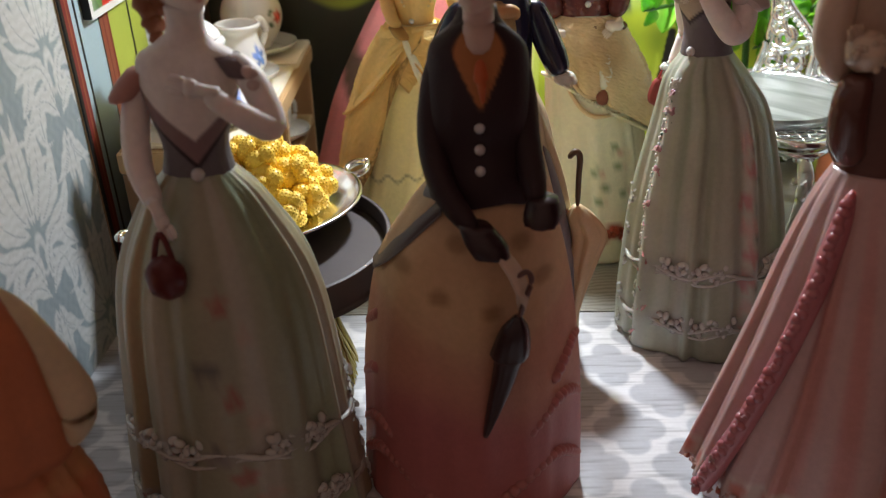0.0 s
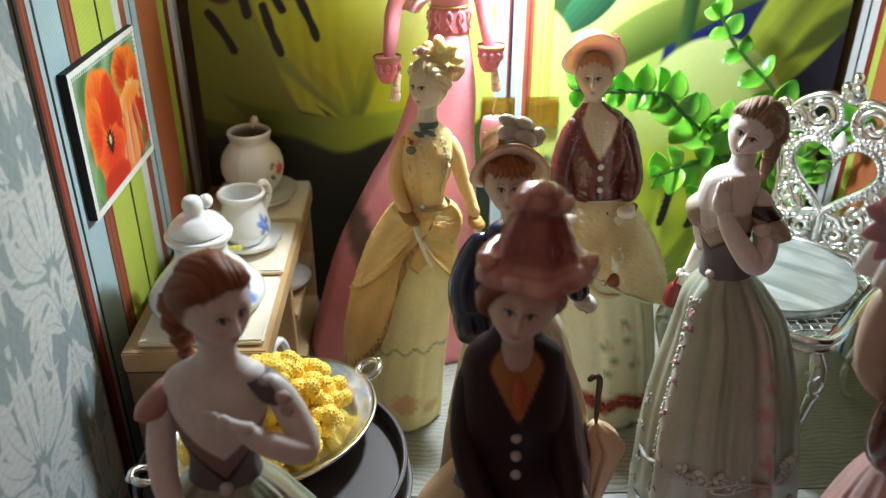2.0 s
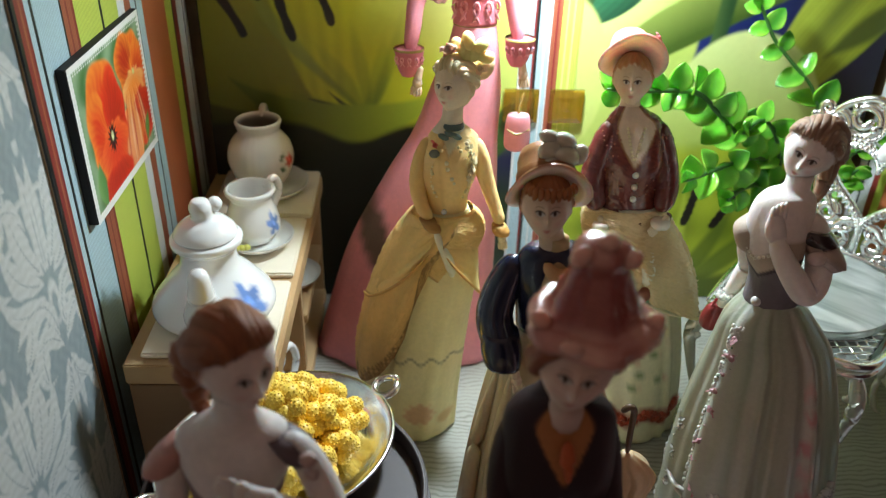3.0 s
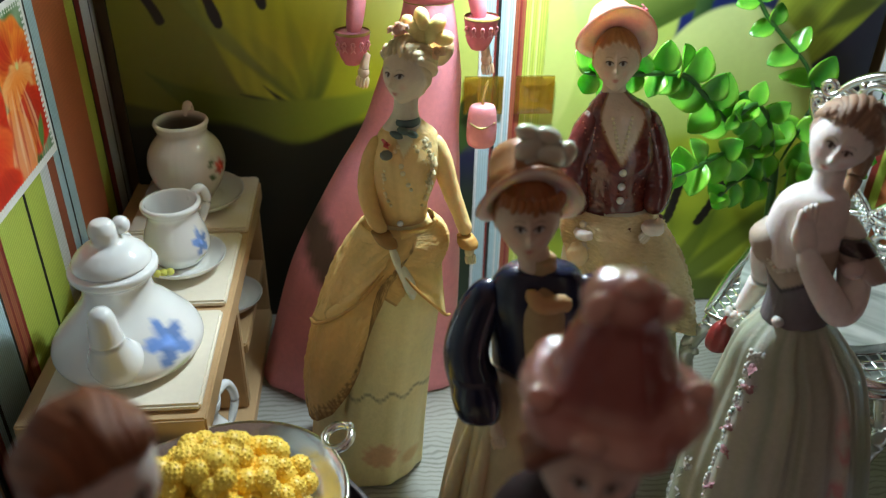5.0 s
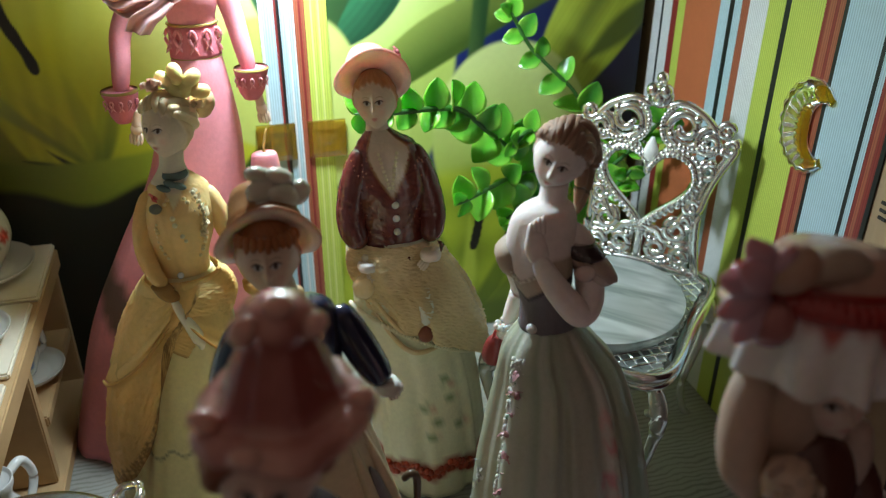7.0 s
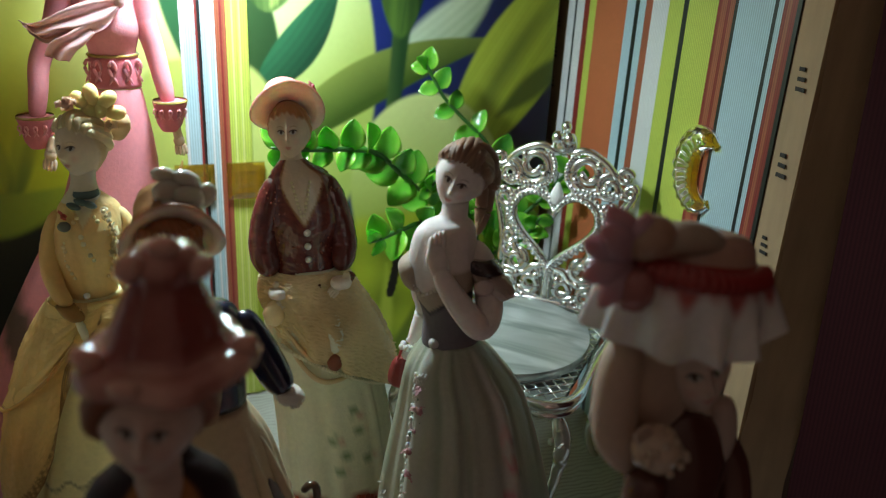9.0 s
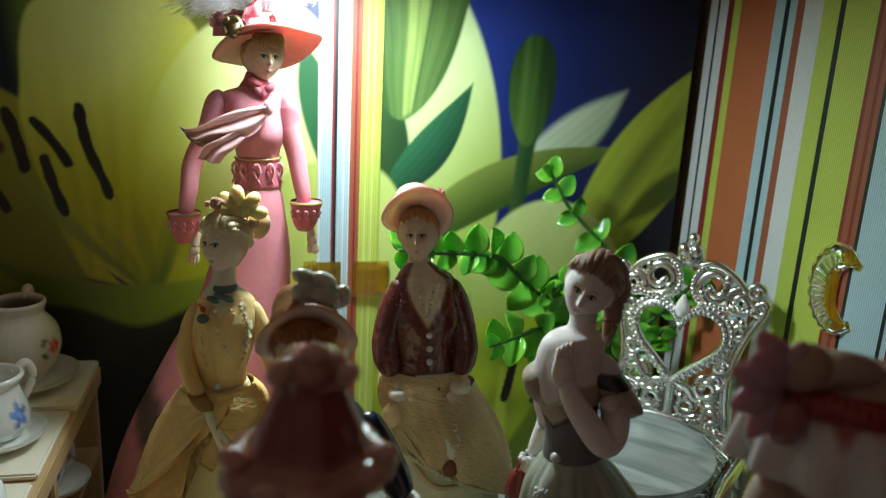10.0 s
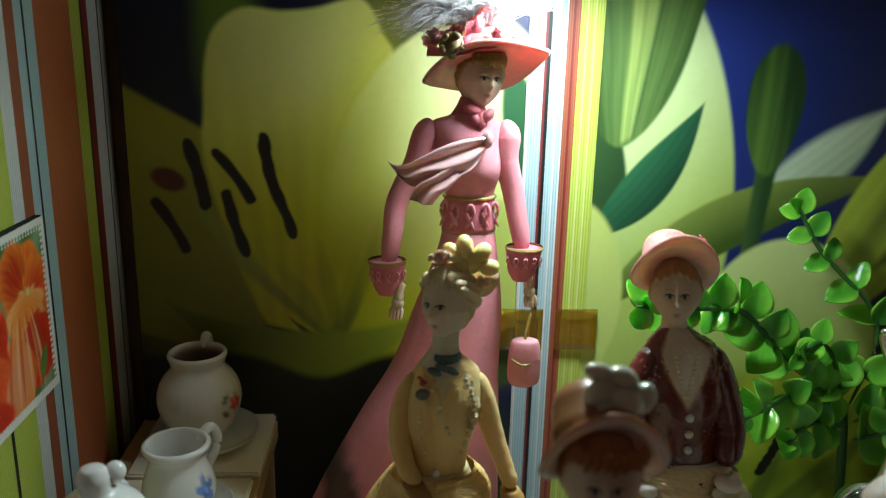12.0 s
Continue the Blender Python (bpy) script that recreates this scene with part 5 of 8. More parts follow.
def maroon_lady():
    F = Figure(31)
    M, C, C2 = (0.12, 0.022, 0.018), (0.82, 0.63, 0.36), (0.78, 0.74, 0.55)
    sec = [(49.5, 277, 90, 9.5, 7.5), (50.2, 277, 78, 13.2, 11), (53.5, 277, 60, 16.2, 13.4), (57, 277, 40, 17.4, 14.6), (59, 277, 18, 18, 16), (59.5, 277, 1, 17.5, 15.5)]

    def lower(c, th, t, x, z):
        c = lay(c, 0.9 * soft(np.abs(z - 13 - 1.5 * np.sin(th * 8)) - 3.2, 1.0), (0.36, 0.05, 0.025))
        for cx, cz in ((54, 38), (58, 32), (62, 40), (56, 27), (65, 30), (60, 46)):
            c = lay(c, 0.8 * soft(ellipse(x, z, cx, cz, 1.8, 1.3, 40), 0.5) * (np.sin(th) < 0), (0.13, 0.22, 0.07))
            c = lay(c, 0.6 * soft(ellipse(x, z, cx + 2.4, cz - 1.6, 1.0, 1.0), 0.5) * (np.sin(th) < 0), (0.55, 0.22, 0.16))
        return c

    F.loft(sec, C2, 0.4, 110, 44, 11, 0.05, 0.7, paint=lower)
    # brown patches round the middle paint in the shade of the drape's folds
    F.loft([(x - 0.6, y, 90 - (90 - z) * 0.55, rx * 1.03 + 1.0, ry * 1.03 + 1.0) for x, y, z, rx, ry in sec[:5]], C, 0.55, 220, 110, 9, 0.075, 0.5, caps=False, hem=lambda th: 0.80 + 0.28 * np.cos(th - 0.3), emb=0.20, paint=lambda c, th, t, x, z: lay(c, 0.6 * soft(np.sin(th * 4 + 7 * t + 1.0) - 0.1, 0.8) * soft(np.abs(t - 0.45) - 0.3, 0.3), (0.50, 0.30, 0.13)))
    for k in range(64):
        a = 180 + 3 * k
        zz = 90 - 47 * (0.80 + 0.28 * math.cos(radians(a) - 0.3)) * 0.83
        F.ball(on_skirt(sec, zz, a, 1.6), 0.75, (0.80, 0.72, 0.52), 0.6, 7, 5)
    for k in range(90):
        F.ball(on_skirt(sec, 13 + 1.5 * math.sin(radians(180 + 2 * k) * 8) + 1.4 * math.sin(k * 2.6), 180 + 2 * k, 0.2), (1.1, 0.9, 1.3), np.array((0.38, 0.06, 0.03)) * F.rng.uniform(0.7, 1.3), 0.5, 7, 6)
    for k in range(4):
        F.tube([on_skirt(sec, 86 - 4 * k, 212, 0.9), on_skirt(sec, 77 - 6 * k, 258, 1.5), on_skirt(sec, 80 - 7 * k, 318, 0.9)], [0.4, 0.8, 0.4], (0.72, 0.54, 0.31), 0.55, 10, 24)
    F.tube([(54, 264, 80), (54.5, 262, 74), (54, 261, 68)], [1.4, 2.2, 1.4], (0.82, 0.78, 0.66), 0.4, 10, 14, 0.5)
    F.ball((54, 260.5, 65.5), (2.3, 1.6, 2.6), (0.22, 0.06, 0.03), 0.6, 14, 10, None, 0.08)
    velvet = open_collar(103.5, 0.29, 42, (0.72, 0.58, 0.42), (0.34, 0.16, 0.06), 267, 111.5, (0.74, 0.58, 0.44))

    def jacket(c, th, t, x, z):
        c = lay(c, 0.5 * soft(np.sin(13 * th + 3 * np.sin(z)) * np.sin(z * 1.9 + 3 * th) - 0.1, 0.4), (0.24, 0.05, 0.03))
        return velvet(c, th, t, x, z)

    F.loft([(45.8, 279.0, 121.2, 3.0, 2.9), (46.6, 279.0, 118.8, 5.4, 4.0), (47.8, 279.0, 116.2, 8.2, 5.2), (48, 278.6, 110, 10.2, 6.4), (48.2, 277.8, 103.5, 10.8, 7.2), (48.2, 278, 96, 10.2, 7.0), (48.4, 278, 90, 10.4, 8), (48.6, 278, 86, 11.0, 9)], M, 0.85, 110, 70, 6, 0.015, emb=0.16, paint=jacket, hem=lambda th: 1 + 0.05 * np.cos(5 * th + 1.2))
    F.loft([(45.2, 279.4, 126.5, 2.9, 2.8), (45.6, 279.2, 121.5, 3.0, 2.9), (46.2, 279.0, 117.6, 4.8, 3.6)], (0.74, 0.58, 0.44), 0.35, 36, 16)
    for k in range(9):
        a = k / 8
        for q in ((44.6 + 2.2 * a, 273.6 - 2.2 * a, 115.6 - 9.0 * a), (49.6 - 2.0 * a, 273.6 - 2.2 * a, 115.6 - 9.0 * a)):
            F.ball(q, 0.5, (0.80, 0.70, 0.45), 0.6, 8, 6)
    for z in (101, 97, 93):
        F.ball((48.2 + (101 - z) * 0.04, 270.6 + (z - 101) * 0.01, z + 0.8), 1.05, (0.78, 0.74, 0.70), 0.9, 12, 8)
    F.tube([(42.2, 279, 115.6), (39.4, 278, 109), (37.4, 277, 101.5), (36.8, 275, 95), (38.6, 271.4, 89.4)], [3.6, 4.0, 4.1, 4.0, 3.2], M, 0.8, 30, 90, emb=0.10)
    F.tube([(53.6, 279, 115.6), (56.6, 278, 109), (58.8, 277, 101.5), (59.4, 274, 95.4), (57.2, 269, 90.4)], [3.6, 4.0, 4.1, 3.8, 3.0], M, 0.8, 30, 90, emb=0.10)
    for k in range(120):
        a, h = F.rng.uniform(195, 345), F.rng.uniform(88, 116)
        if abs(a - 266) > 26 or h < 100:
            F.ball((48 + (10.8 + 0.2 * (a < 225)) * math.cos(radians(a)), 278 + 7.2 * math.sin(radians(a)), h), 0.32, (0.30, 0.08, 0.05), 0.95, 6, 5)
    for q, d in (((39.8, 269, 85), (0.2, -0.4, -0.9)), ((56.6, 265.4, 88), (-0.7, -0.3, -0.6))):
        F.loft([(q[0], q[1], q[2] + 1.4, 2.6, 2.5), (q[0], q[1], q[2], 3.1, 2.9), (q[0], q[1], q[2] - 1, 2.5, 2.4)], (0.82, 0.72, 0.66), 0.5, 20, 8, 7, 0.1)
        F.hand(q, d, (0.78, 0.64, 0.5), 0.9)
    F.ball((38.4, 268.6, 79), (3.2, 2.6, 3.8), C, 0.6, 18, 12, None, 0.12)
    for k in range(9):
        a = radians(190 + 20 * k)
        F.ball((50.4 + 10.8 * math.cos(a), 276 + 8.8 * math.sin(a), 85.2 + 1.2 * math.sin(k * 1.9)), (2.0, 1.4, 1.5), M, 0.8, 9, 7, None, 0.1)
    F.head((45.4, 279.6, 128.6), 6.8, -16, -5, -4, (0.74, 0.58, 0.42), (0.52, 0.24, 0.10), 0.4)
    F.hat((45.2, 282.6, 134.2), (-60, 16, 8), 10.2, 9.4, 6.6, 8.2, (0.56, 0.22, 0.20), (0.90, 0.74, 0.66), (0.48, 0.12, 0.12), 0.6, -0.8, 0.2, 2, 1.2, 3.0)
    F.rose((52.6, 284.4, 139.6), 1.9, (0.60, 0.16, 0.18), 0.5)
    return F.done("figurine", "porcelain lady in maroon jacket, cream skirt and pink bonnet")


def navy_lady():
    F = Figure(41)
    N, C = (0.012, 0.016, 0.045), (0.64, 0.53, 0.34)
    sec = [(16, 216, 86, 8.5, 7), (16, 216, 76, 13.5, 11), (16.5, 216, 58, 17.5, 15), (17, 216, 38, 20.5, 18), (17.5, 216, 16, 23, 20), (17.5, 216, 1, 24, 20.5)]
    F.loft(sec, C, 0.45, 110, 44, 12, 0.06, 0.7)
    for a in (200, 222, 310, 332):
        F.tube([on_skirt(sec, 80, a, 0), on_skirt(sec, 55, a + 3, 1.2), on_skirt(sec, 25, a + 6, 1.2), on_skirt(sec, 4, a + 6, 1)], [1, 1.8, 2.0, 1.6], C, 0.45, 10, 24)
    F.tube([on_skirt(sec, 70, 320, 0.5), on_skirt(sec, 45, 330, 1), on_skirt(sec, 14, 332, 0.5)], [2.5, 4.2, 3.4], (0.20, 0.19, 0.20), 0.5, 12, 20, 0.5)
    F.loft([(15.6, 213.5, 111, 3, 2.8), (15.2, 214.6, 109.4, 7.5, 4.6), (15, 215, 104, 9.6, 6.6), (15.5, 215, 96, 9, 7), (16, 215.4, 87, 8.6, 7)], N, 0.8, 64, 28, 6, 0.02)
    F.loft([(15, 213, 113.5, 2.6, 2.5), (15, 213.4, 109.6, 3.3, 3.1), (15.4, 212.8, 103, 5.0, 6.4), (15.8, 212.6, 94, 4.4, 6.6), (16, 213, 86, 3, 6)], (0.52, 0.36, 0.18), 0.4, 36, 20)
    F.tube([(11.6, 208.6, 109), (14.4, 207, 106.6), (18.5, 208, 106.2), (19.6, 208.6, 104)], [1.2, 1.8, 1.7, 0.8], (0.60, 0.36, 0.16), 0.4, 10, 16)
    F.tube([(6.4, 215, 107.4), (3, 214, 99), (1.4, 212, 91.6), (3.4, 208.5, 85), (6.4, 206, 79.6)], [3.2, 4.2, 4.6, 4.5, 3.4], N, 0.85, 18, 30)
    F.tube([(23.8, 215, 107.4), (27.0, 214.6, 100), (30.2, 214, 93), (32.6, 213, 88)], [2.8, 3.6, 3.6, 2.8], N, 0.85, 18, 26)
    F.loft([(2.6, 209.5, 89.4, 4.6, 4.4), (3.2, 208, 85, 5.2, 4.7), (3.8, 206.8, 81.2, 4.4, 3.9), (4.2, 206.4, 80, 2.4, 2.2)], N, 0.9, 30, 14, 4, 0.10)
    F.hand((33, 212.4, 88.4), (0.3, -0.6, -0.5), (0.82, 0.74, 0.62), 0.8)
    F.loft([(33, 212.8, 88.8, 2.6, 2.4), (33.6, 212.4, 87, 3.2, 2.8), (33.9, 212.2, 86, 2.6, 2.3)], (0.80, 0.76, 0.68), 0.8, 22, 8, 6, 0.12)
    F.hand((6.8, 204.6, 78.8), (0.2, -0.3, -0.9), (0.80, 0.66, 0.5), 0.9)
    # furled parasol
    F.tube([(34.4, 204.6, 67.5), (36, 204, 69.6), (37.4, 204, 68.2), (37.6, 204.4, 62), (38, 205, 52)], [0.9, 0.9, 0.9, 0.8, 0.8], (0.10, 0.06, 0.03), 0.6, 10, 24)
    F.loft([(38, 205, 53, 1.4, 1.4), (39.5, 205.8, 49, 4.2, 3.6), (42, 207, 43, 5.0, 4.2), (41, 206.4, 36, 4.2, 3.6), (39.6, 205.6, 24, 2.4, 2.2), (39, 205, 12, 0.9, 0.9)], (0.62, 0.45, 0.26), 0.45, 40, 24, 6, 0.2, 0.3)
    F.tube([(12.6, 214, 118), (14.4, 214, 109)], [2.8, 3.2], (0.76, 0.58, 0.44), 0.35, 14, 10)
    F.head((11.6, 213.2, 121.6), 7.0, -6, -4, -2, (0.76, 0.58, 0.44), (0.40, 0.15, 0.05), 0.4, width=0.8)
    for k in range(11):
        a = -1.15 + 0.23 * k
        F.tube([(11.6 + 5.2 * math.sin(a), 212.8 - 5.6 * math.cos(a), 128.6), (11.6 + 5.8 * math.sin(a), 212.0 - 6.0 * math.cos(a), 127.2), (11.4 + 6.0 * math.sin(a), 212.4 - 6.0 * math.cos(a), 125.8 + 0.5 * math.sin(k * 2.1))], [0.7, 0.75, 0.3], (0.40, 0.15, 0.05), 0.4, 7, 8)
    F.hat((11.8, 215.4, 125.4), (-57, 3, 4), 9.8, 8.8, 6.9, 10.0, (0.40, 0.19, 0.08), (0.88, 0.77, 0.69), (0.34, 0.14, 0.05), 0.7, -0.5, 0.2, 2, 1.2, 3.5)
    for q, r in (((13.6, 214.2, 134), (3.6, 2.0, 2.6)), ((17.4, 214.4, 132.8), (4.0, 2.2, 2.4)), ((13.4, 215.4, 137), (3.4, 1.8, 1.6)), ((17, 216, 136), (3.4, 2.2, 1.8)), ((20.4, 216, 132.6), (2.2, 2, 2.6)), ((15.6, 213.6, 131), (4.6, 1.6, 1.8))):
        F.ball((q[0] - 1.6, q[1] + 2.8, q[2] - 1.0), r, (0.66, 0.67, 0.56), 0.95, 16, 10, (10, 25, 30), 0.05)
    return F.done("figurine", "porcelain lady in navy jacket and cream skirt with furled parasol")


def dark_lady():
    F = Figure(51)
    D, SK, RO = (0.026, 0.008, 0.011), (0.62, 0.41, 0.24), (0.44, 0.14, 0.13)
    sec = [(8.5, 158, 86, 8.5, 7), (8, 158, 77, 15.5, 12), (6.5, 158, 64, 21, 17), (6.5, 158, 42, 24.6, 20), (7, 158, 20, 26, 21), (7, 158, 1, 27, 22)]

    def paint(c, th, t, x, z):
        apron = z - 52 - 0.026 * (x - 7) ** 2
        c = lay(c, soft(apron + 2, 9) * 0.9, (0.52, 0.24, 0.17))
        c = lay(c, soft(z - 36 - 4 * np.sin(th * 2), 8), RO)
        c = lay(c, 0.5 * soft(np.abs(apron) - 0.8, 0.7), (0.64, 0.42, 0.25))
        for cx, cz in ((-1, 63), (16, 74), (-9, 68), (3, 74), (21, 66), (10, 60), (-14, 72)):
            c = lay(c, 0.7 * soft(ellipse(x, z, cx, cz, 2.2, 1.8), 0.9) * (np.sin(th) < 0), (0.28, 0.16, 0.07))
        return c

    F.loft(sec, SK, 0.4, 130, 70, 9, 0.035, 0.8, paint=paint)
    for zz, a0, a1 in ((44, 318, 354), (32, 300, 352), (16, 190, 352), (24, 185, 225), (38, 185, 212), (52, 184, 204)):
        for k in range(int((a1 - a0) / 4)):
            F.ball(on_skirt(sec, zz - 4 + 6 * math.sin(k * 0.25), a0 + 4 * k, -0.5), (1.7, 1.2, 1.7), (0.46, 0.16, 0.14), 0.6, 9, 7)
    F.cloth([on_skirt(sec, 85, a, 0.8) for a in (175, 195, 215, 235)], [on_skirt(sec, z, a, 1.3) for z, a in ((63, 175), (64, 195), (69, 212), (79, 236))], (0.12, 0.105, 0.11), 0.5, 1.5, 0.5)
    F.loft([(7.2, 155.4, 117, 3.4, 3.2), (7.2, 156.2, 115.2, 6.2, 4.4), (7.2, 156.6, 112, 9.4, 5.6), (7.4, 156.6, 106, 10.4, 6.8), (7.6, 156.2, 99, 10.6, 7.8), (7.8, 156.8, 91, 10.4, 7.8), (8.2, 157.2, 84, 11.6, 9.6), (8.6, 157.6, 79, 12.8, 10.4)], D, 0.3, 110, 60, 6, 0.02, paint=open_collar(100.6, 0.34, 34, (0.50, 0.20, 0.065), D, 270, 115.4, (0.70, 0.49, 0.41)), hem=lambda th: 1 + 0.07 * np.cos(2 * th - 0.5))
    F.tube([(7.4, 149.6, 111), (7.6, 148.2, 107), (8.0, 148.2, 102.6)], [0.8, 1.5, 0.6], (0.56, 0.13, 0.04), 0.4, 10, 14, 0.6)
    for z in (95.5, 91, 86.5):
        F.ball((7.4 + (95 - z) * 0.03, 148.6 + (z - 91) * 0.02, z + 2.2), 1.15, (0.58, 0.53, 0.53), 0.9, 12, 8)
    F.tube([(0.4, 157, 111.4), (-1.4, 156.2, 102), (-1.8, 153.4, 92), (0.8, 147.2, 84.5), (6.6, 141, 78.6)], [2.6, 3.0, 3.0, 2.7, 2.2], D, 0.25, 18, 32)
    F.tube([(14.0, 157, 111.4), (16.0, 156.2, 102), (17.0, 153.6, 93), (18.2, 148.4, 87), (18.4, 143.6, 83.2)], [2.6, 3.0, 3.0, 2.7, 2.2], D, 0.25, 18, 32)
    F.loft([(6.2, 141.4, 80.4, 3.2, 2.8), (8.4, 139.8, 77.2, 4.2, 3.2), (9.6, 139, 74.8, 3.6, 2.8)], D, 0.65, 24, 10, 6, 0.1)
    F.loft([(19.8, 144, 85, 3.0, 2.8), (19.6, 142.6, 82, 3.8, 3.2), (19.4, 141.6, 80.2, 3.2, 2.8)], D, 0.65, 24, 10, 6, 0.1)
    F.tube([(10.5, 139, 76), (13.5, 138, 72.5), (15.5, 137.4, 68), (15.6, 137.4, 62)], [2, 2.8, 3.0, 1.6], (0.64, 0.48, 0.38), 0.3, 12, 18, 0.4)
    F.tube([(14.4, 135.8, 71.6), (16.2, 135.6, 73), (17.2, 135.6, 71), (16, 135.6, 66), (14.9, 135.7, 61.4)], [0.6] * 5, (0.12, 0.06, 0.05), 0.6, 8, 20)
    F.loft([(14.8, 135.7, 62.6, 0.8, 0.8), (14.4, 135.7, 59.6, 2.8, 2.0), (13.9, 135.8, 55, 3.8, 2.5), (13.5, 136, 52.4, 3.9, 2.6), (13.3, 136, 51.4, 2.9, 2.1), (12.4, 136, 46, 2.4, 1.9), (10.4, 136.2, 37, 1.5, 1.4), (8.9, 136.4, 30.4, 0.6, 0.6)], D, 0.7, 30, 34, 5, 0.1, 0.4)
    F.loft([(7.2, 157.0, 119.2, 3.6, 3.0), (7.2, 156.6, 117, 4.4, 3.6), (7.2, 156.4, 114.8, 6.4, 4.6)], D, 0.3, 40, 14)
    F.tube([(7.2, 152.6, 122), (7.2, 153.2, 117), (7.3, 154.2, 111)], [3.0, 3.0, 3.8], (0.70, 0.49, 0.41), 0.35, 14, 12)
    F.head((7.1, 150.4, 127.2), 7.2, -10, -2, 8, (0.76, 0.56, 0.47), (0.30, 0.09, 0.04), 0.35, width=0.84)
    for k in range(8):
        w = -1 if k < 4 else 1
        F.tube([(7.2 + w * (2.0 + 0.8 * (k % 4)), 145.6 + 0.7 * (k % 4), 133.4), (7.2 + w * (5.6 + 0.3 * (k % 4)), 147.6 + 0.9 * (k % 4), 130.6 - 0.4 * (k % 4)), (7.2 + w * 6.6, 150.2 + 0.9 * (k % 4), 126.6), (7.2 + w * 5.4, 152.6 + 0.6 * (k % 4), 122.8)], [0.8, 1.3, 1.3, 0.7], np.array((0.30, 0.09, 0.04)) * (0.85 + 0.15 * (k % 3)), 0.35, 9, 18)
    HP, PALE = (0.36, 0.10, 0.08), (0.78, 0.46, 0.38)

    def blush(c, th, t, x, z):
        c = lay(c, 0.9 * soft(np.abs(z - 133.2) - 1.8, 1.6), PALE)
        c = lay(c, 0.55 * soft(144.4 - z, 1.6), PALE)
        return lay(c, 0.5 * soft(-np.cos(5 * th), 0.6), (0.36, 0.10, 0.095))

    F.loft([(10.0, 154.8, 147.2, 1.2, 1.2), (10.0, 154.8, 146.6, 3.4, 3.2), (10.0, 154.8, 144.8, 4.8, 4.4), (9.9, 154.6, 142.8, 4.2, 4.0), (9.8, 154.4, 140.8, 5.0, 4.8), (9.7, 154.2, 138.6, 6.0, 5.8), (9.6, 154, 136.4, 6.8, 6.6), (9.6, 153.8, 134.8, 7.8, 7.6), (9.6, 153.5, 134.6, 9.2, 9.2), (9.6, 153.1, 133.6, 10.4, 10.4), (9.6, 152.8, 132.2, 10.2, 10.2), (9.4, 152.8, 131.4, 7.8, 7.8)], HP, 0.95, 120, 80, 5, 0.07, 0.25, paint=blush, emb=0.16)
    for q, r, a in (((6.2, 152.0, 145.4), (1.6, 1.4, 1.9), 30), ((13.8, 152.4, 144.6), (1.9, 1.4, 1.4), -30), ((10.2, 152.8, 147.4), (1.9, 1.6, 1.3), 0), ((0.8, 150.2, 135.4), (2.0, 1.5, 1.4), 40), ((18.4, 150.8, 134.4), (1.9, 1.5, 1.5), -30), ((5, 144.6, 134), (2.2, 1.2, 1.2), 20)):
        F.ball(q, r, PALE, 0.97, 16, 12, (0, a, 0), 0.10)
    return F.done("figurine", "porcelain lady in dark brown jacket, rose skirt and pink hat")


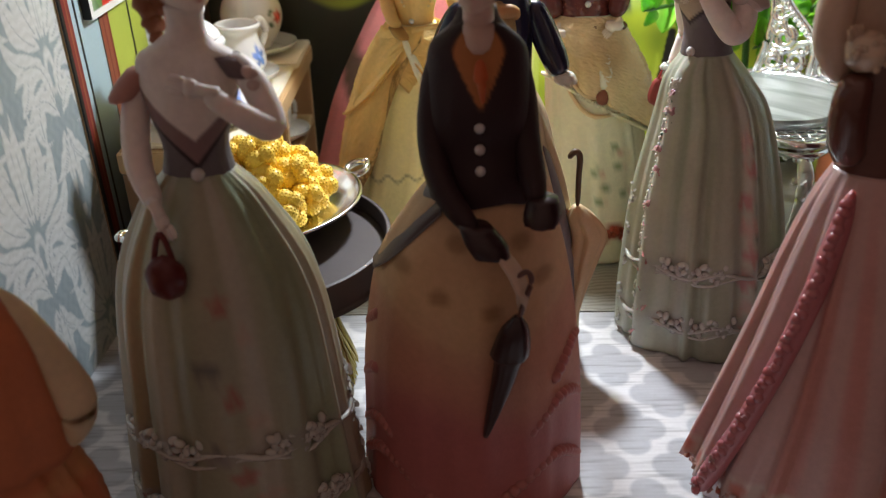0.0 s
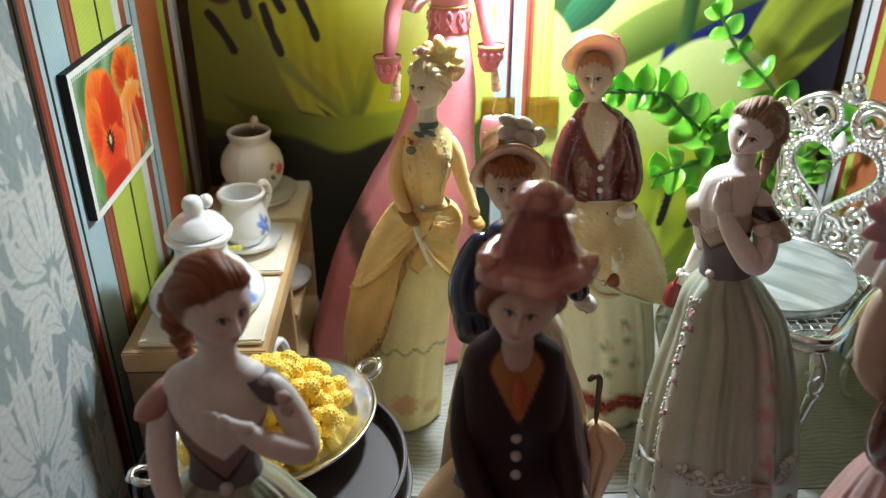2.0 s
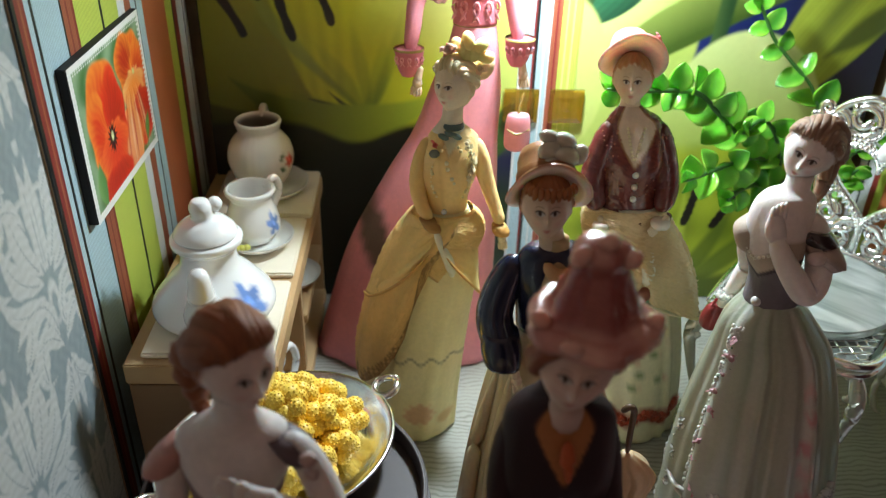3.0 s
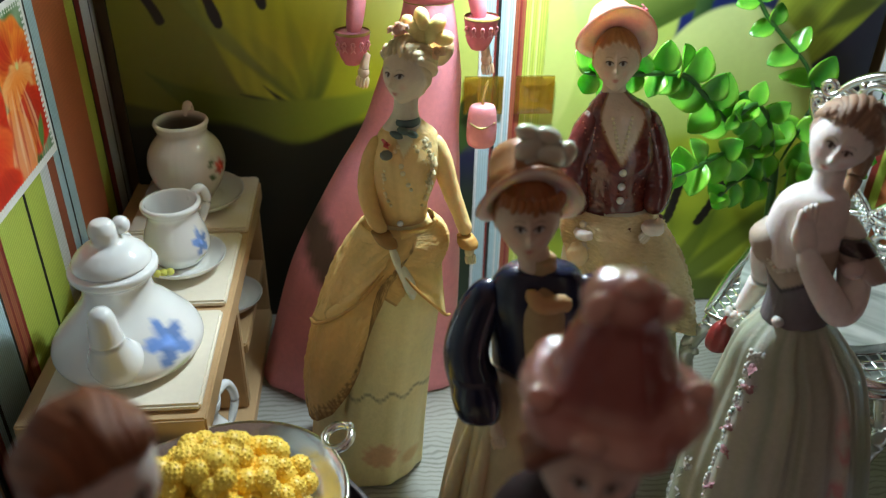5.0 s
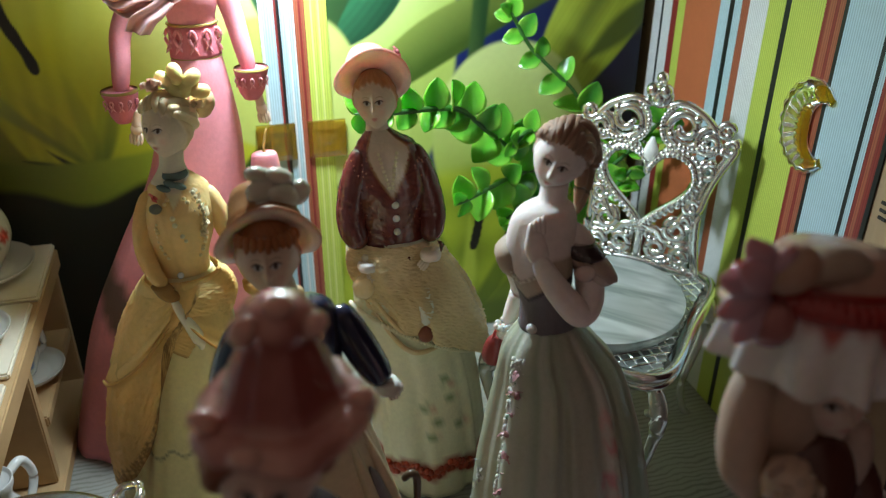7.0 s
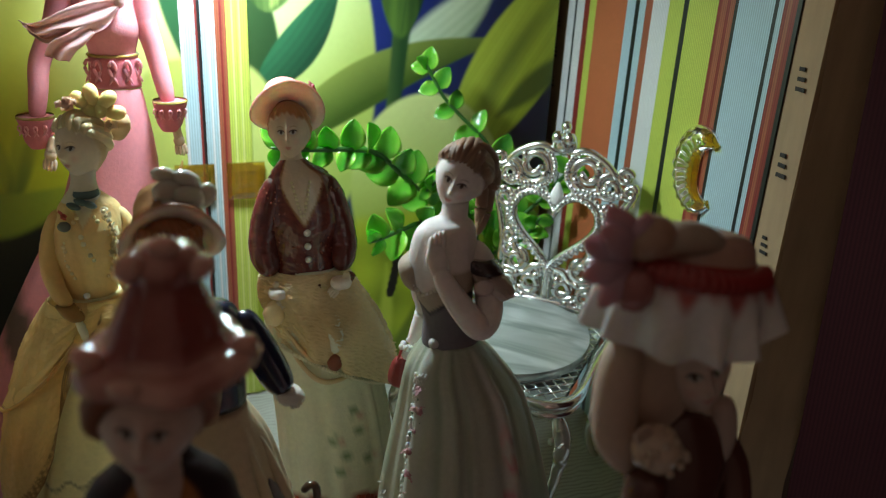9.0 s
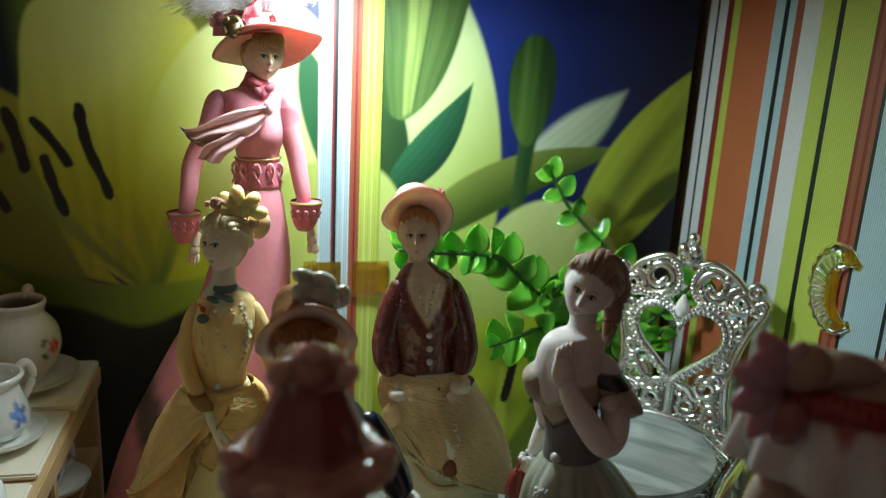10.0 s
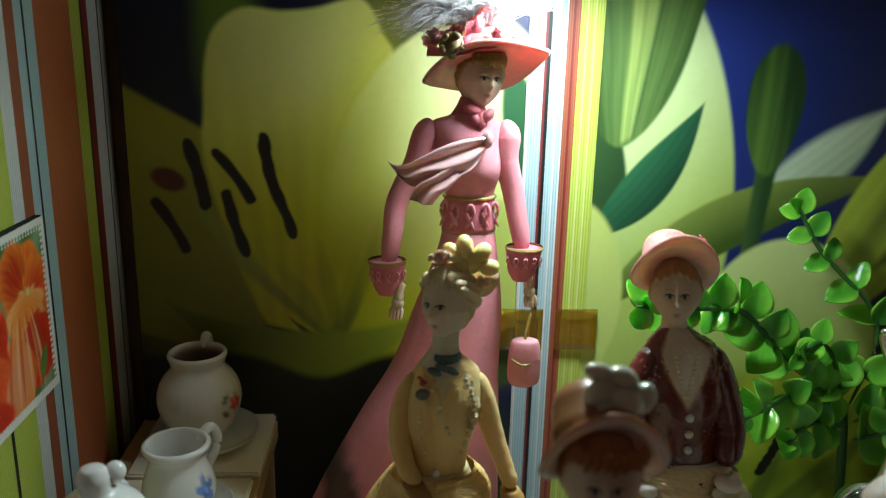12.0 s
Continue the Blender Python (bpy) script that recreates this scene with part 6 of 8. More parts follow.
def ball_gown(F, torso, sec, floral, front, shawl, printed=False, deep=11.5, top=109.0):
    """The shared mould of the two pale green gowns."""
    G, MAU2, ROSE = (0.48, 0.52, 0.40), (0.16, 0.14, 0.15), (0.50, 0.23, 0.25)

    if printed:
        G = (0.38, 0.33, 0.21)

    def paint(c, th, t, x, z):
        c = lay(c, 0.8 * soft(np.cos(th * 5 + 0.4 * np.sin(t * 4)) - 0.1, 0.5), (0.28, 0.36, 0.24))
        c = lay(c, 0.7 * soft(np.cos(th * 3 + 1.2) - 0.2 + 0.3 * np.sin(t * 7), 0.5), (0.36, 0.37, 0.28))
        if printed:
            for k in range(9):
                a, h = (floral - 8 + 13 * math.sin(k * 2.1)), 66 - 7 * k
                dd = ((np.degrees(th) - a + 180) % 360 - 180) * 0.40
                c = lay(c, 0.75 * soft(np.hypot(dd, z - h) - 2.2 - 0.7 * np.sin(5 * np.arctan2(z - h, dd)), 1.0), ((0.42, 0.13, 0.11), (0.50, 0.22, 0.14), (0.12, 0.13, 0.14))[k % 3])
        c = lay(c, 0.6 * soft(0.75 - np.cos(th * 7 + 2), 0.3), (0.54, 0.53, 0.46))
        for k in range(2):
            b = z - 13 - 18 * k
            c = lay(c, 0.5 * soft(np.abs(b - 1.2 * np.sin(th * 5)) - 1.5, 0.7), (0.33, 0.30, 0.30))
        if not printed:
            c = lay(c, 0.75 * soft(np.abs((np.degrees(th) - floral + 180) % 360 - 180) - 8, 3), (0.52, 0.52, 0.46))
            for k in range(8):
                dd, h = ((np.degrees(th) - 292 - 3 * math.sin(k * 2) + 180) % 360 - 180) * 0.40, 70 - 8.5 * k
                petals = np.hypot(dd, z - h) - 2.4 - 0.8 * np.sin(5 * np.arctan2(z - h, dd) + k)
                c = lay(c, 0.8 * soft(petals, 0.6), (0.50, 0.20, 0.19) if k % 3 else (0.56, 0.36, 0.32))
                c = lay(c, 0.6 * soft(np.hypot(dd - 2.4, z - h + 2.8) - 1.2, 0.5), (0.10, 0.14, 0.10))
        return c

    F.loft(sec, G, 0.7, 190, 60, 12, 0.075, 0.45, paint=paint)
    for k in range(0 if printed else 15):
        z = 82 - k * 5.5
        F.rose(on_skirt(sec, z, floral + 3 * math.sin(k * 1.7), 0.5), 2.1 + 0.5 * math.sin(k * 2.3), ROSE, 0.7, 7)
        F.beads([on_skirt(sec, z - 2.6, floral + 5 * math.sin(k), 0.2), on_skirt(sec, z - 1.5, floral - 6, 0.1)], 0.5, (0.13, 0.20, 0.14))
    for k in range(0 if printed else 520):
        z = 86 * F.rng.uniform() ** 0.8
        F.ball(on_skirt(sec, z, floral + F.rng.uniform(-9, 9), 0.05), 0.6, (0.72, 0.72, 0.66), 0.6, 6, 5)
    for zz, spans in ((13, ((16, 70), (-72, -40), (104, 140))), (31, ((14, 62), (-60, -34), (96, 128)))):
        for b0, b1 in spans:
            a0, a1 = (floral + b0, floral + b1) if not printed else (floral - 90 + b0 * 1.0, floral - 90 + b1)
            for k in range(26):
                F.ball(on_skirt(sec, zz + 1.2 * math.sin(k * 0.8) + (1.2 if k % 2 else -1.2), a0 + (a1 - a0) * k / 25, 0.1), (1.5, 1.1, 1.0), np.array((0.54, 0.54, 0.50)) * F.rng.uniform(0.8, 1.2), 0.95, 8, 6, (0, 40 * k, 20 * k), 0.15)
            for k in range(5):
                F.rose(on_skirt(sec, zz + 0.6 * math.sin(k * 2), a0 + (a1 - a0) * (k + 0.5) / 5, 0.5), 1.3, ((0.50, 0.30, 0.29), (0.46, 0.46, 0.50), (0.55, 0.42, 0.38))[k % 3], 0.9, 5)
    for k in range(30):
        F.rose(on_skirt(sec, 2 + k * 1.7, 180 + 3 * math.sin(k), 0.6), 1.5, (0.55, 0.54, 0.50), 0.85, 4)
        F.rose(on_skirt(sec, 2 + k * 1.3, 2 + 3 * math.sin(k), 0.6), 1.5, (0.55, 0.54, 0.50), 0.85, 4)
    for zz in (12, 30):
        for dz, r in ((0, 0.75), (-1.6, 0.6)):
            F.tube([on_skirt(sec, zz + dz + 1.1 * math.sin(radians(a) * 7 + dz), a, 0.5) for a in range(150, 400, 5)], [r] * 50, (0.56, 0.55, 0.50), 0.95, 8, 220, 0.8, emb=0.16)
    w = sec[0]

    def neckline(c, th, t, x, z):
        off = np.abs((np.degrees(th) - front + 180) % 360 - 180)
        edge = z - (top - deep * np.clip(1 - off / (95.0 if printed else 62.0), 0, 1) - 3 * np.clip((off - 100) / 60, 0, 1))
        c = lay(c, soft(edge, 0.4), shawl)
        c = lay(c, soft(edge + 5.5, 0.5), MAU2)
        return lay(c, soft(np.abs(edge + 5.4) - 0.6, 0.3), (0.03, 0.022, 0.028))

    F.loft(torso + [(w[0], w[1], w[2] - 1, 7.2, 6.2)], SKIN, 0.3, 110, 80, 16, 0.006, paint=neckline)
    F.ball((w[0] + 6.6 * math.cos(radians(front)), w[1] + 6.6 * math.sin(radians(front)), w[2] + 0.8), 1.4, (0.62, 0.60, 0.58), 0.85, 12, 8)


def green_lady():
    F = Figure(61)
    sec = [(73.4, 221, 92, 6.8, 6.2), (74.6, 221.4, 85, 11.6, 9.5), (77.5, 222, 74, 15.8, 13), (79.6, 222, 48, 21.4, 17.5), (82, 222, 18, 24.5, 20.5), (83, 222, 1, 25, 21)]
    torso = [(73.6, 223.8, 125.5, 3.0, 2.9), (72.9, 223.0, 122, 3.3, 3.2), (71.4, 222.2, 120.6, 6.0, 4.4), (70.6, 221.6, 118.0, 7.4, 5.2), (70.0, 220.8, 112.6, 7.8, 6.2), (70.2, 220.0, 106, 6.9, 6.8), (72, 220.8, 98.5, 5.9, 5.8)]
    ball_gown(F, torso, sec, 211, 212, (0.46, 0.38, 0.29), False, 5.5, 111.5)
    for k in range(16):
        a = radians(150 + 8 * k)
        F.ball((70.2 + 7.5 * math.cos(a), 220.2 + 6.9 * math.sin(a), 110.5 - 4.5 * max(0, 1 - abs(150 + 8 * k - 212) / 62)), 0.45, (0.72, 0.66, 0.56), 0.6, 7, 5)
    F.tube([(76.8, 221.2, 116.4), (79.4, 218.0, 110), (79.4, 213.8, 102), (76.6, 211.8, 99.0), (72.4, 211.6, 103.4), (68.6, 212.8, 109.0), (66.6, 214.4, 113.4)], [3.0, 3.2, 3.2, 3.2, 3.0, 2.5, 2.1], SKIN, 0.35, 24, 60)
    F.tube([(67.4, 213.8, 112), (66.4, 215.0, 115.2), (66.6, 216.2, 118.4)], [2.2, 2.5, 1.6], SKIN, 0.3, 18, 18, 0.5, (0, -1, 0.3))
    for k in range(4):
        F.tube([(65.2 + 0.95 * k, 215.4 + 0.1 * k, 116.2 + 0.2 * k), (65.4 + 1.0 * k, 216.2 + 0.2 * k, 118.6 + 0.3 * k), (65.8 + 1.0 * k, 217.0 + 0.2 * k, 120.4 + 0.3 * k - 0.3 * abs(k - 1.5))], [0.75, 0.65, 0.4], SKIN, 0.3, 8, 10)
    F.loft([(77.8, 219.2, 113.4, 3.0, 3.0), (78.8, 217.8, 110.8, 3.8, 3.6), (80.6, 216, 108, 4.3, 4.0), (82.6, 214.4, 105.8, 3.2, 2.8), (83.4, 213.6, 105, 1.6, 1.4)], (0.46, 0.36, 0.31), 0.5, 36, 20, 7, 0.12)
    F.loft([(77.8, 218.8, 113.2, 3.7, 3.6), (78.6, 217.9, 111.6, 4.3, 4.1), (79.4, 217.2, 110.4, 4.2, 4.0)], (0.045, 0.03, 0.03), 0.85, 32, 8)
    F.beads([(75.4 + 0.5 * k, 215.2 - 0.2 * k, 112.6 - 0.35 * k) for k in range(9)], 0.45, (0.10, 0.07, 0.07), 0.8, 0.1)
    F.ball((77.6, 213.4, 107.8), (2.6, 1.7, 1.9), (0.70, 0.58, 0.54), 0.9, 14, 10)
    F.ball((81.4, 213.2, 106.2), (3.0, 1.6, 1.7), (0.62, 0.50, 0.45), 0.7, 14, 10, (0, 30, 0), 0.06)
    F.tube([(66.8, 225.4, 111.5), (67.6, 230, 105), (69.4, 232.4, 99), (70.6, 232.4, 94.6), (69.2, 233.0, 88.6), (67.4, 233.2, 84.0)], [2.2, 2.5, 2.6, 2.6, 2.2, 1.7], SKIN, 0.25, 18, 36)
    F.beads([(67.0 + 2.0 * math.cos(a), 232.8 + 2.0 * math.sin(a), 84.6 + 0.5 * math.cos(a)) for a in np.linspace(0, 6, 9)], 0.8, (0.74, 0.72, 0.68), 0.9)
    F.loft([(65.6, 222.8, 114, 2.6, 3.2), (63.4, 222.6, 110.8, 3.2, 4.0), (64.2, 222, 106.6, 2.8, 3.6), (65.4, 222, 104.6, 1.6, 2.2)], (0.44, 0.35, 0.27), 0.4, 28, 14, 6, 0.06)
    F.ball((66.6, 233.2, 82.0), (1.7, 1.5, 2.2), SKIN, 0.3, 12, 8)
    F.loft([(65.4, 234.0, 80.4, 1.4, 1.2), (65.3, 234.2, 79.0, 2.4, 2.0), (65.2, 234.4, 75.6, 3.1, 2.5), (65.2, 234.4, 73.0, 2.8, 2.3), (65.2, 234.4, 71.8, 1.4, 1.2)], (0.24, 0.03, 0.028), 0.6, 28, 16, 7, 0.10)
    F.tube([(64.0, 233.6, 79.4), (65.2, 233.2, 83.0), (66.4, 233.6, 79.4)], [0.4] * 3, (0.30, 0.03, 0.03), 0.6, 6, 12)
    HAIR = (0.34, 0.20, 0.13)
    F.head((75.0, 225.2, 130.6), 7.1, -34, 4, 20, (0.84, 0.76, 0.72), HAIR, 0.25, strands=15, bun=(0.35, 0.9, -0.1))
    F.ball((80.6, 228.0, 132.2), (4.6, 4.2, 5.0), HAIR, 0.3, 20, 16, None, 0.07)
    for k in range(5):
        F.tube([(76.0 + 1.0 * k, 222.6 + 0.9 * k, 138.2 - 0.3 * k), (79.0 + 1.2 * k, 223.4 + 1.0 * k, 137.4 - 1.5 * k), (82.6 + 0.5 * k, 225.6 + 0.6 * k, 133.6 - 1.6 * k), (83.0, 227.4, 128.8 - 0.4 * k)], [0.8, 1.5, 1.5, 0.9], np.array(HAIR) * (0.9 + 0.1 * (k % 3)), 0.3, 10, 20)
    F.tube([(82.8, 228.4, 128.6), (83.4, 229.4, 123.4), (82.8, 229.4, 118.4), (81.0, 228.4, 114.4)], [2.2, 2.0, 1.6, 0.8], np.array(HAIR) * 0.92, 0.3, 14, 22)
    F.tube([(81.2, 226.8, 128.0), (81.4, 227.4, 122.6), (80.4, 226.6, 118.0)], [1.4, 1.5, 0.7], np.array(HAIR) * 1.1, 0.3, 10, 16)
    return F.done("figurine", "porcelain lady in pale green gown with red purse, hand on chest")


def left_lady():
    F = Figure(71)
    sec = [(-48.6, 150.4, 90, 6.8, 6.2), (-48.6, 150.6, 82, 13.2, 10), (-48.2, 151, 64, 21, 16.5), (-48.2, 151, 32, 25, 19.5), (-48.2, 151, 12, 27, 20.5), (-48, 151, 1, 27.8, 21)]
    torso = [(-46.4, 150, 121.5, 3.4, 3.3), (-46.8, 150.6, 117, 3.6, 3.4), (-47.6, 151, 114.6, 5.6, 4.0), (-47.8, 151.4, 112, 9.2, 5.2), (-47.8, 151, 107.5, 9.6, 6.2), (-48, 150.4, 101.5, 8.0, 6.8), (-48.4, 150.6, 95, 6.4, 6.0)]
    ball_gown(F, torso, sec, 288, 284, (0.27, 0.17, 0.17), True)
    F.tube([(-39.6, 150.2, 112), (-35, 148, 107.6), (-31.8, 144, 100.6), (-37, 140.6, 104.4), (-42.4, 140.8, 108.2)], [2.5, 2.8, 2.8, 2.3, 1.9], SKIN, 0.5, 18, 36)
    F.hand((-43.4, 140.8, 108.6), (-0.95, 0.1, 0.2), SKIN, 1.1)
    F.loft([(-39.8, 150, 112.4, 2.6, 3.0), (-38.0, 149.4, 110.8, 3.2, 3.4), (-36.6, 148.8, 109, 3.2, 3.2)], (0.14, 0.10, 0.11), 0.5, 24, 8, 6, 0.04)
    for q, r in (((-35.2, 146.8, 109.8), (1.7, 1.5, 1.3)), ((-34.4, 146, 107.6), (1.6, 1.4, 1.3))):
        F.ball(q, r, (0.62, 0.44, 0.40), 0.55, 14, 10, (20, 30, 0), 0.10)
    F.tube([(-56.2, 151.4, 109.6), (-59.0, 150, 100.5), (-58.6, 145.6, 92), (-54.4, 139.4, 85.5)], [2.5, 2.8, 2.6, 1.9], SKIN, 0.25, 16, 30)
    F.loft([(-56.8, 151.2, 109.6, 2.6, 3.2), (-58.8, 150.8, 107, 3.1, 3.7), (-60.6, 150.4, 104.6, 2.9, 3.4), (-61.8, 150.2, 103.6, 1.4, 1.8)], (0.50, 0.25, 0.21), 0.4, 26, 12, 7, 0.09)
    F.hand((-54.0, 138.8, 84.6), (0.3, -0.2, -0.9), SKIN, 1.0)
    F.ball((-53.4, 134.4, 73.4), (3.9, 2.5, 4.8), (0.11, 0.012, 0.012), 0.65, 18, 12, None, 0.07)
    F.tube([(-55.6, 134.6, 76), (-53.4, 135.4, 82.6), (-51.2, 134.6, 76)], [0.6, 0.6, 0.6], (0.11, 0.012, 0.012), 0.6, 8, 14)
    F.head((-45.6, 149.6, 128.0), 7.4, 40, 4, -2, (0.86, 0.72, 0.66), (0.31, 0.105, 0.042), 0.25, strands=19, bun=(-0.3, 0.9, -0.45))
    AUB = np.array((0.31, 0.105, 0.042))
    for k in range(7):
        F.tube([(-46 - 0.6 * k, 146 + 1.2 * k, 136.4 - 0.4 * k), (-50 - 0.5 * k, 149 + 1.0 * k, 133.6 - 0.9 * k), (-53.4, 152.4 + 0.5 * k, 128.6 - 0.8 * k), (-54.2, 154.4, 123.4 - 0.5 * k)], [0.7, 1.5, 1.7, 1.2], AUB * (0.85 + 0.15 * (k % 3)), 0.3, 10, 22)
    for q, r in (((-53.6, 155.0, 124.6), (3.6, 3.4, 3.4)), ((-54.4, 155.2, 120.6), (2.9, 2.8, 2.6)), ((-51.6, 155.0, 121.4), (2.8, 2.6, 2.8)), ((-54.0, 155.0, 117.2), (2.2, 2.0, 2.2)), ((-53.6, 154.6, 114.4), (1.5, 1.4, 1.8))):
        F.ball(q, r, AUB * 0.92, 0.3, 18, 12, (20, 30, 0), 0.14)
    return F.done("figurine", "auburn-haired porcelain lady in green gown with mauve bodice and purse")


def right_lady():
    F = Figure(81)
    W, PK, OR, BR = (0.62, 0.40, 0.38), (0.52, 0.17, 0.19), (0.58, 0.19, 0.15), (0.13, 0.05, 0.038)
    sec = [(86.6, 150, 88, 7.6, 6.6), (87.4, 149.6, 80, 11.6, 10.5), (88.6, 149, 68, 16.2, 14.5), (90, 148.5, 50, 21.5, 18), (91, 148, 30, 27.5, 21.5), (91, 148, 12, 32, 24)]

    def paint(c, th, t, x, z):
        c = lay(c, 0.6 * soft(-np.cos(th * 17 + 0.6 * np.sin(t * 5)) + 0.1, 0.8) * np.clip(t * 2, 0, 1), OR)
        off = np.abs((np.degrees(th) - 205 + 180) % 360 - 180)
        c = lay(c, 0.8 * soft(off - 26 + 12 * t, 8), (0.60, 0.44, 0.43))
        c = lay(c, 0.8 * soft(np.abs(z - 16) - 2.6, 0.5), (0.66, 0.56, 0.50))
        return lay(c, 0.8 * soft(np.hypot(((np.degrees(th) % 14) - 7) * 0.45, z - 16) - 1.9, 0.8), (0.58, 0.15, 0.10))

    F.loft([(91, 149, 30, 25, 20), (91, 149, 14, 28, 22), (91, 149, 1, 26.5, 21)], (0.50, 0.42, 0.46), 0.7, 120, 20, 10, 0.03)
    F.loft(sec, W, 0.75, 170, 60, 15, 0.055, 0.5, paint=paint)
    for k in range(40):
        F.rose(on_skirt(sec, 13 + 0.8 * math.sin(k), 180 + 4.8 * k, 0.4), 1.7, (0.62, 0.36, 0.30) if k % 3 else (0.55, 0.14, 0.08), 0.6, 4)
    for a0, a1 in ((228, 200), (300, 320)):
        pts = [on_skirt(sec, z, a0 + (a1 - a0) * (86 - z) / 76, 1.6) for z in (86, 76, 63, 48, 32, 16, 10)]
        F.tube(pts, [1.6, 2.2, 2.3, 2.2, 2.3, 2.4, 1.4], PK, 0.9, 14, 60)
        for k in range(46):
            z = 84 - 1.6 * k
            F.ball(on_skirt(sec, z, a0 + (a1 - a0) * (86 - z) / 76 + 1.2 * math.sin(k * 2.4), 3.4), (1.5, 1.2, 1.1), PK, 0.95, 8, 6, (0, 30 * k, 0), 0.1)
        for z in (56, 36, 22, 13):
            F.rose(on_skirt(sec, z, a0 + (a1 - a0) * (86 - z) / 76, 4), 1.4, (0.60, 0.30, 0.30), 0.8, 5)
    F.loft([(86, 151.5, 114, 3.2, 3), (86, 151.6, 111, 8, 5), (86.2, 151.4, 105, 9, 6.8), (86.4, 150.6, 97, 7.8, 6.6), (86.6, 150, 87, 7.4, 6.4)], BR, 0.9, 60, 30, 6, 0.02)
    F.tube([(80.4, 147.6, 90), (77.6, 146, 96), (76.2, 144.6, 103), (76.4, 144.2, 109)], [3.0, 3.6, 3.4, 3.0], BR, 0.95, 16, 26)
    F.tube([(93, 151.6, 109), (97, 150, 101), (96, 146.4, 93), (91, 143.6, 88)], [2.8, 3.2, 3.0, 2.6], BR, 0.9, 16, 26)
    F.ball((76.8, 144.4, 112.8), (4.2, 3.6, 3.6), (0.74, 0.58, 0.44), 1.0, 22, 16, (0, 20, 0), 0.10)
    for k in range(26):
        F.ball((76.8 + 3.4 * math.cos(k * 2.4), 142.4 + 1.2 * math.sin(k * 1.3), 112.8 + 2.8 * math.sin(k * 2.4) * (k / 26)), 0.7, (0.64, 0.50, 0.38), 1.0, 7, 5)
    F.hand((75, 144, 113.6), (-0.4, -0.1, 0.8), (0.62, 0.46, 0.36), 0.9)
    HB = (0.62, 0.47, 0.37)
    F.tube([(74.6, 152, 128), (72.6, 150.6, 121), (72.6, 149, 113), (76, 148.6, 106)], [2.8, 3.4, 3.4, 2.0], HB, 0.4, 16, 26)
    F.ball((80.4, 153.6, 118.6), (7.6, 5.8, 10.6), HB, 0.35, 20, 14, (0, 0, 0), 0.03)
    F.tube([(92.2, 150.2, 116), (92.8, 149, 109), (91.4, 148, 102.6)], [2.2, 2.4, 1.0], (0.60, 0.48, 0.42), 0.5, 14, 20)
    F.loft([(88.4, 152.6, 117, 3.2, 3.1), (89, 152, 111, 3.4, 3.2), (88, 151.8, 106, 6.0, 4.6)], (0.74, 0.58, 0.48), 0.4, 28, 14)
    F.head((86.4, 152.2, 122.4), 7.5, -12, -2, -14, (0.84, 0.67, 0.57), HB, 0.4)
    F.hat((85.6, 155.0, 137.6), (-5, 9, 0), 15.0, 11.6, 10.4, 5.6, (0.62, 0.42, 0.33), (0.60, 0.45, 0.38), (0.42, 0.035, 0.03), 0.8, 3.4, 0.5, 4, 1.2)
    th = np.linspace(radians(166), radians(322), 130)
    rows = []
    for k in range(18):
        q = k / 17
        r = 12.9 + 2.5 * q ** 0.8
        fr = 1 + 0.085 * q * np.sin(th * 13 + 0.8 * np.sin(th * 4))
        right = np.clip((np.degrees(th) - 272) / 46, 0, 1)
        rows.append(np.stack([84.2 + r * 1.0 * fr * np.cos(th), 154.0 + r * 0.90 * fr * np.sin(th), 138.6 - 10.6 * q * (1 - 0.45 * right) + 0.4 * q * np.sin(th * 13 + 1) - r * np.cos(th) * 0.10], -1))
    q = np.linspace(0, 1, 18)[:, None]
    F.put(np.array(rows), lay(np.ones((18, 130, 3)) * np.array((0.90, 0.87, 0.85)), 0.9 * soft(q - 0.16 - 0.10 * np.sin(th * 11) - 0.06 * np.sin(th * 23), 0.14), (0.46, 0.05, 0.04)), 0.95, False)
    F.put(np.array([r + np.array((0.25, 0.6, -0.15)) for r in rows[::-1]]), (0.60, 0.52, 0.48), 0.8, False)
    for k in range(24):
        a = radians(170 + 6.6 * k)
        F.ball((83.6 + 12.0 * math.cos(a), 154.2 + 10.4 * math.sin(a), 138.9 - 1.8 * math.cos(a)), (2.1, 1.8, 1.9), (0.40, 0.04, 0.035), 0.85, 10, 8, None, 0.1)
    PL = (0.60, 0.36, 0.43)
    for tip in ((66.0, 149, 150.4), (62.6, 148.6, 145.6), (62.6, 148, 140.6), (65.6, 147.4, 136.0), (71.4, 147.6, 149.4), (64, 147, 148)):
        c0 = np.array((71.4, 149.4, 141.4))
        e = np.array(tip)
        F.tube([c0, c0 * 0.5 + e * 0.5 + np.array((0, -0.6, 0.5)), c0 * 0.15 + e * 0.85, e], [1.2, 2.5, 1.3, 0.12], PL, 0.92, 14, 18, 0.5, (0, -1, 0.2))
    F.ball((71.2, 147.4, 138.0), (3.0, 2.2, 3.2), (0.44, 0.17, 0.16), 0.9, 14, 10, None, 0.08)
    F.ball((72.8, 148.6, 145.2), (4.0, 3.2, 3.2), (0.55, 0.36, 0.26), 0.6, 16, 10, (0, -15, 0))
    F.tube([(75, 150.6, 142), (79, 150.6, 143.6), (84, 151, 142.8), (88.4, 151.6, 140)], [2.0, 3.0, 3.0, 1.4], (0.50, 0.42, 0.33), 0.7, 16, 24, 0.8)
    return F.done("figurine", "porcelain lady in pink striped gown with frilled flowered hat")


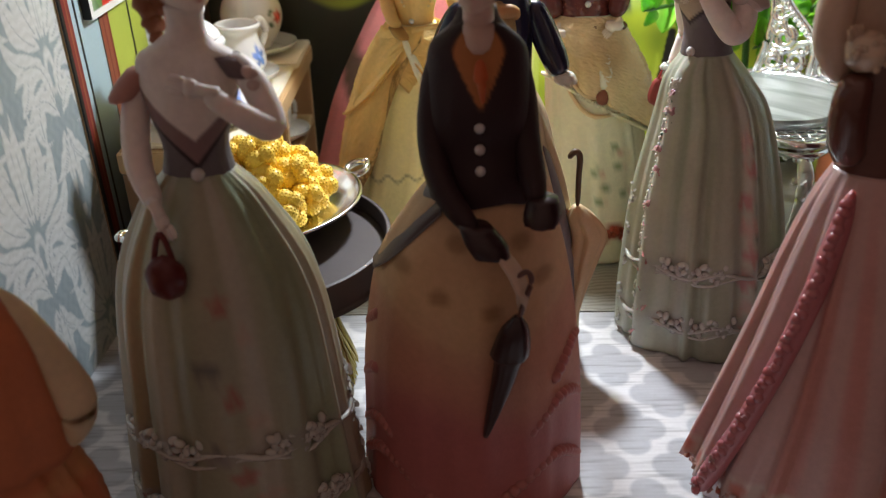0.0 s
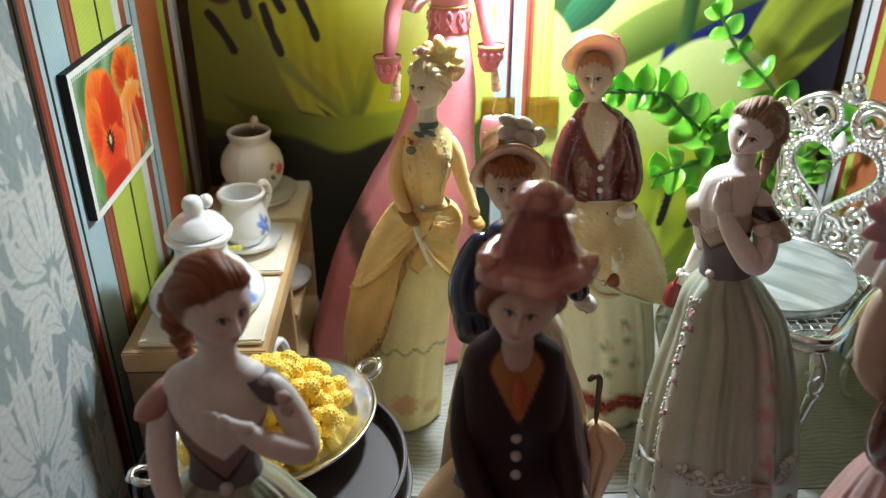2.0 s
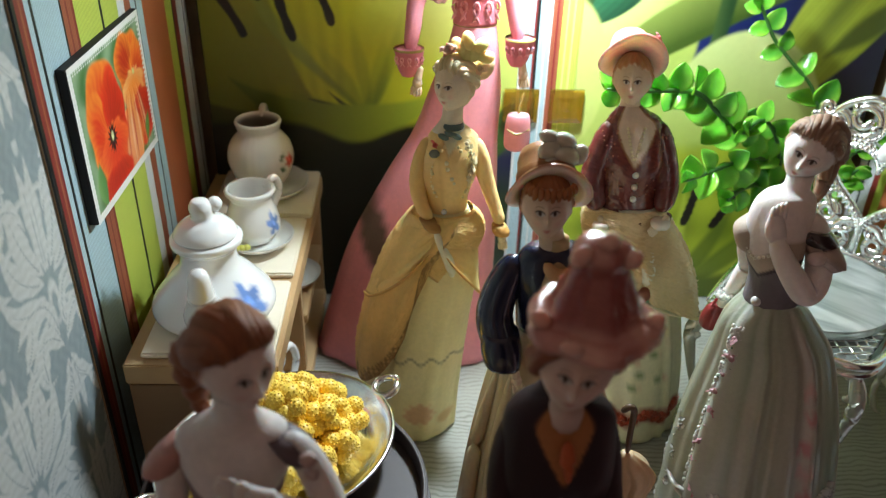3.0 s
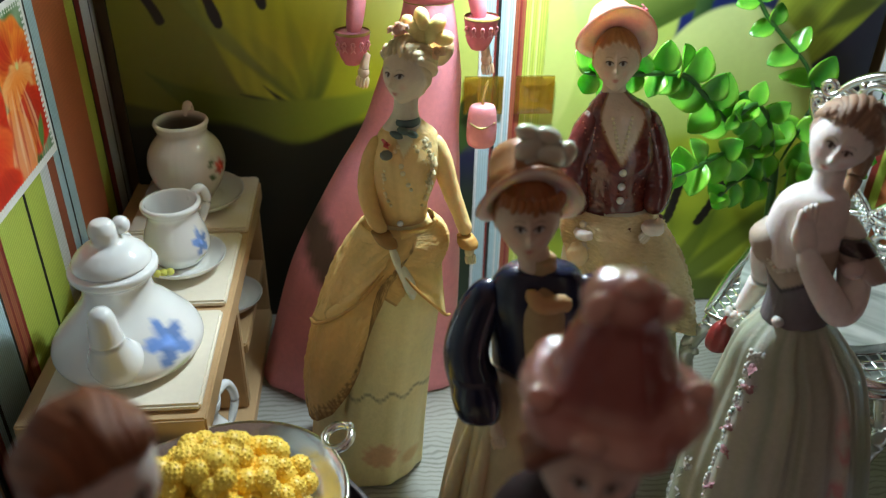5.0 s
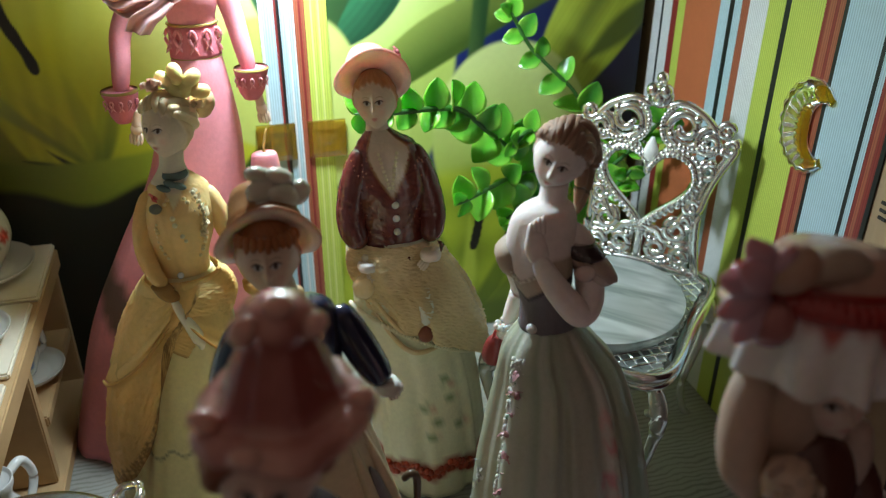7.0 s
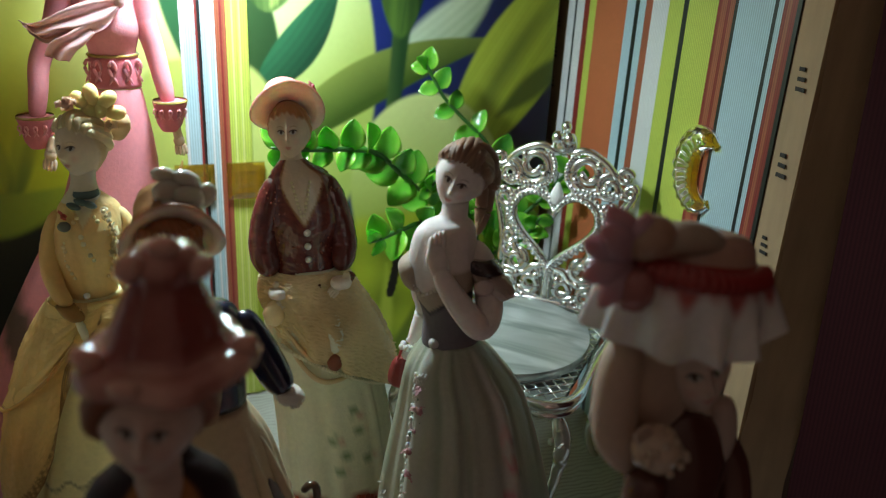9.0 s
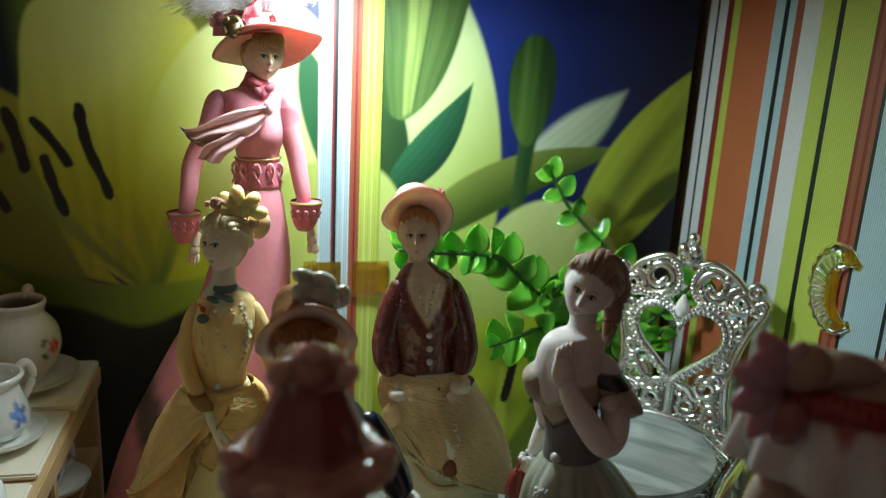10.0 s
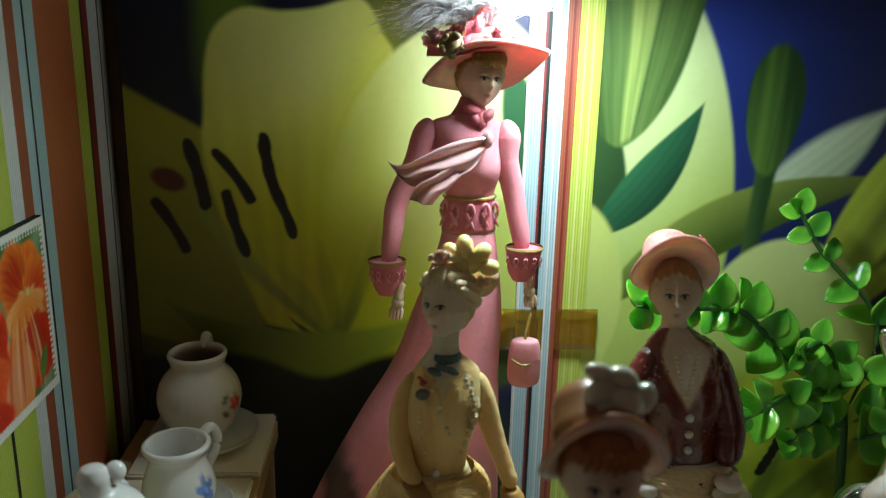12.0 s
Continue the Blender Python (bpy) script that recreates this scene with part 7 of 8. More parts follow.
def orange_lady():
    F = Figure(91)
    O, SH = (0.58, 0.19, 0.08), (0.72, 0.57, 0.37)
    sec = [(-88, 112, 62, 8, 7), (-87, 112, 52, 13, 11), (-86, 112, 36, 17, 14), (-86, 112, 18, 18, 16), (-86, 112, 1, 18.5, 17)]

    def paint(c, th, t, x, z):
        for cx, cz, col in ((-80, 40, (0.16, 0.08, 0.14)), (-74, 30, (0.62, 0.34, 0.10)), (-84, 24, (0.30, 0.07, 0.06)), (-77, 16, (0.16, 0.10, 0.16)), (-72, 44, (0.62, 0.30, 0.12))):
            dd = np.hypot(x - cx, (z - cz) * 0.8)
            c = lay(c, 0.7 * soft(dd - 2.2 - 0.8 * np.sin(5 * np.arctan2(z - cz, x - cx)), 0.6), col)
        return c

    F.loft(sec, O, 0.35, 130, 60, 11, 0.07, 0.5, paint=paint, emb=0.15)
    F.loft([(-91, 112, 84, 3, 3), (-88, 112, 81, 10.5, 6), (-85, 111, 72, 13, 8), (-84, 111, 60, 13.5, 9), (-85, 112, 48, 14.5, 12)], O, 0.35, 60, 30, 6, 0.05)
    F.tube([(-81, 113, 80.5), (-75, 114, 74), (-70.6, 114.6, 63), (-69, 114.6, 55), (-73, 114, 47)], [2.6, 3.6, 4.2, 4.4, 3.0], SH, 0.35, 16, 30, 0.8)
    F.tube([(-97, 112, 79), (-99, 110, 70), (-96, 106, 60)], [3.4, 3.6, 2.8], SH, 0.3, 14, 20)
    F.head((-91, 111, 92.5), 6.2, 10, 6, 0, (0.76, 0.6, 0.5), (0.3, 0.14, 0.06), 0.3)
    F.v = [v * np.array((1.0, 1.0, 1.06)) + np.array((2.5, 0.0, 0.0)) for v in F.v]
    return F.done("figurine", "small porcelain lady in orange dress with ochre shawl")


for make in (pink_lady, yellow_lady, maroon_lady, navy_lady, dark_lady, green_lady, left_lady, right_lady, orange_lady):
    make()


# ---- other things: each part its own surface, in millimetres from the thing's base ----
def piece(F, name, material, parent, label="", colored=False):
    me = bpy.data.meshes.new(name)
    v = np.vstack(F.v) * 0.001
    fill(me, v, np.vstack(F.f), np.clip(np.vstack(F.c), 0, 1) if colored else None)
    return finish(name, me, material, parent, label)


def slab(name, b, material, parent, label="", bevel=0.5):
    return part(name, box_bm(*[k * 0.001 for k in b], bevel * 0.001), material, parent, label)


def spiral(cx, cz, r0, r1, a0, turns, y=0.0, n=26):
    return [(cx + (r0 + (r1 - r0) * k / n) * math.cos(radians(a0) + turns * 2 * math.pi * k / n), y, cz + (r0 + (r1 - r0) * k / n) * math.sin(radians(a0) + turns * 2 * math.pi * k / n)) for k in range(n + 1)]


# wooden shelf with cream tiles
def shelf():
    t = base("crate_shelf", "low pale pine crate shelf open on one side", "shelf", at=(-0.0785, 0.2945, 0))
    slab("top_board", (-21.5, 22, -62.5, 62.5, 52.5, 59.5), WOOD, t)
    # same wood as the other boards, coloured darker for its shade
    slab("front_panel", (-21, 20.5, -62, -57, 0.4, 52.4), WOOD_SHADED, t, "pine end panel, its shade put into the colour")
    slab("back_panel", (-21, 20.5, 57, 62, 0.4, 52.4), WOOD, t)
    slab("side_panel", (-21.2, -17, -56.9, 56.9, 0.4, 52.4), WOOD, t)
    slab("bottom_board", (-16.9, 21.5, -56.9, 56.9, 0.6, 6), WOOD, t)
    slab("divider", (-16.9, 19.5, 0, 4.5, 6.1, 52.3), WOOD, t)
    slab("middle_board", (-16.9, 20.5, 4.7, 56.8, 25, 29), WOOD, t)
    return t


shelf()
for yc in (0.2540, 0.2963, 0.3370):
    tile = slab("coaster_tile", (-18.8, 18.8, -19.3, 19.3, 0, 2.0), CREAM, None, bevel=0.6)
    tile.matrix_world = pose(-0.0768 + (0.0012 if yc > 0.33 else 0), yc, 0.0596, 0, 0, 0.6 * math.sin(yc * 900))
    tagged(tile, "square cream ceramic tile lying on the wooden shelf", "tile", "cream tiles on the shelf")

WHITE_C, BLUE_F = (0.82, 0.82, 0.80), (0.10, 0.24, 0.62)


def blossom(cx, cz, r, col, front=True, k=5):
    """Paints a printed blossom on the side of a pot; cx is an angle in degrees, cz a height."""
    def paint(c, th, t, x, z):
        a = (np.degrees(th) - cx + 180) % 360 - 180
        for i in range(k):
            w = 2 * math.pi * i / k + 0.4
            u, v = a * 0.22, z - cz
            d = ellipse(u, v, r * 0.55 * math.cos(w), r * 0.55 * math.sin(w), r * 0.5, r * 0.3, math.degrees(w))
            c = lay(c, 0.9 * soft(d, 0.35), np.array(col) * (0.8 + 0.5 * (i % 3) / 2))
        c = lay(c, soft(ellipse(a * 0.22, z - cz, 0, 0, r * 0.22, r * 0.22), 0.3), np.array(col) * 1.5 + 0.12)
        if k == 5:
            c = lay(c, 0.7 * soft(ellipse(a * 0.22, z - cz + r * 1.3, -0.5, 0, r * 0.6, r * 0.22, 20), 0.3), (0.30, 0.38, 0.06))
        else:
            for s in (-1, 1):
                c = lay(c, 0.9 * soft(ellipse(a * 0.22, z - cz, -r * 1.4, s * r * 0.9, r * 0.6, r * 0.3, s * 40), 0.3), (0.04, 0.11, 0.03))
        return c
    return paint


def teapot():
    t = base("teapot", "small white china teapot with blue flower on a cream tile", "teapot", at=(-0.0785, 0.2565, 0.0617), turn=-4)
    F = Figure(3)
    F.loft([(0, 0, 26.4, 9.2, 9.2), (0, 0, 25.8, 10.3, 10.3), (0, 0, 24.2, 10.1, 10.1), (0, 0, 22, 8.2, 8.2), (0, 0, 17, 8.8, 8.8), (0, 0, 12, 13, 13), (0, 0, 6, 17.6, 17.6), (0, 0, 2.6, 18, 18), (0, 0, 0.8, 15.5, 15.5), (0, 0, 0, 14, 14)], WHITE_C, 0.9, 72, 60, paint=blossom(-32, 9, 5.0, BLUE_F))
    piece(F, "pot_body", CERAMIC, t, "white glazed body with blue flower", True)
    F = Figure(4)
    F.loft([(-0.4, -0.6, 38.2, 1.0, 1.0), (-0.4, -0.6, 37.6, 2.4, 2.4), (-0.4, -0.6, 35.6, 3.2, 3.2), (-0.2, -0.4, 33.4, 3.1, 3.1), (0, 0, 32.2, 3.8, 3.8), (0, 0, 31.0, 6.0, 6.0), (0, 0, 29.0, 8.2, 8.2), (0, 0, 27.2, 9.2, 9.2), (0, 0, 26.5, 8.8, 8.8)], WHITE_C, 0.9, 56, 50)
    F.ball((2.9, 2.2, 35.4), (2.2, 2.2, 2.3), WHITE_C, 0.9, 18, 12)
    piece(F, "lid", CERAMIC, t, "white domed lid with rounded knob", True)
    F = Figure(5)
    F.tube([(1.6, -10, 6.5), (2.2, -15, 9), (2.8, -17.6, 14.5), (3.1, -18.6, 20.5), (3.3, -19.0, 26.4)], [7.4, 6.2, 4.4, 3.3, 2.8], WHITE_C, 0.9, 24, 36)
    piece(F, "spout", CERAMIC, t, "", True)
    F = Figure(6)
    F.tube([(-2, 9.5, 22), (-3, 17, 23), (-3.4, 20, 16), (-3, 17, 8)], [1.8, 1.8, 1.7, 1.6], WHITE_C, 0.9, 16, 36)
    piece(F, "handle", CERAMIC, t, "", True)


def saucer(t, r, z=0.0, name="saucer_dish"):
    F = Figure(7)
    F.loft([(0, 0, 2.2, r * 0.5, r * 0.5), (0, 0, 2.0, r * 0.62, r * 0.62), (0, 0, 3.0, r * 0.86, r * 0.86), (0, 0, 4.4, r * 0.98, r * 0.98), (0, 0, 4.3, r, r), (0, 0, 2.8, r * 0.92, r * 0.92), (0, 0, 1.0, r * 0.66, r * 0.66), (0, 0, 0, r * 0.55, r * 0.55), (0, 0, 0, r * 0.3, r * 0.3)], WHITE_C, 0.9, 56, 40)
    return piece(F, name, CERAMIC, t, "", True)


def cup_and_saucer():
    t = base("saucer", "white china saucer under the little cup", "saucer", at=(-0.0722, 0.2955, 0.0617))
    saucer(t, 12.4)
    F = Figure(8)
    for k in range(3):
        F.ball((-5 + 1.6 * k, -10.6 + 0.4 * k, 4.6), (1.3, 1.2, 1.1), (0.62, 0.60, 0.12))
    piece(F, "yellow_bloom", CERAMIC, t, "tiny raised yellow flower", True)
    c = base("cup", "small white china cup with blue flower on a saucer", "cup", at=(-0.0735, 0.2965, 0.0640))
    F = Figure(9)
    F.loft([(0, 0, 3, 6, 6), (0, 0, 10, 6.4, 6.4), (0, 0, 18.2, 7.0, 7.0), (0, 0, 19.2, 7.9, 7.9), (0, 0, 18.6, 8.5, 8.5), (0, 0, 17.6, 8.2, 8.2), (0, 0, 15, 7.0, 7.0), (0, 0, 9, 8.8, 8.8), (0, 0, 4.5, 9.2, 9.2), (0, 0, 1, 7.2, 7.2), (0, 0, 0.2, 6.4, 6.4)], WHITE_C, 0.9, 64, 60, paint=blossom(-28, 8, 4.2, BLUE_F))
    piece(F, "cup_body", CERAMIC, c, "white glazed body with blue flower", True)
    F = Figure(10)
    F.tube([(3.6, 5.6, 16.6), (6.5, 9.5, 18.4), (7.6, 11.6, 13), (5, 7.4, 6)], [1.3, 1.4, 1.3, 1.2], WHITE_C, 0.9, 14, 30)
    piece(F, "handle", CERAMIC, c, "", True)


def jar_and_saucer():
    t = base("saucer", "white china saucer under the round jar", "saucer", at=(-0.0755, 0.3365, 0.0617))
    saucer(t, 16.0)
    c = base("jar", "round white china jar with red flower on a saucer", "jar", at=(-0.0768, 0.3365, 0.0640))
    F = Figure(12)
    # the inside is painted dark brown to stand for the shade within
    F.loft([(0, 0, 6, 9, 9), (0, 0, 16, 9.6, 9.6), (0, 0, 22, 7, 7), (0, 0, 26.6, 7.2, 7.2), (0, 0, 27.6, 8.0, 8.0), (0, 0, 26.8, 8.7, 8.7), (0, 0, 25.2, 8.3, 8.3), (0, 0, 22.8, 8.0, 8.0), (0, 0, 18, 11.4, 11.4), (0, 0, 12, 12.4, 12.4), (0, 0, 6, 10.6, 10.6), (0, 0, 1.5, 7.6, 7.6), (0, 0, 0.2, 7, 7)], (0.72, 0.70, 0.64), 0.8, 96, 64, 26, 0.008, 1.0, paint=lambda c, th, t, x, z: lay(blossom(-22, 13, 2.8, (0.62, 0.05, 0.03), k=6)(c, th, t, x, z), soft(t - 0.24, 0.03), (0.16, 0.13, 0.10)))
    piece(F, "jar_body", CERAMIC, c, "off-white ribbed body with red flower", True)
    F = Figure(13)
    F.tube([(0, 7.4, 25), (0.5, 10, 28.4), (0.6, 12.6, 26), (0.4, 12.4, 20), (0, 11.4, 15)], [1.4, 1.5, 1.4, 1.3, 1.3], (0.72, 0.70, 0.64), 0.8, 14, 30)
    piece(F, "handle", CERAMIC, c, "", True)


teapot()
cup_and_saucer()
jar_and_saucer()


def lower_china():
    t = base("milk_jug", "small white china jug with blue flower inside the shelf", "jug", at=(-0.0665, 0.264, 0.0062))
    F = Figure(14)
    F.loft([(0, 0, 30, 5, 5), (0, 0, 31, 6, 6), (0, 0, 29, 6, 6), (0, 0, 24, 5, 5), (0, 0, 16, 9, 9), (0, 0, 8, 11, 11), (0, 0, 2, 8.5, 8.5), (0, 0, 0, 7.5, 7.5)], WHITE_C, 0.9, 48, 40, paint=blossom(-50, 14, 4, BLUE_F))
    piece(F, "jug_body", CERAMIC, t, "white glazed body with blue flower", True)
    F = Figure(15)
    F.tube([(3, 4, 28), (6, 9, 29), (7.6, 11, 22), (6, 8, 14)], [1.4, 1.4, 1.3, 1.2], WHITE_C, 0.9, 12, 26)
    piece(F, "handle", CERAMIC, t, "", True)
    s = base("saucer", "white china saucer lying inside the shelf", "saucer", at=(-0.0670, 0.3220, 0.0291))
    saucer(s, 12.0)
    c = base("cup", "small white china cup with blue rim inside the shelf", "cup", at=(-0.0690, 0.3220, 0.0315))
    F = Figure(16)
    F.loft([(0, 0, 3, 5, 5), (0, 0, 12, 6, 6), (0, 0, 13, 7, 7), (0, 0, 11, 7.2, 7.2), (0, 0, 5, 6.6, 6.6), (0, 0, 0.2, 5, 5)], WHITE_C, 0.9, 40, 26, paint=blossom(-40, 6, 3, BLUE_F))
    piece(F, "cup_body", CERAMIC, c, "", True)
    F = Figure(17)
    F.tube([(4, 5, 11), (7, 7, 11), (7, 7, 5), (4, 5, 3)], [1, 1, 1, 1], WHITE_C, 0.9, 10, 20)
    piece(F, "handle", CERAMIC, c, "", True)


lower_china()

# round table with straw foot, silver bowl, yellow blossoms
GOLD_STRAW = plain("gold_tinsel", (0.42, 0.33, 0.10), 0.3, 0.8, 0.5, 900, 0.2)


def little_table():
    t = base("pedestal_table", "round dark table on a foot of gold tinsel straw", "table", at=(-0.050, 0.1965, 0))
    F = Figure(18)
    F.loft([(0, 0, 45.4, 8, 8), (0, 0, 45.4, 33.6, 33.6), (0, 0, 45.6, 34.2, 34.2), (0, 0, 49.6, 34.4, 34.4), (0, 0, 49.8, 35.4, 35.4), (0, 0, 49, 35.8, 35.8), (0, 0, 42, 35.4, 35.4), (0, 0, 41.2, 34.8, 34.8), (0, 0, 41.2, 8, 8)], (1, 1, 1), 0.3, 96, 60)
    piece(F, "tabletop", DARK_TOP, t, "dark grey-brown top with a low rim")
    F = Figure(19)
    F.loft([(0, 0, 41, 9, 9), (0, 0, 30, 13, 13), (0, 0, 15, 18, 18), (0, 0, 0.3, 21, 21)], (1, 1, 1), 0.3, 48, 20)
    for k in range(260):
        a = F.rng.uniform(0, 6.28)
        sw = F.rng.normal(0, 0.35)
        top, bot = 10 + 1.5 * F.rng.rand(), 22.5 + 2 * F.rng.rand()
        pts = [((top + (bot - top) * s ** 0.8) * math.cos(a + sw * s), (top + (bot - top) * s ** 0.8) * math.sin(a + sw * s), 41 - 40 * s + 1.2 * math.sin(7 * s + a)) for s in (0, 0.3, 0.6, 0.85, 1)]
        F.tube(pts, [0.3, 0.45, 0.5, 0.5, 0.35], (1, 1, 1), 0.5, 5, 14)
    piece(F, "foot", GOLD_STRAW, t, "foot wrapped in gold tinsel straw")


def silver_bowl():
    t = base("serving_bowl", "oval silver serving bowl with two ring handles on the table", "bowl", at=(-0.0530, 0.2070, 0.0500), turn=38.5)
    F = Figure(20)
    F.loft([(0, 0, 0.8, 4, 4), (0, 0, 0.8, 20, 15), (0, 0, 1.6, 26, 20.5), (0, 0, 4.6, 30.2, 24.6), (0, 0, 5.2, 31.6, 26), (0, 0, 4.6, 32, 26.4), (0, 0, 4.2, 31.2, 25.6), (0, 0, 1.0, 26.6, 21), (0, 0, 0, 20, 15), (0, 0, 0, 4, 4)], (1, 1, 1), 0.9, 80, 60)
    piece(F, "bowl_body", SILVER, t)
    for s in (-1, 1):
        F = Figure(22)
        F.tube([(s * (34.5 + 3.2 * math.cos(a)), 3.2 * math.sin(a), 5.2 + 1.0 * math.cos(a)) for a in np.linspace(0, 6.28, 14)], [1.1] * 14, (1, 1, 1), 0.9, 12, 40)
        F.ball((s * 38, 0, 6.4), 1.2, (1, 1, 1))
        piece(F, "handle", SILVER, t, "cast ring handle with beads")


little_table()
silver_bowl()
YELLOW = plain("yellow_foam", (1.0, 0.68, 0.09), 0.45, 0, 0.05, 500, 0.05)


def blossoms():
    F = Figure(23)
    rng = F.rng
    golden = math.pi * (3 - math.sqrt(5))
    lobes = [(0, 0, 2.6, 2.9), (3.2, 0.6, 1.4, 2.5), (-3.0, 1.0, 1.2, 2.6), (0.6, 3.0, 0.8, 2.5), (-0.8, -3.0, 1.0, 2.5), (2.4, -2.6, -1.0, 2.4), (-2.6, -2.2, -1.2, 2.4), (2.2, 2.6, -1.6, 2.4), (-2.2, 2.8, -1.8, 2.3), (0, 0, -2.6, 2.9)]
    for cx, cy, cz, r in lobes:
        F.ball((cx, cy, cz), r, (1, 1, 1), 0.3, 14, 10)
        for k in range(72):
            h = 1 - 2 * (k + 0.5) / 72
            d = np.array((math.sqrt(1 - h * h) * math.cos(golden * k), math.sqrt(1 - h * h) * math.sin(golden * k), h))
            p = d * r * 0.93 + np.array((cx, cy, cz))
            if all(np.linalg.norm(p - np.array(o[:3])) > o[3] * 0.9 for o in lobes if o[:3] != (cx, cy, cz)):
                F.ball(p, 0.40 * rng.uniform(0.85, 1.15), (1, 1, 1), 0.3, 6, 4)
    first = piece(F, "foam_blossom", YELLOW, None)
    tagged(first, "yellow foam blossom of tiny beads heaped in the silver bowl", "artificial flower", "yellow blossoms in the bowl")
    spots = [(-15, 5, 6.5), (-7, 11, 6.5), (2, 13, 6.5), (10, 9, 6.5), (17, 4, 6.5), (18, -5, 6.5), (11, -11, 6.5), (3, -14, 6.5), (-6, -13, 6.5), (-14, -8, 6.5), (-20, -1, 6.5), (-5, 0, 7), (6, 0, 7),
             (-12, 0, 13), (-5, 6, 13.5), (4, 7, 14), (11, 2, 13.5), (9, -6, 13), (0, -8, 13.5), (-8, -6, 13), (-1, 1, 18.5), (6, 0, 18), (-6, 2, 18), (1, -4, 20), (-15, -3, 11.5), (15, -1, 12)]
    a = radians(38.5)
    for k, (x, y, z) in enumerate(spots):
        m = pose(-0.0530 + 0.001 * (x * math.cos(a) - y * math.sin(a)), 0.2070 + 0.001 * (x * math.sin(a) + y * math.cos(a)), 0.0502 + 0.001 * z, 40 * k, 23 * math.sin(k * 2.1), 70 * k)
        if k == 0:
            first.matrix_world = m
        else:
            copy_thing(first, m)


blossoms()


# silver filigree chair
def filigree_chair():
    t = base("toy_chair", "silver filigree toy chair with heart-shaped back", "chair", at=(0.1165, 0.2730, 0), turn=-43.8)
    hw, hd = 25.0, 30.0
    F = Figure(24)
    ring = [(-hw, -hd), (0, -hd - 2.5), (hw, -hd), (hw + 2, 0), (hw, hd), (0, hd), (-hw, hd), (-hw - 2, 0), (-hw, -hd)]
    for z, r in ((58, 1.5), (54.6, 1.0)):
        F.tube([(x, y, z) for x, y in ring], [r] * 9, (1, 1, 1), 0.9, 10, 120)
    for k in range(64):
        a = k / 64 * 8
        i = int(a)
        p, q = np.array(ring[i]), np.array(ring[i + 1])
        x, y = p + (q - p) * (a - i)
        F.ball((x, y, 52.8), 1.15, (1, 1, 1), 0.9, 8, 6)
    piece(F, "seat_rim", SILVER, t)
    F = Figure(25)
    for s in (-1, 1):
        for k in range(-13, 14):
            c = k * 4.6
            pts = [(x, s * x + c) for x in np.linspace(-hw, hw, 40)]
            pts = [p for p in pts if abs(p[1]) < hd]
            if len(pts) > 3:
                F.tube([(p[0], p[1], 58) for p in (pts[0], pts[len(pts) // 2], pts[-1])], [0.5] * 3, (1, 1, 1), 0.9, 6, 8)
    piece(F, "seat_lattice", SILVER, t, "lattice of thin silver bars")
    slab("seat_panel", (-hw + 0.5, hw - 0.5, -hd + 0.5, hd - 0.5, 56.2, 57.2), SILVER_DULL, t)
    F = Figure(26)
    F.loft([(0, -2, 62.0, 4, 4), (0, -2, 62.0, 22.4, 25.2), (0, -2, 61.6, 23.6, 26.4), (0, -2, 60, 24, 26.8), (0, -2, 58.6, 23.6, 26.4)], (1, 1, 1), 0.8, 72, 26)
    piece(F, "seat_plate", PEARL, t, "oval pearly grey seat plate")
    for sx in (-1, 1):
        for sy in (-1, 1):
            F = Figure(27)
            x, y = sx * (hw - 1.5), sy * (hd - 1.5)
            F.tube([(x, y, 54), (x + sx * 3.4, y + sy * 3.4, 46), (x + sx * 2.2, y + sy * 2.2, 34), (x - sx * 1.0, y - sy * 1.0, 16), (x + sx * 0.5, y + sy * 0.5, 5), (x + sx * 3, y + sy * 3, 1.3)], [2.6, 2.5, 1.7, 1.3, 1.3, 1.3], (1, 1, 1), 0.9, 12, 40)
            for q in spiral(0, 46, 4.4, 1.0, 90, 1.2)[::5]:
                F.ball((x + sx * 2.5 + q[0] * 0.6, y + sy * 3.6, q[2]), 1.3, (1, 1, 1), 0.9, 8, 6)
            F.rose((x + sx * 3.0, y + sy * 4.4, 47), 3.0, (1, 1, 1), 0.9, 6)
            piece(F, "leg", CLEAR, t, "clear silvery cabriole leg")
    # back: local plane that leans away
    b0 = hd - 1.0
    lean = lambda p: (p[0], b0 + 0.10 * (p[2] - 58) + p[1], p[2])

    def wire(F, pts, r, n=9, m=None):
        F.tube([lean(p) for p in pts], [r * 1.5] * len(pts), (1, 1, 1), 0.9, n, m or max(14, 3 * len(pts)))

    F = Figure(28)
    for s in (-1, 1):
        wire(F, [(s * 21.5, 0, 57), (s * 19, 0, 68), (s * 18.2, 0, 80), (s * 21, 0, 92), (s * 25.6, 0, 102), (s * 25.8, 0, 105.6), (s * 23, 0, 105)], 0.8, 10, 50)
        wire(F, [(s * 19.6, 0.6, 58), (s * 17, 0.6, 70), (s * 16.4, 0.6, 80), (s * 19, 0.6, 92), (s * 23.6, 0.6, 101)], 0.45, 8, 40)
    wire(F, [(-21, 0, 58.5), (0, 0, 60), (21, 0, 58.5)], 1.3, 10, 30)
    piece(F, "back_rail", SILVER, t)
    F = Figure(29)
    heart = []
    for k in range(41):
        a = 2 * math.pi * k / 40
        heart.append((1.08 * 14.2 * math.sin(a) ** 3, 0, 87.6 + 1.06 * (11.5 * math.cos(a) - 4.6 * math.cos(2 * a) - 1.8 * math.cos(3 * a) - 0.9 * math.cos(4 * a))))
    wire(F, heart, 1.0, 9, 140)
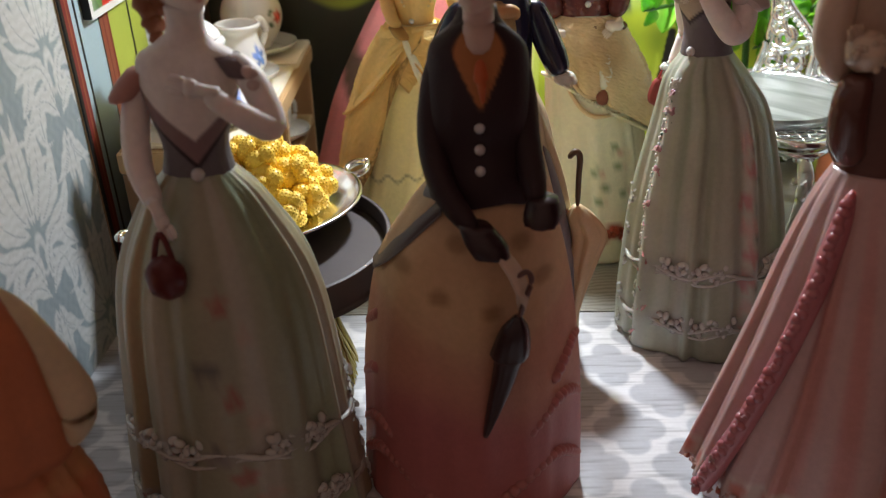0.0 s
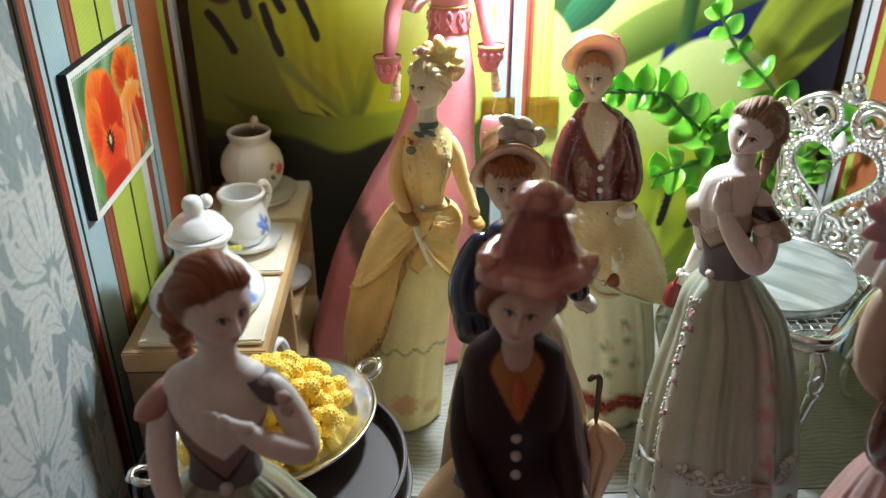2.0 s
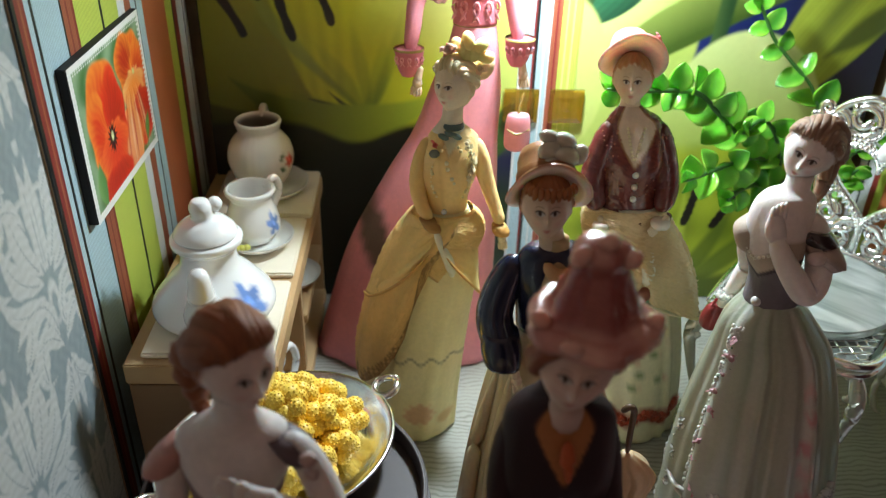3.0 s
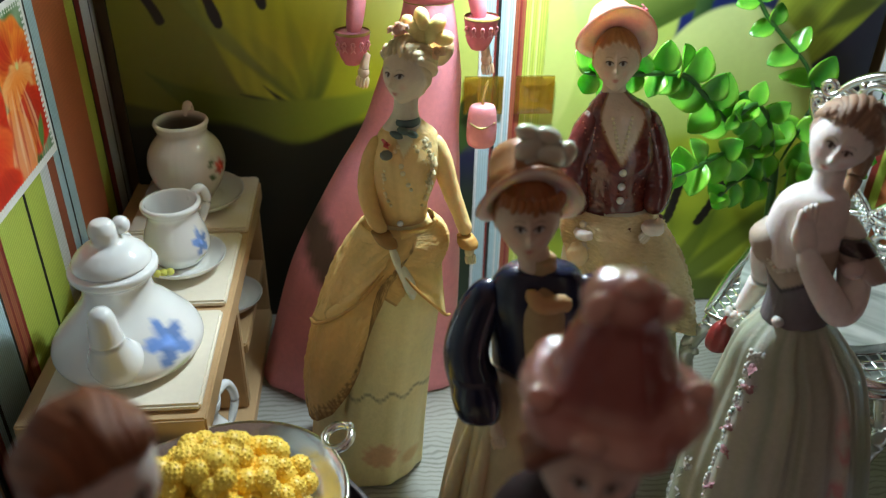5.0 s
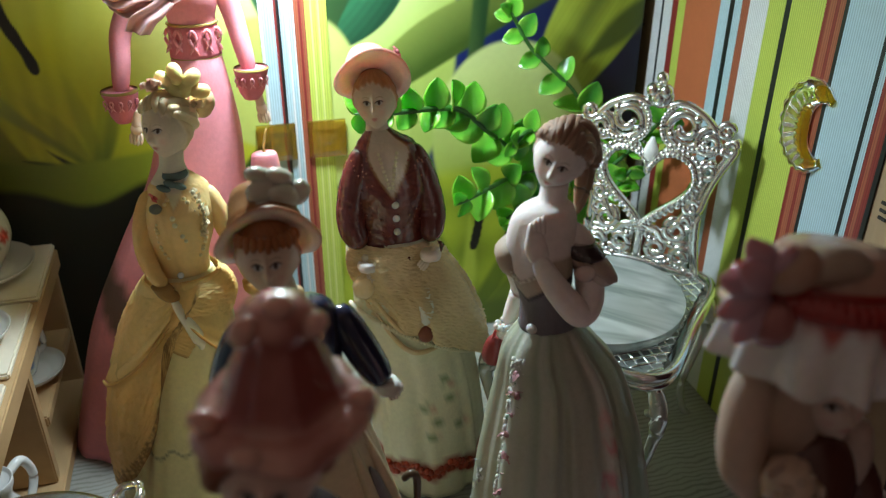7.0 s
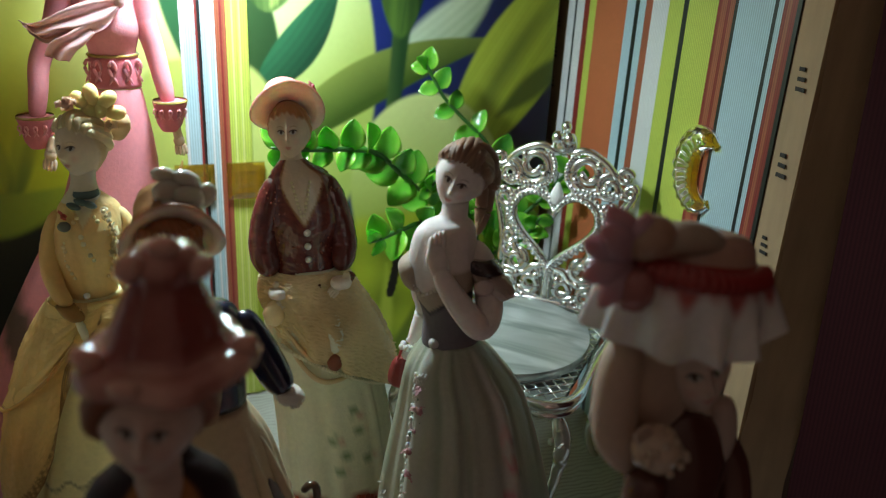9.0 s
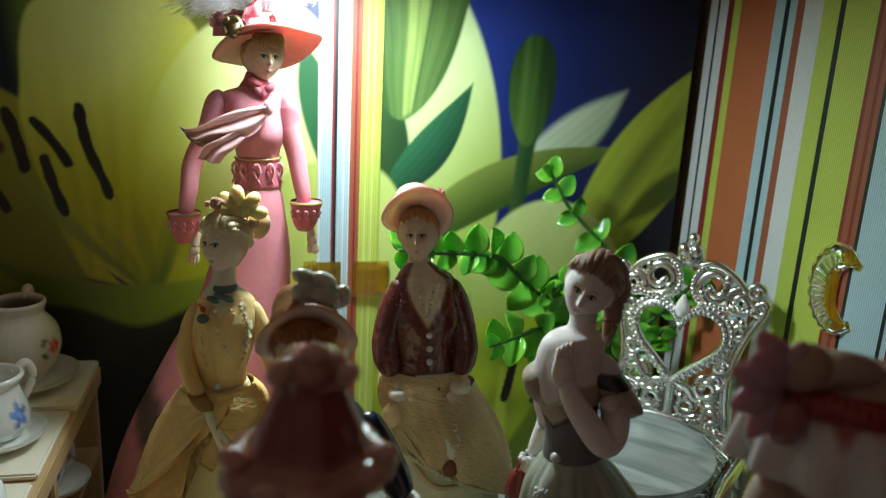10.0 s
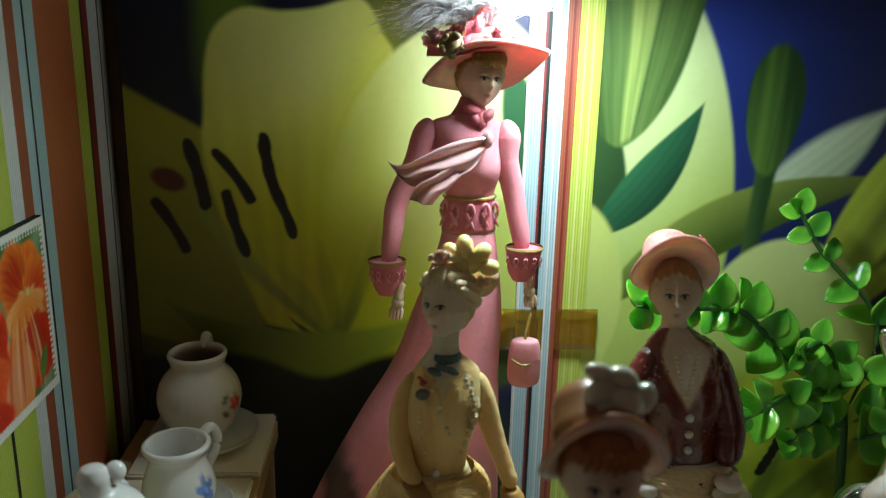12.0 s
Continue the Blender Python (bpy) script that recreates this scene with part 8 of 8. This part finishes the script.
    for k, p in enumerate(spline(heart, 70)[:-1]):
        F.ball(lean((p[0] * 1.12, -0.6, 87.5 + (p[2] - 87.5) * 1.12)), 1.1, (1, 1, 1), 0.95, 8, 6)
        F.ball(lean((p[0] * 0.99, -1.6, 87.5 + (p[2] - 87.5) * 0.99)), 0.9, (1, 1, 1), 0.95, 8, 6)
    piece(F, "heart", SILVER, t, "open heart set with tiny stones")
    F = Figure(30)
    for s in (-1, 1):
        wire(F, spiral(s * 18.6, 95.0, 3.2, 0.8, 90, 1.4 * s), 0.8)
        wire(F, spiral(s * 14.6, 76.6, 2.8, 0.7, 30 if s > 0 else 150, -1.3 * s), 0.8)
        wire(F, spiral(s * 4.6, 70.6, 2.6, 0.7, 90, 1.3 * s), 0.7)
        wire(F, spiral(s * 24.0, 103.6, 2.4, 0.7, 180 if s > 0 else 0, 1.3 * s), 0.8)
        wire(F, [(s * 2.4, 0, 104), (s * 3.0, 0, 109), (s * 5.0, 0, 113.6)], 0.8, 8, 16)
        wire(F, [(s * 8.0, 0, 71.5), (s * 12.5, 0, 77.5), (s * 15.5, 0, 85.5), (s * 17.2, 0, 92)], 0.7, 8, 30)
        for k in range(22):
            q = spiral(s * 9.4, 107.6, 7.6, 7.2, 200 if s < 0 else -20, -0.75 * s)[k]
            F.ball(lean((q[0], -0.5, q[2])), 0.95, (1, 1, 1), 0.95, 8, 6)
        for k in range(12):
            F.ball(lean((s * (6 + 1.45 * k), -0.8, 101.2 + 0.5 * math.sin(k) + 0.11 * k)), 1.05, (1, 1, 1), 0.95, 8, 6)
            F.ball(lean((s * (3 + 1.2 * k), -0.6, 61.6 + 1.1 * math.sin(k * 1.1))), 0.95, (1, 1, 1), 0.95, 8, 6)
        wire(F, spiral(s * 9.4, 107.6, 6.6, 1.6, 200 if s < 0 else -20, -1.5 * s), 1.0)
        wire(F, spiral(s * 17.5, 104.0, 4.8, 1.2, 120 if s < 0 else 60, 1.4 * s), 0.9)
        wire(F, spiral(s * 22.0, 108.5, 2.6, 0.8, 0, 1.3 * s), 0.8)
        wire(F, [(s * 2, 0, 113), (s * 8, 0, 115), (s * 15, 0, 112), (s * 20, 0, 107)], 0.9, 8, 30)
        wire(F, [(s * 3.5, 0, 99), (s * 9, 0, 102), (s * 16, 0, 101), (s * 22, 0, 104)], 0.8, 8, 30)
        wire(F, spiral(s * 12, 73.5, 4.2, 1.0, 90, 1.4 * s), 0.9)
        wire(F, spiral(s * 6.4, 65.8, 4.0, 1.0, 200 if s < 0 else -20, -1.4 * s), 0.9)
        wire(F, spiral(s * 14.6, 64.5, 3.6, 0.9, 40 if s > 0 else 140, 1.4 * s), 0.9)
        wire(F, spiral(s * 15.4, 82, 2.9, 0.8, 0, 1.3 * s), 0.8)
        wire(F, [(s * 1.5, 0, 73), (s * 6, 0, 72), (s * 9, 0, 69), (s * 17, 0, 70)], 0.9, 8, 26)
        for q in ((8, 61), (17, 60), (11, 68.5), (19.5, 98), (4, 69), (13, 111), (5.5, 105)):
            F.ball(lean((s * q[0], -0.4, q[1])), 1.5, (1, 1, 1), 0.95, 10, 8)
    wire(F, [(0, 0, 60), (0, 0, 66), (0, 0, 73.5)], 1.0, 8, 14)
    piece(F, "scrollwork", SILVER, t, "cast silver scrolls")
    F = Figure(31)
    F.loft([lean((0, -1, 103.4)) + (0.5, 0.5), lean((0, -1, 100.5)) + (1.9, 1.4), lean((0, -1, 98.4)) + (2.4, 1.6), lean((0, -1, 96)) + (1.2, 1.0)], (0.80, 0.80, 0.76), 0.8, 24, 16)
    piece(F, "pearl", CERAMIC, t, "white drop-shaped pearl", True)
    F = Figure(32)
    F.ball(lean((0, 0, 116.6)), (4.4, 2.6, 4.2), (1, 1, 1), 0.95, 20, 14)
    F.ball(lean((-2.0, -1.6, 118.6)), 2.3, (1, 1, 1), 0.95, 12, 9)
    F.ball(lean((2.0, -1.6, 118.6)), 2.3, (1, 1, 1), 0.95, 12, 9)
    F.ball(lean((0, -1.8, 116.2)), (2.3, 1.4, 2.5), (1, 1, 1), 0.95, 12, 9)
    F.ball(lean((0, 0, 122.2)), 1.9, (1, 1, 1), 0.95, 12, 9)
    piece(F, "finial", SILVER, t, "heart-shaped silver finial")


def pearl_material():
    m, nt, b = nodes_of("pearly_grey_plate", 0.3, 0.55, (0.5, 0.52, 0.5))
    tc = nt.nodes.new("ShaderNodeTexCoord")
    mp = nt.nodes.new("ShaderNodeMapping")
    mp.inputs["Scale"].default_value = (30, 130, 30)
    mp.inputs["Rotation"].default_value = (0, 0, 0.7)
    nt.links.new(tc.outputs["Object"], mp.inputs["Vector"])
    ns = add(nt, "ShaderNodeTexNoise", Scale=1.0, Detail=2.0, Distortion=0.8)
    nt.links.new(mp.outputs[0], ns.inputs["Vector"])
    ramp = nt.nodes.new("ShaderNodeValToRGB")
    ramp.color_ramp.elements[0].position, ramp.color_ramp.elements[1].position = 0.35, 0.7
    ramp.color_ramp.elements[0].color, ramp.color_ramp.elements[1].color = (0.28, 0.32, 0.30, 1), (0.66, 0.70, 0.68, 1)
    nt.links.new(ns.outputs[0], ramp.inputs[0])
    nt.links.new(ramp.outputs[0], b.inputs["Base Color"])
    return m


PEARL = pearl_material()
CLEAR, cnt, cb = nodes_of("silvery_clear_plastic", 0.12, 0.35, (0.82, 0.84, 0.80))
cb.inputs["Transmission Weight"].default_value = 0.5
grain(cnt, cb, (0.82, 0.84, 0.80), 0.08, 300, 0.05)
filigree_chair()


# plastic sprig
def leaf_material():
    m, nt, b = nodes_of("glossy_green_plastic", 0.16)
    oi = nt.nodes.new("ShaderNodeObjectInfo")
    mix = nt.nodes.new("ShaderNodeMix")
    mix.data_type = "RGBA"
    nt.links.new(oi.outputs["Random"], mix.inputs["Factor"])
    mix.inputs[6].default_value = (0.035, 0.20, 0.018, 1)
    mix.inputs[7].default_value = (0.13, 0.42, 0.035, 1)
    tc = nt.nodes.new("ShaderNodeTexCoord")
    sep = nt.nodes.new("ShaderNodeSeparateXYZ")
    nt.links.new(tc.outputs["Object"], sep.inputs[0])
    across = math_node(nt, "MULTIPLY", math_node(nt, "MULTIPLY", sep.outputs[0], sep.outputs[0]), 5.0)
    rim = nt.nodes.new("ShaderNodeMix")
    rim.data_type = "RGBA"
    nt.links.new(across, rim.inputs["Factor"])
    nt.links.new(mix.outputs[2], rim.inputs[6])
    rim.inputs[7].default_value = (0.30, 0.58, 0.07, 1)
    grain(nt, b, rim.outputs[2], 0.25, 4.0, 0.15, 30.0)
    b.inputs["Transmission Weight"].default_value = 0.0
    b.inputs["Subsurface Weight"].default_value = 0.5
    b.inputs["Subsurface Radius"].default_value = (0.3, 1.0, 0.12)
    b.inputs["Subsurface Scale"].default_value = 0.002
    return m


def sprig():
    LEAF = leaf_material()
    STEM = plain("dark_green_plastic_stem", (0.03, 0.12, 0.02), 0.4)
    t = base("artificial_sprig", "glossy green plastic eucalyptus sprig standing behind the chair", "artificial plant", at=(0, 0, 0))
    rng = np.random.RandomState(5)
    # one leaf, shared by all
    u, v = np.meshgrid(np.linspace(0, 1, 13), np.linspace(-1, 1, 9))
    w = 0.41 * np.sin(np.pi * np.clip(u, 0.012, 0.992) ** 0.8) ** 0.62
    pts = np.stack([v * w, u, 0.30 * np.abs(v) ** 1.6 * w - 0.22 * u * u + 0.14 * u + 0.015 * np.sin(9 * u + 3 * v)], -1)
    thick = np.concatenate([pts, pts[::-1] - np.array((0, 0, 0.045))], 0)
    leaf = grid_mesh("leaf", thick, wrap_v=True)
    leaf.polygons.foreach_set("use_smooth", [True] * len(leaf.polygons))
    leaf.materials.append(LEAF)
    B = [([(131, 338, 0.5), (130, 338, 40), (127, 338, 72)], 1.5, 0, 0),
         ([(127, 338, 70), (105, 338, 88), (92, 325, 100), (82, 322, 109), (70, 314, 113), (56, 305, 116), (42, 298, 119)], 0.9, 10, 12.0),
         ([(128, 338, 70), (135, 339, 92), (131, 340, 105), (121, 341.5, 115), (113, 342, 123), (108, 342.5, 131), (105, 343, 136)], 0.7, 6, 10.5),
         ([(126, 338, 72), (116, 334, 79), (104, 326, 82), (88, 312, 84), (75, 303, 84)], 0.8, 6, 12.5),
         ([(130, 337, 66), (142, 333, 76), (151, 328, 88), (158, 320, 102)], 0.8, 6, 11.0),
         ([(127, 337, 64), (115, 330, 70), (104, 321, 72), (96, 314, 70)], 0.8, 4, 11.0),
         ([(126, 338, 72), (117, 331, 90), (108, 326, 98), (100, 322, 94)], 0.8, 4, 10.5),
         ([(130, 336, 60), (140, 326, 70), (146, 320, 82)], 0.8, 5, 11.0)]
    for path, r, count, size in B:
        F = Figure(40)
        F.tube(path, [r] * len(path), (1, 1, 1), 0.4, 8, 30)
        piece(F, "stem", STEM, t)
        if not count:
            continue
        p = spline(path, count * 4 + 1)
        for k in range(count + 1):
            i = min(k * 4 + 2, len(p) - 2) if k < count else len(p) - 2
            d = Vector(p[i + 1] - p[i - 1]).normalized()
            side = d.cross(Vector((0, -1, 0.15))).normalized()
            if k % 2:
                side = (side * 0.75 + Vector((0, -1, 0.3)) * 0.5).normalized()
            for s in ((-1, 1) if k < count else (0,)):
                way = (d * 0.55 + side * s * 0.9 + Vector(rng.normal(0, 0.24, 3))).normalized()
                up = Vector((-0.1, -0.9, 0.45)) + Vector(rng.normal(0, 0.32, 3))
                xa = way.cross(up).normalized()
                za = xa.cross(way).normalized()
                sc = 0.001 * size * (1.10 - 0.45 * k / count) * rng.uniform(0.8, 1.12)
                ob = new("leaf", leaf)
                m = Matrix((xa, way, za)).transposed().to_4x4()
                ob.parent = t
                ob.matrix_basis = Matrix.Translation(Vector(p[i]) * 0.001) @ m @ Matrix.Diagonal((sc, sc, sc, 1))


sprig()


# framed stamp-like picture, amber glass tiles and moon
def poppy_picture():
    t = base("picture", "small photo of red poppies with white serrated edge", "picture", at=(X0 + 0.0006, 0.2752, 0.0965))
    slab("foam_backing", (0, 2.6, -29.5, 29, 0.3, 43.6), BLACK_EDGE, t, "dark foam board", 0.2)
    p = sheet("photo", (0.0027, -0.0292, 0.0), (0, 1, 0), (0, 0, 1), (0.058, 0.0435), 0.00022, poppy_print, PRINT)
    p.parent = t
    tagged(p, "glossy photo of red and orange poppies")


def amber_tiles():
    for x, turn in ((0.0232, 0.5), (0.0411, -1.0)):
        t = base("glass_tile", "square faceted amber glass tile stuck on the wall", "glass tile", "amber tiles on the wall", at=(x, 0.3541, 0.0918))
        bm = bmesh.new()
        rows = []
        for s, y in ((6.8, 0.0), (6.8, -1.2), (4.2, -2.8), (2.2, -2.2), (0.4, -3.2)):
            rows.append([bm.verts.new((a * s * 0.001, y * 0.001, b * s * 0.001)) for a, b in ((-1, -1), (1, -1), (1, 1), (-1, 1))])
        for a, b in zip(rows, rows[1:]):
            for k in range(4):
                bm.faces.new((a[k], a[(k + 1) % 4], b[(k + 1) % 4], b[k]))
        bm.faces.new(rows[0][::-1])
        bm.faces.new(rows[-1])
        bmesh.ops.recalc_face_normals(bm, faces=bm.faces[:])
        part("glass_body", bm, HONEY, t)


def amber_moon():
    t = base("glass_moon", "amber glass crescent moon stuck on the striped wall", "glass ornament", at=(X1 - 0.0007, 0.2600, 0.1170))
    n = 30
    rows = []
    for i in range(n + 1):
        s = i / n
        a = radians(58 + 244 * s)
        wd = 6.0 * math.sin(math.pi * min(max(s, 0.03), 0.97)) ** 0.75 + 0.3
        cx, cz = 2.2 + 8.6 * math.cos(a), 10.2 * math.sin(a)
        zig = 0.10 if i % 2 else -0.10
        ring = []
        for f, h in ((1.0, 0.0), (1.0, 1.0), (0.62 + zig, 2.6), (0.15 - zig, 3.4), (-0.35 + zig, 2.4), (-0.55 - zig, 2.9), (-1.0, 0.9), (-1.0, 0.0)):
            ring.append((-h * min(1.0, wd / 3.0), -(cx + f * wd * math.cos(a)), cz + f * wd * math.sin(a)))
        rows.append(ring)
    me = grid_mesh("glass_body", np.array(rows) * 0.001, wrap_u=True)
    finish("glass_body", me, AMBER, t, smooth=False)


poppy_picture()
amber_tiles()
amber_moon()


# printed marks on the bare cardboard, too worn to read
def marks():
    INK = plain("black_print", (0.03, 0.025, 0.02), 0.8)
    spots = [(X1 - 0.0004, 0.2268, 0.151, 3.2), (X1 - 0.0004, 0.2272, 0.128, 3.4), (X1 - 0.0004, 0.2276, 0.105, 2.6)] + [(X1 - 0.0004, 0.3632, 0.125 + 0.012 * k, 2.0) for k in range(5)]
    spots += [(X0 + 0.0004, 0.3635, 0.10 + 0.016 * k, 2.2) for k in range(6)]
    for x, y, z, s in spots:
        bm = bmesh.new()
        for j in range(3):
            b = Matrix.Translation((x, y + 0.0003 * j, z + 0.001 * s * (j - 1) * 0.8)) @ Matrix.Diagonal((0.0004, 0.001 * s * (1.0 - 0.2 * j), 0.001 * s * 0.32, 1))
            bmesh.ops.create_cube(bm, size=1.0, matrix=b)
        structure("trim", bm, INK, "worn black print on the bare cardboard", "print")


marks()
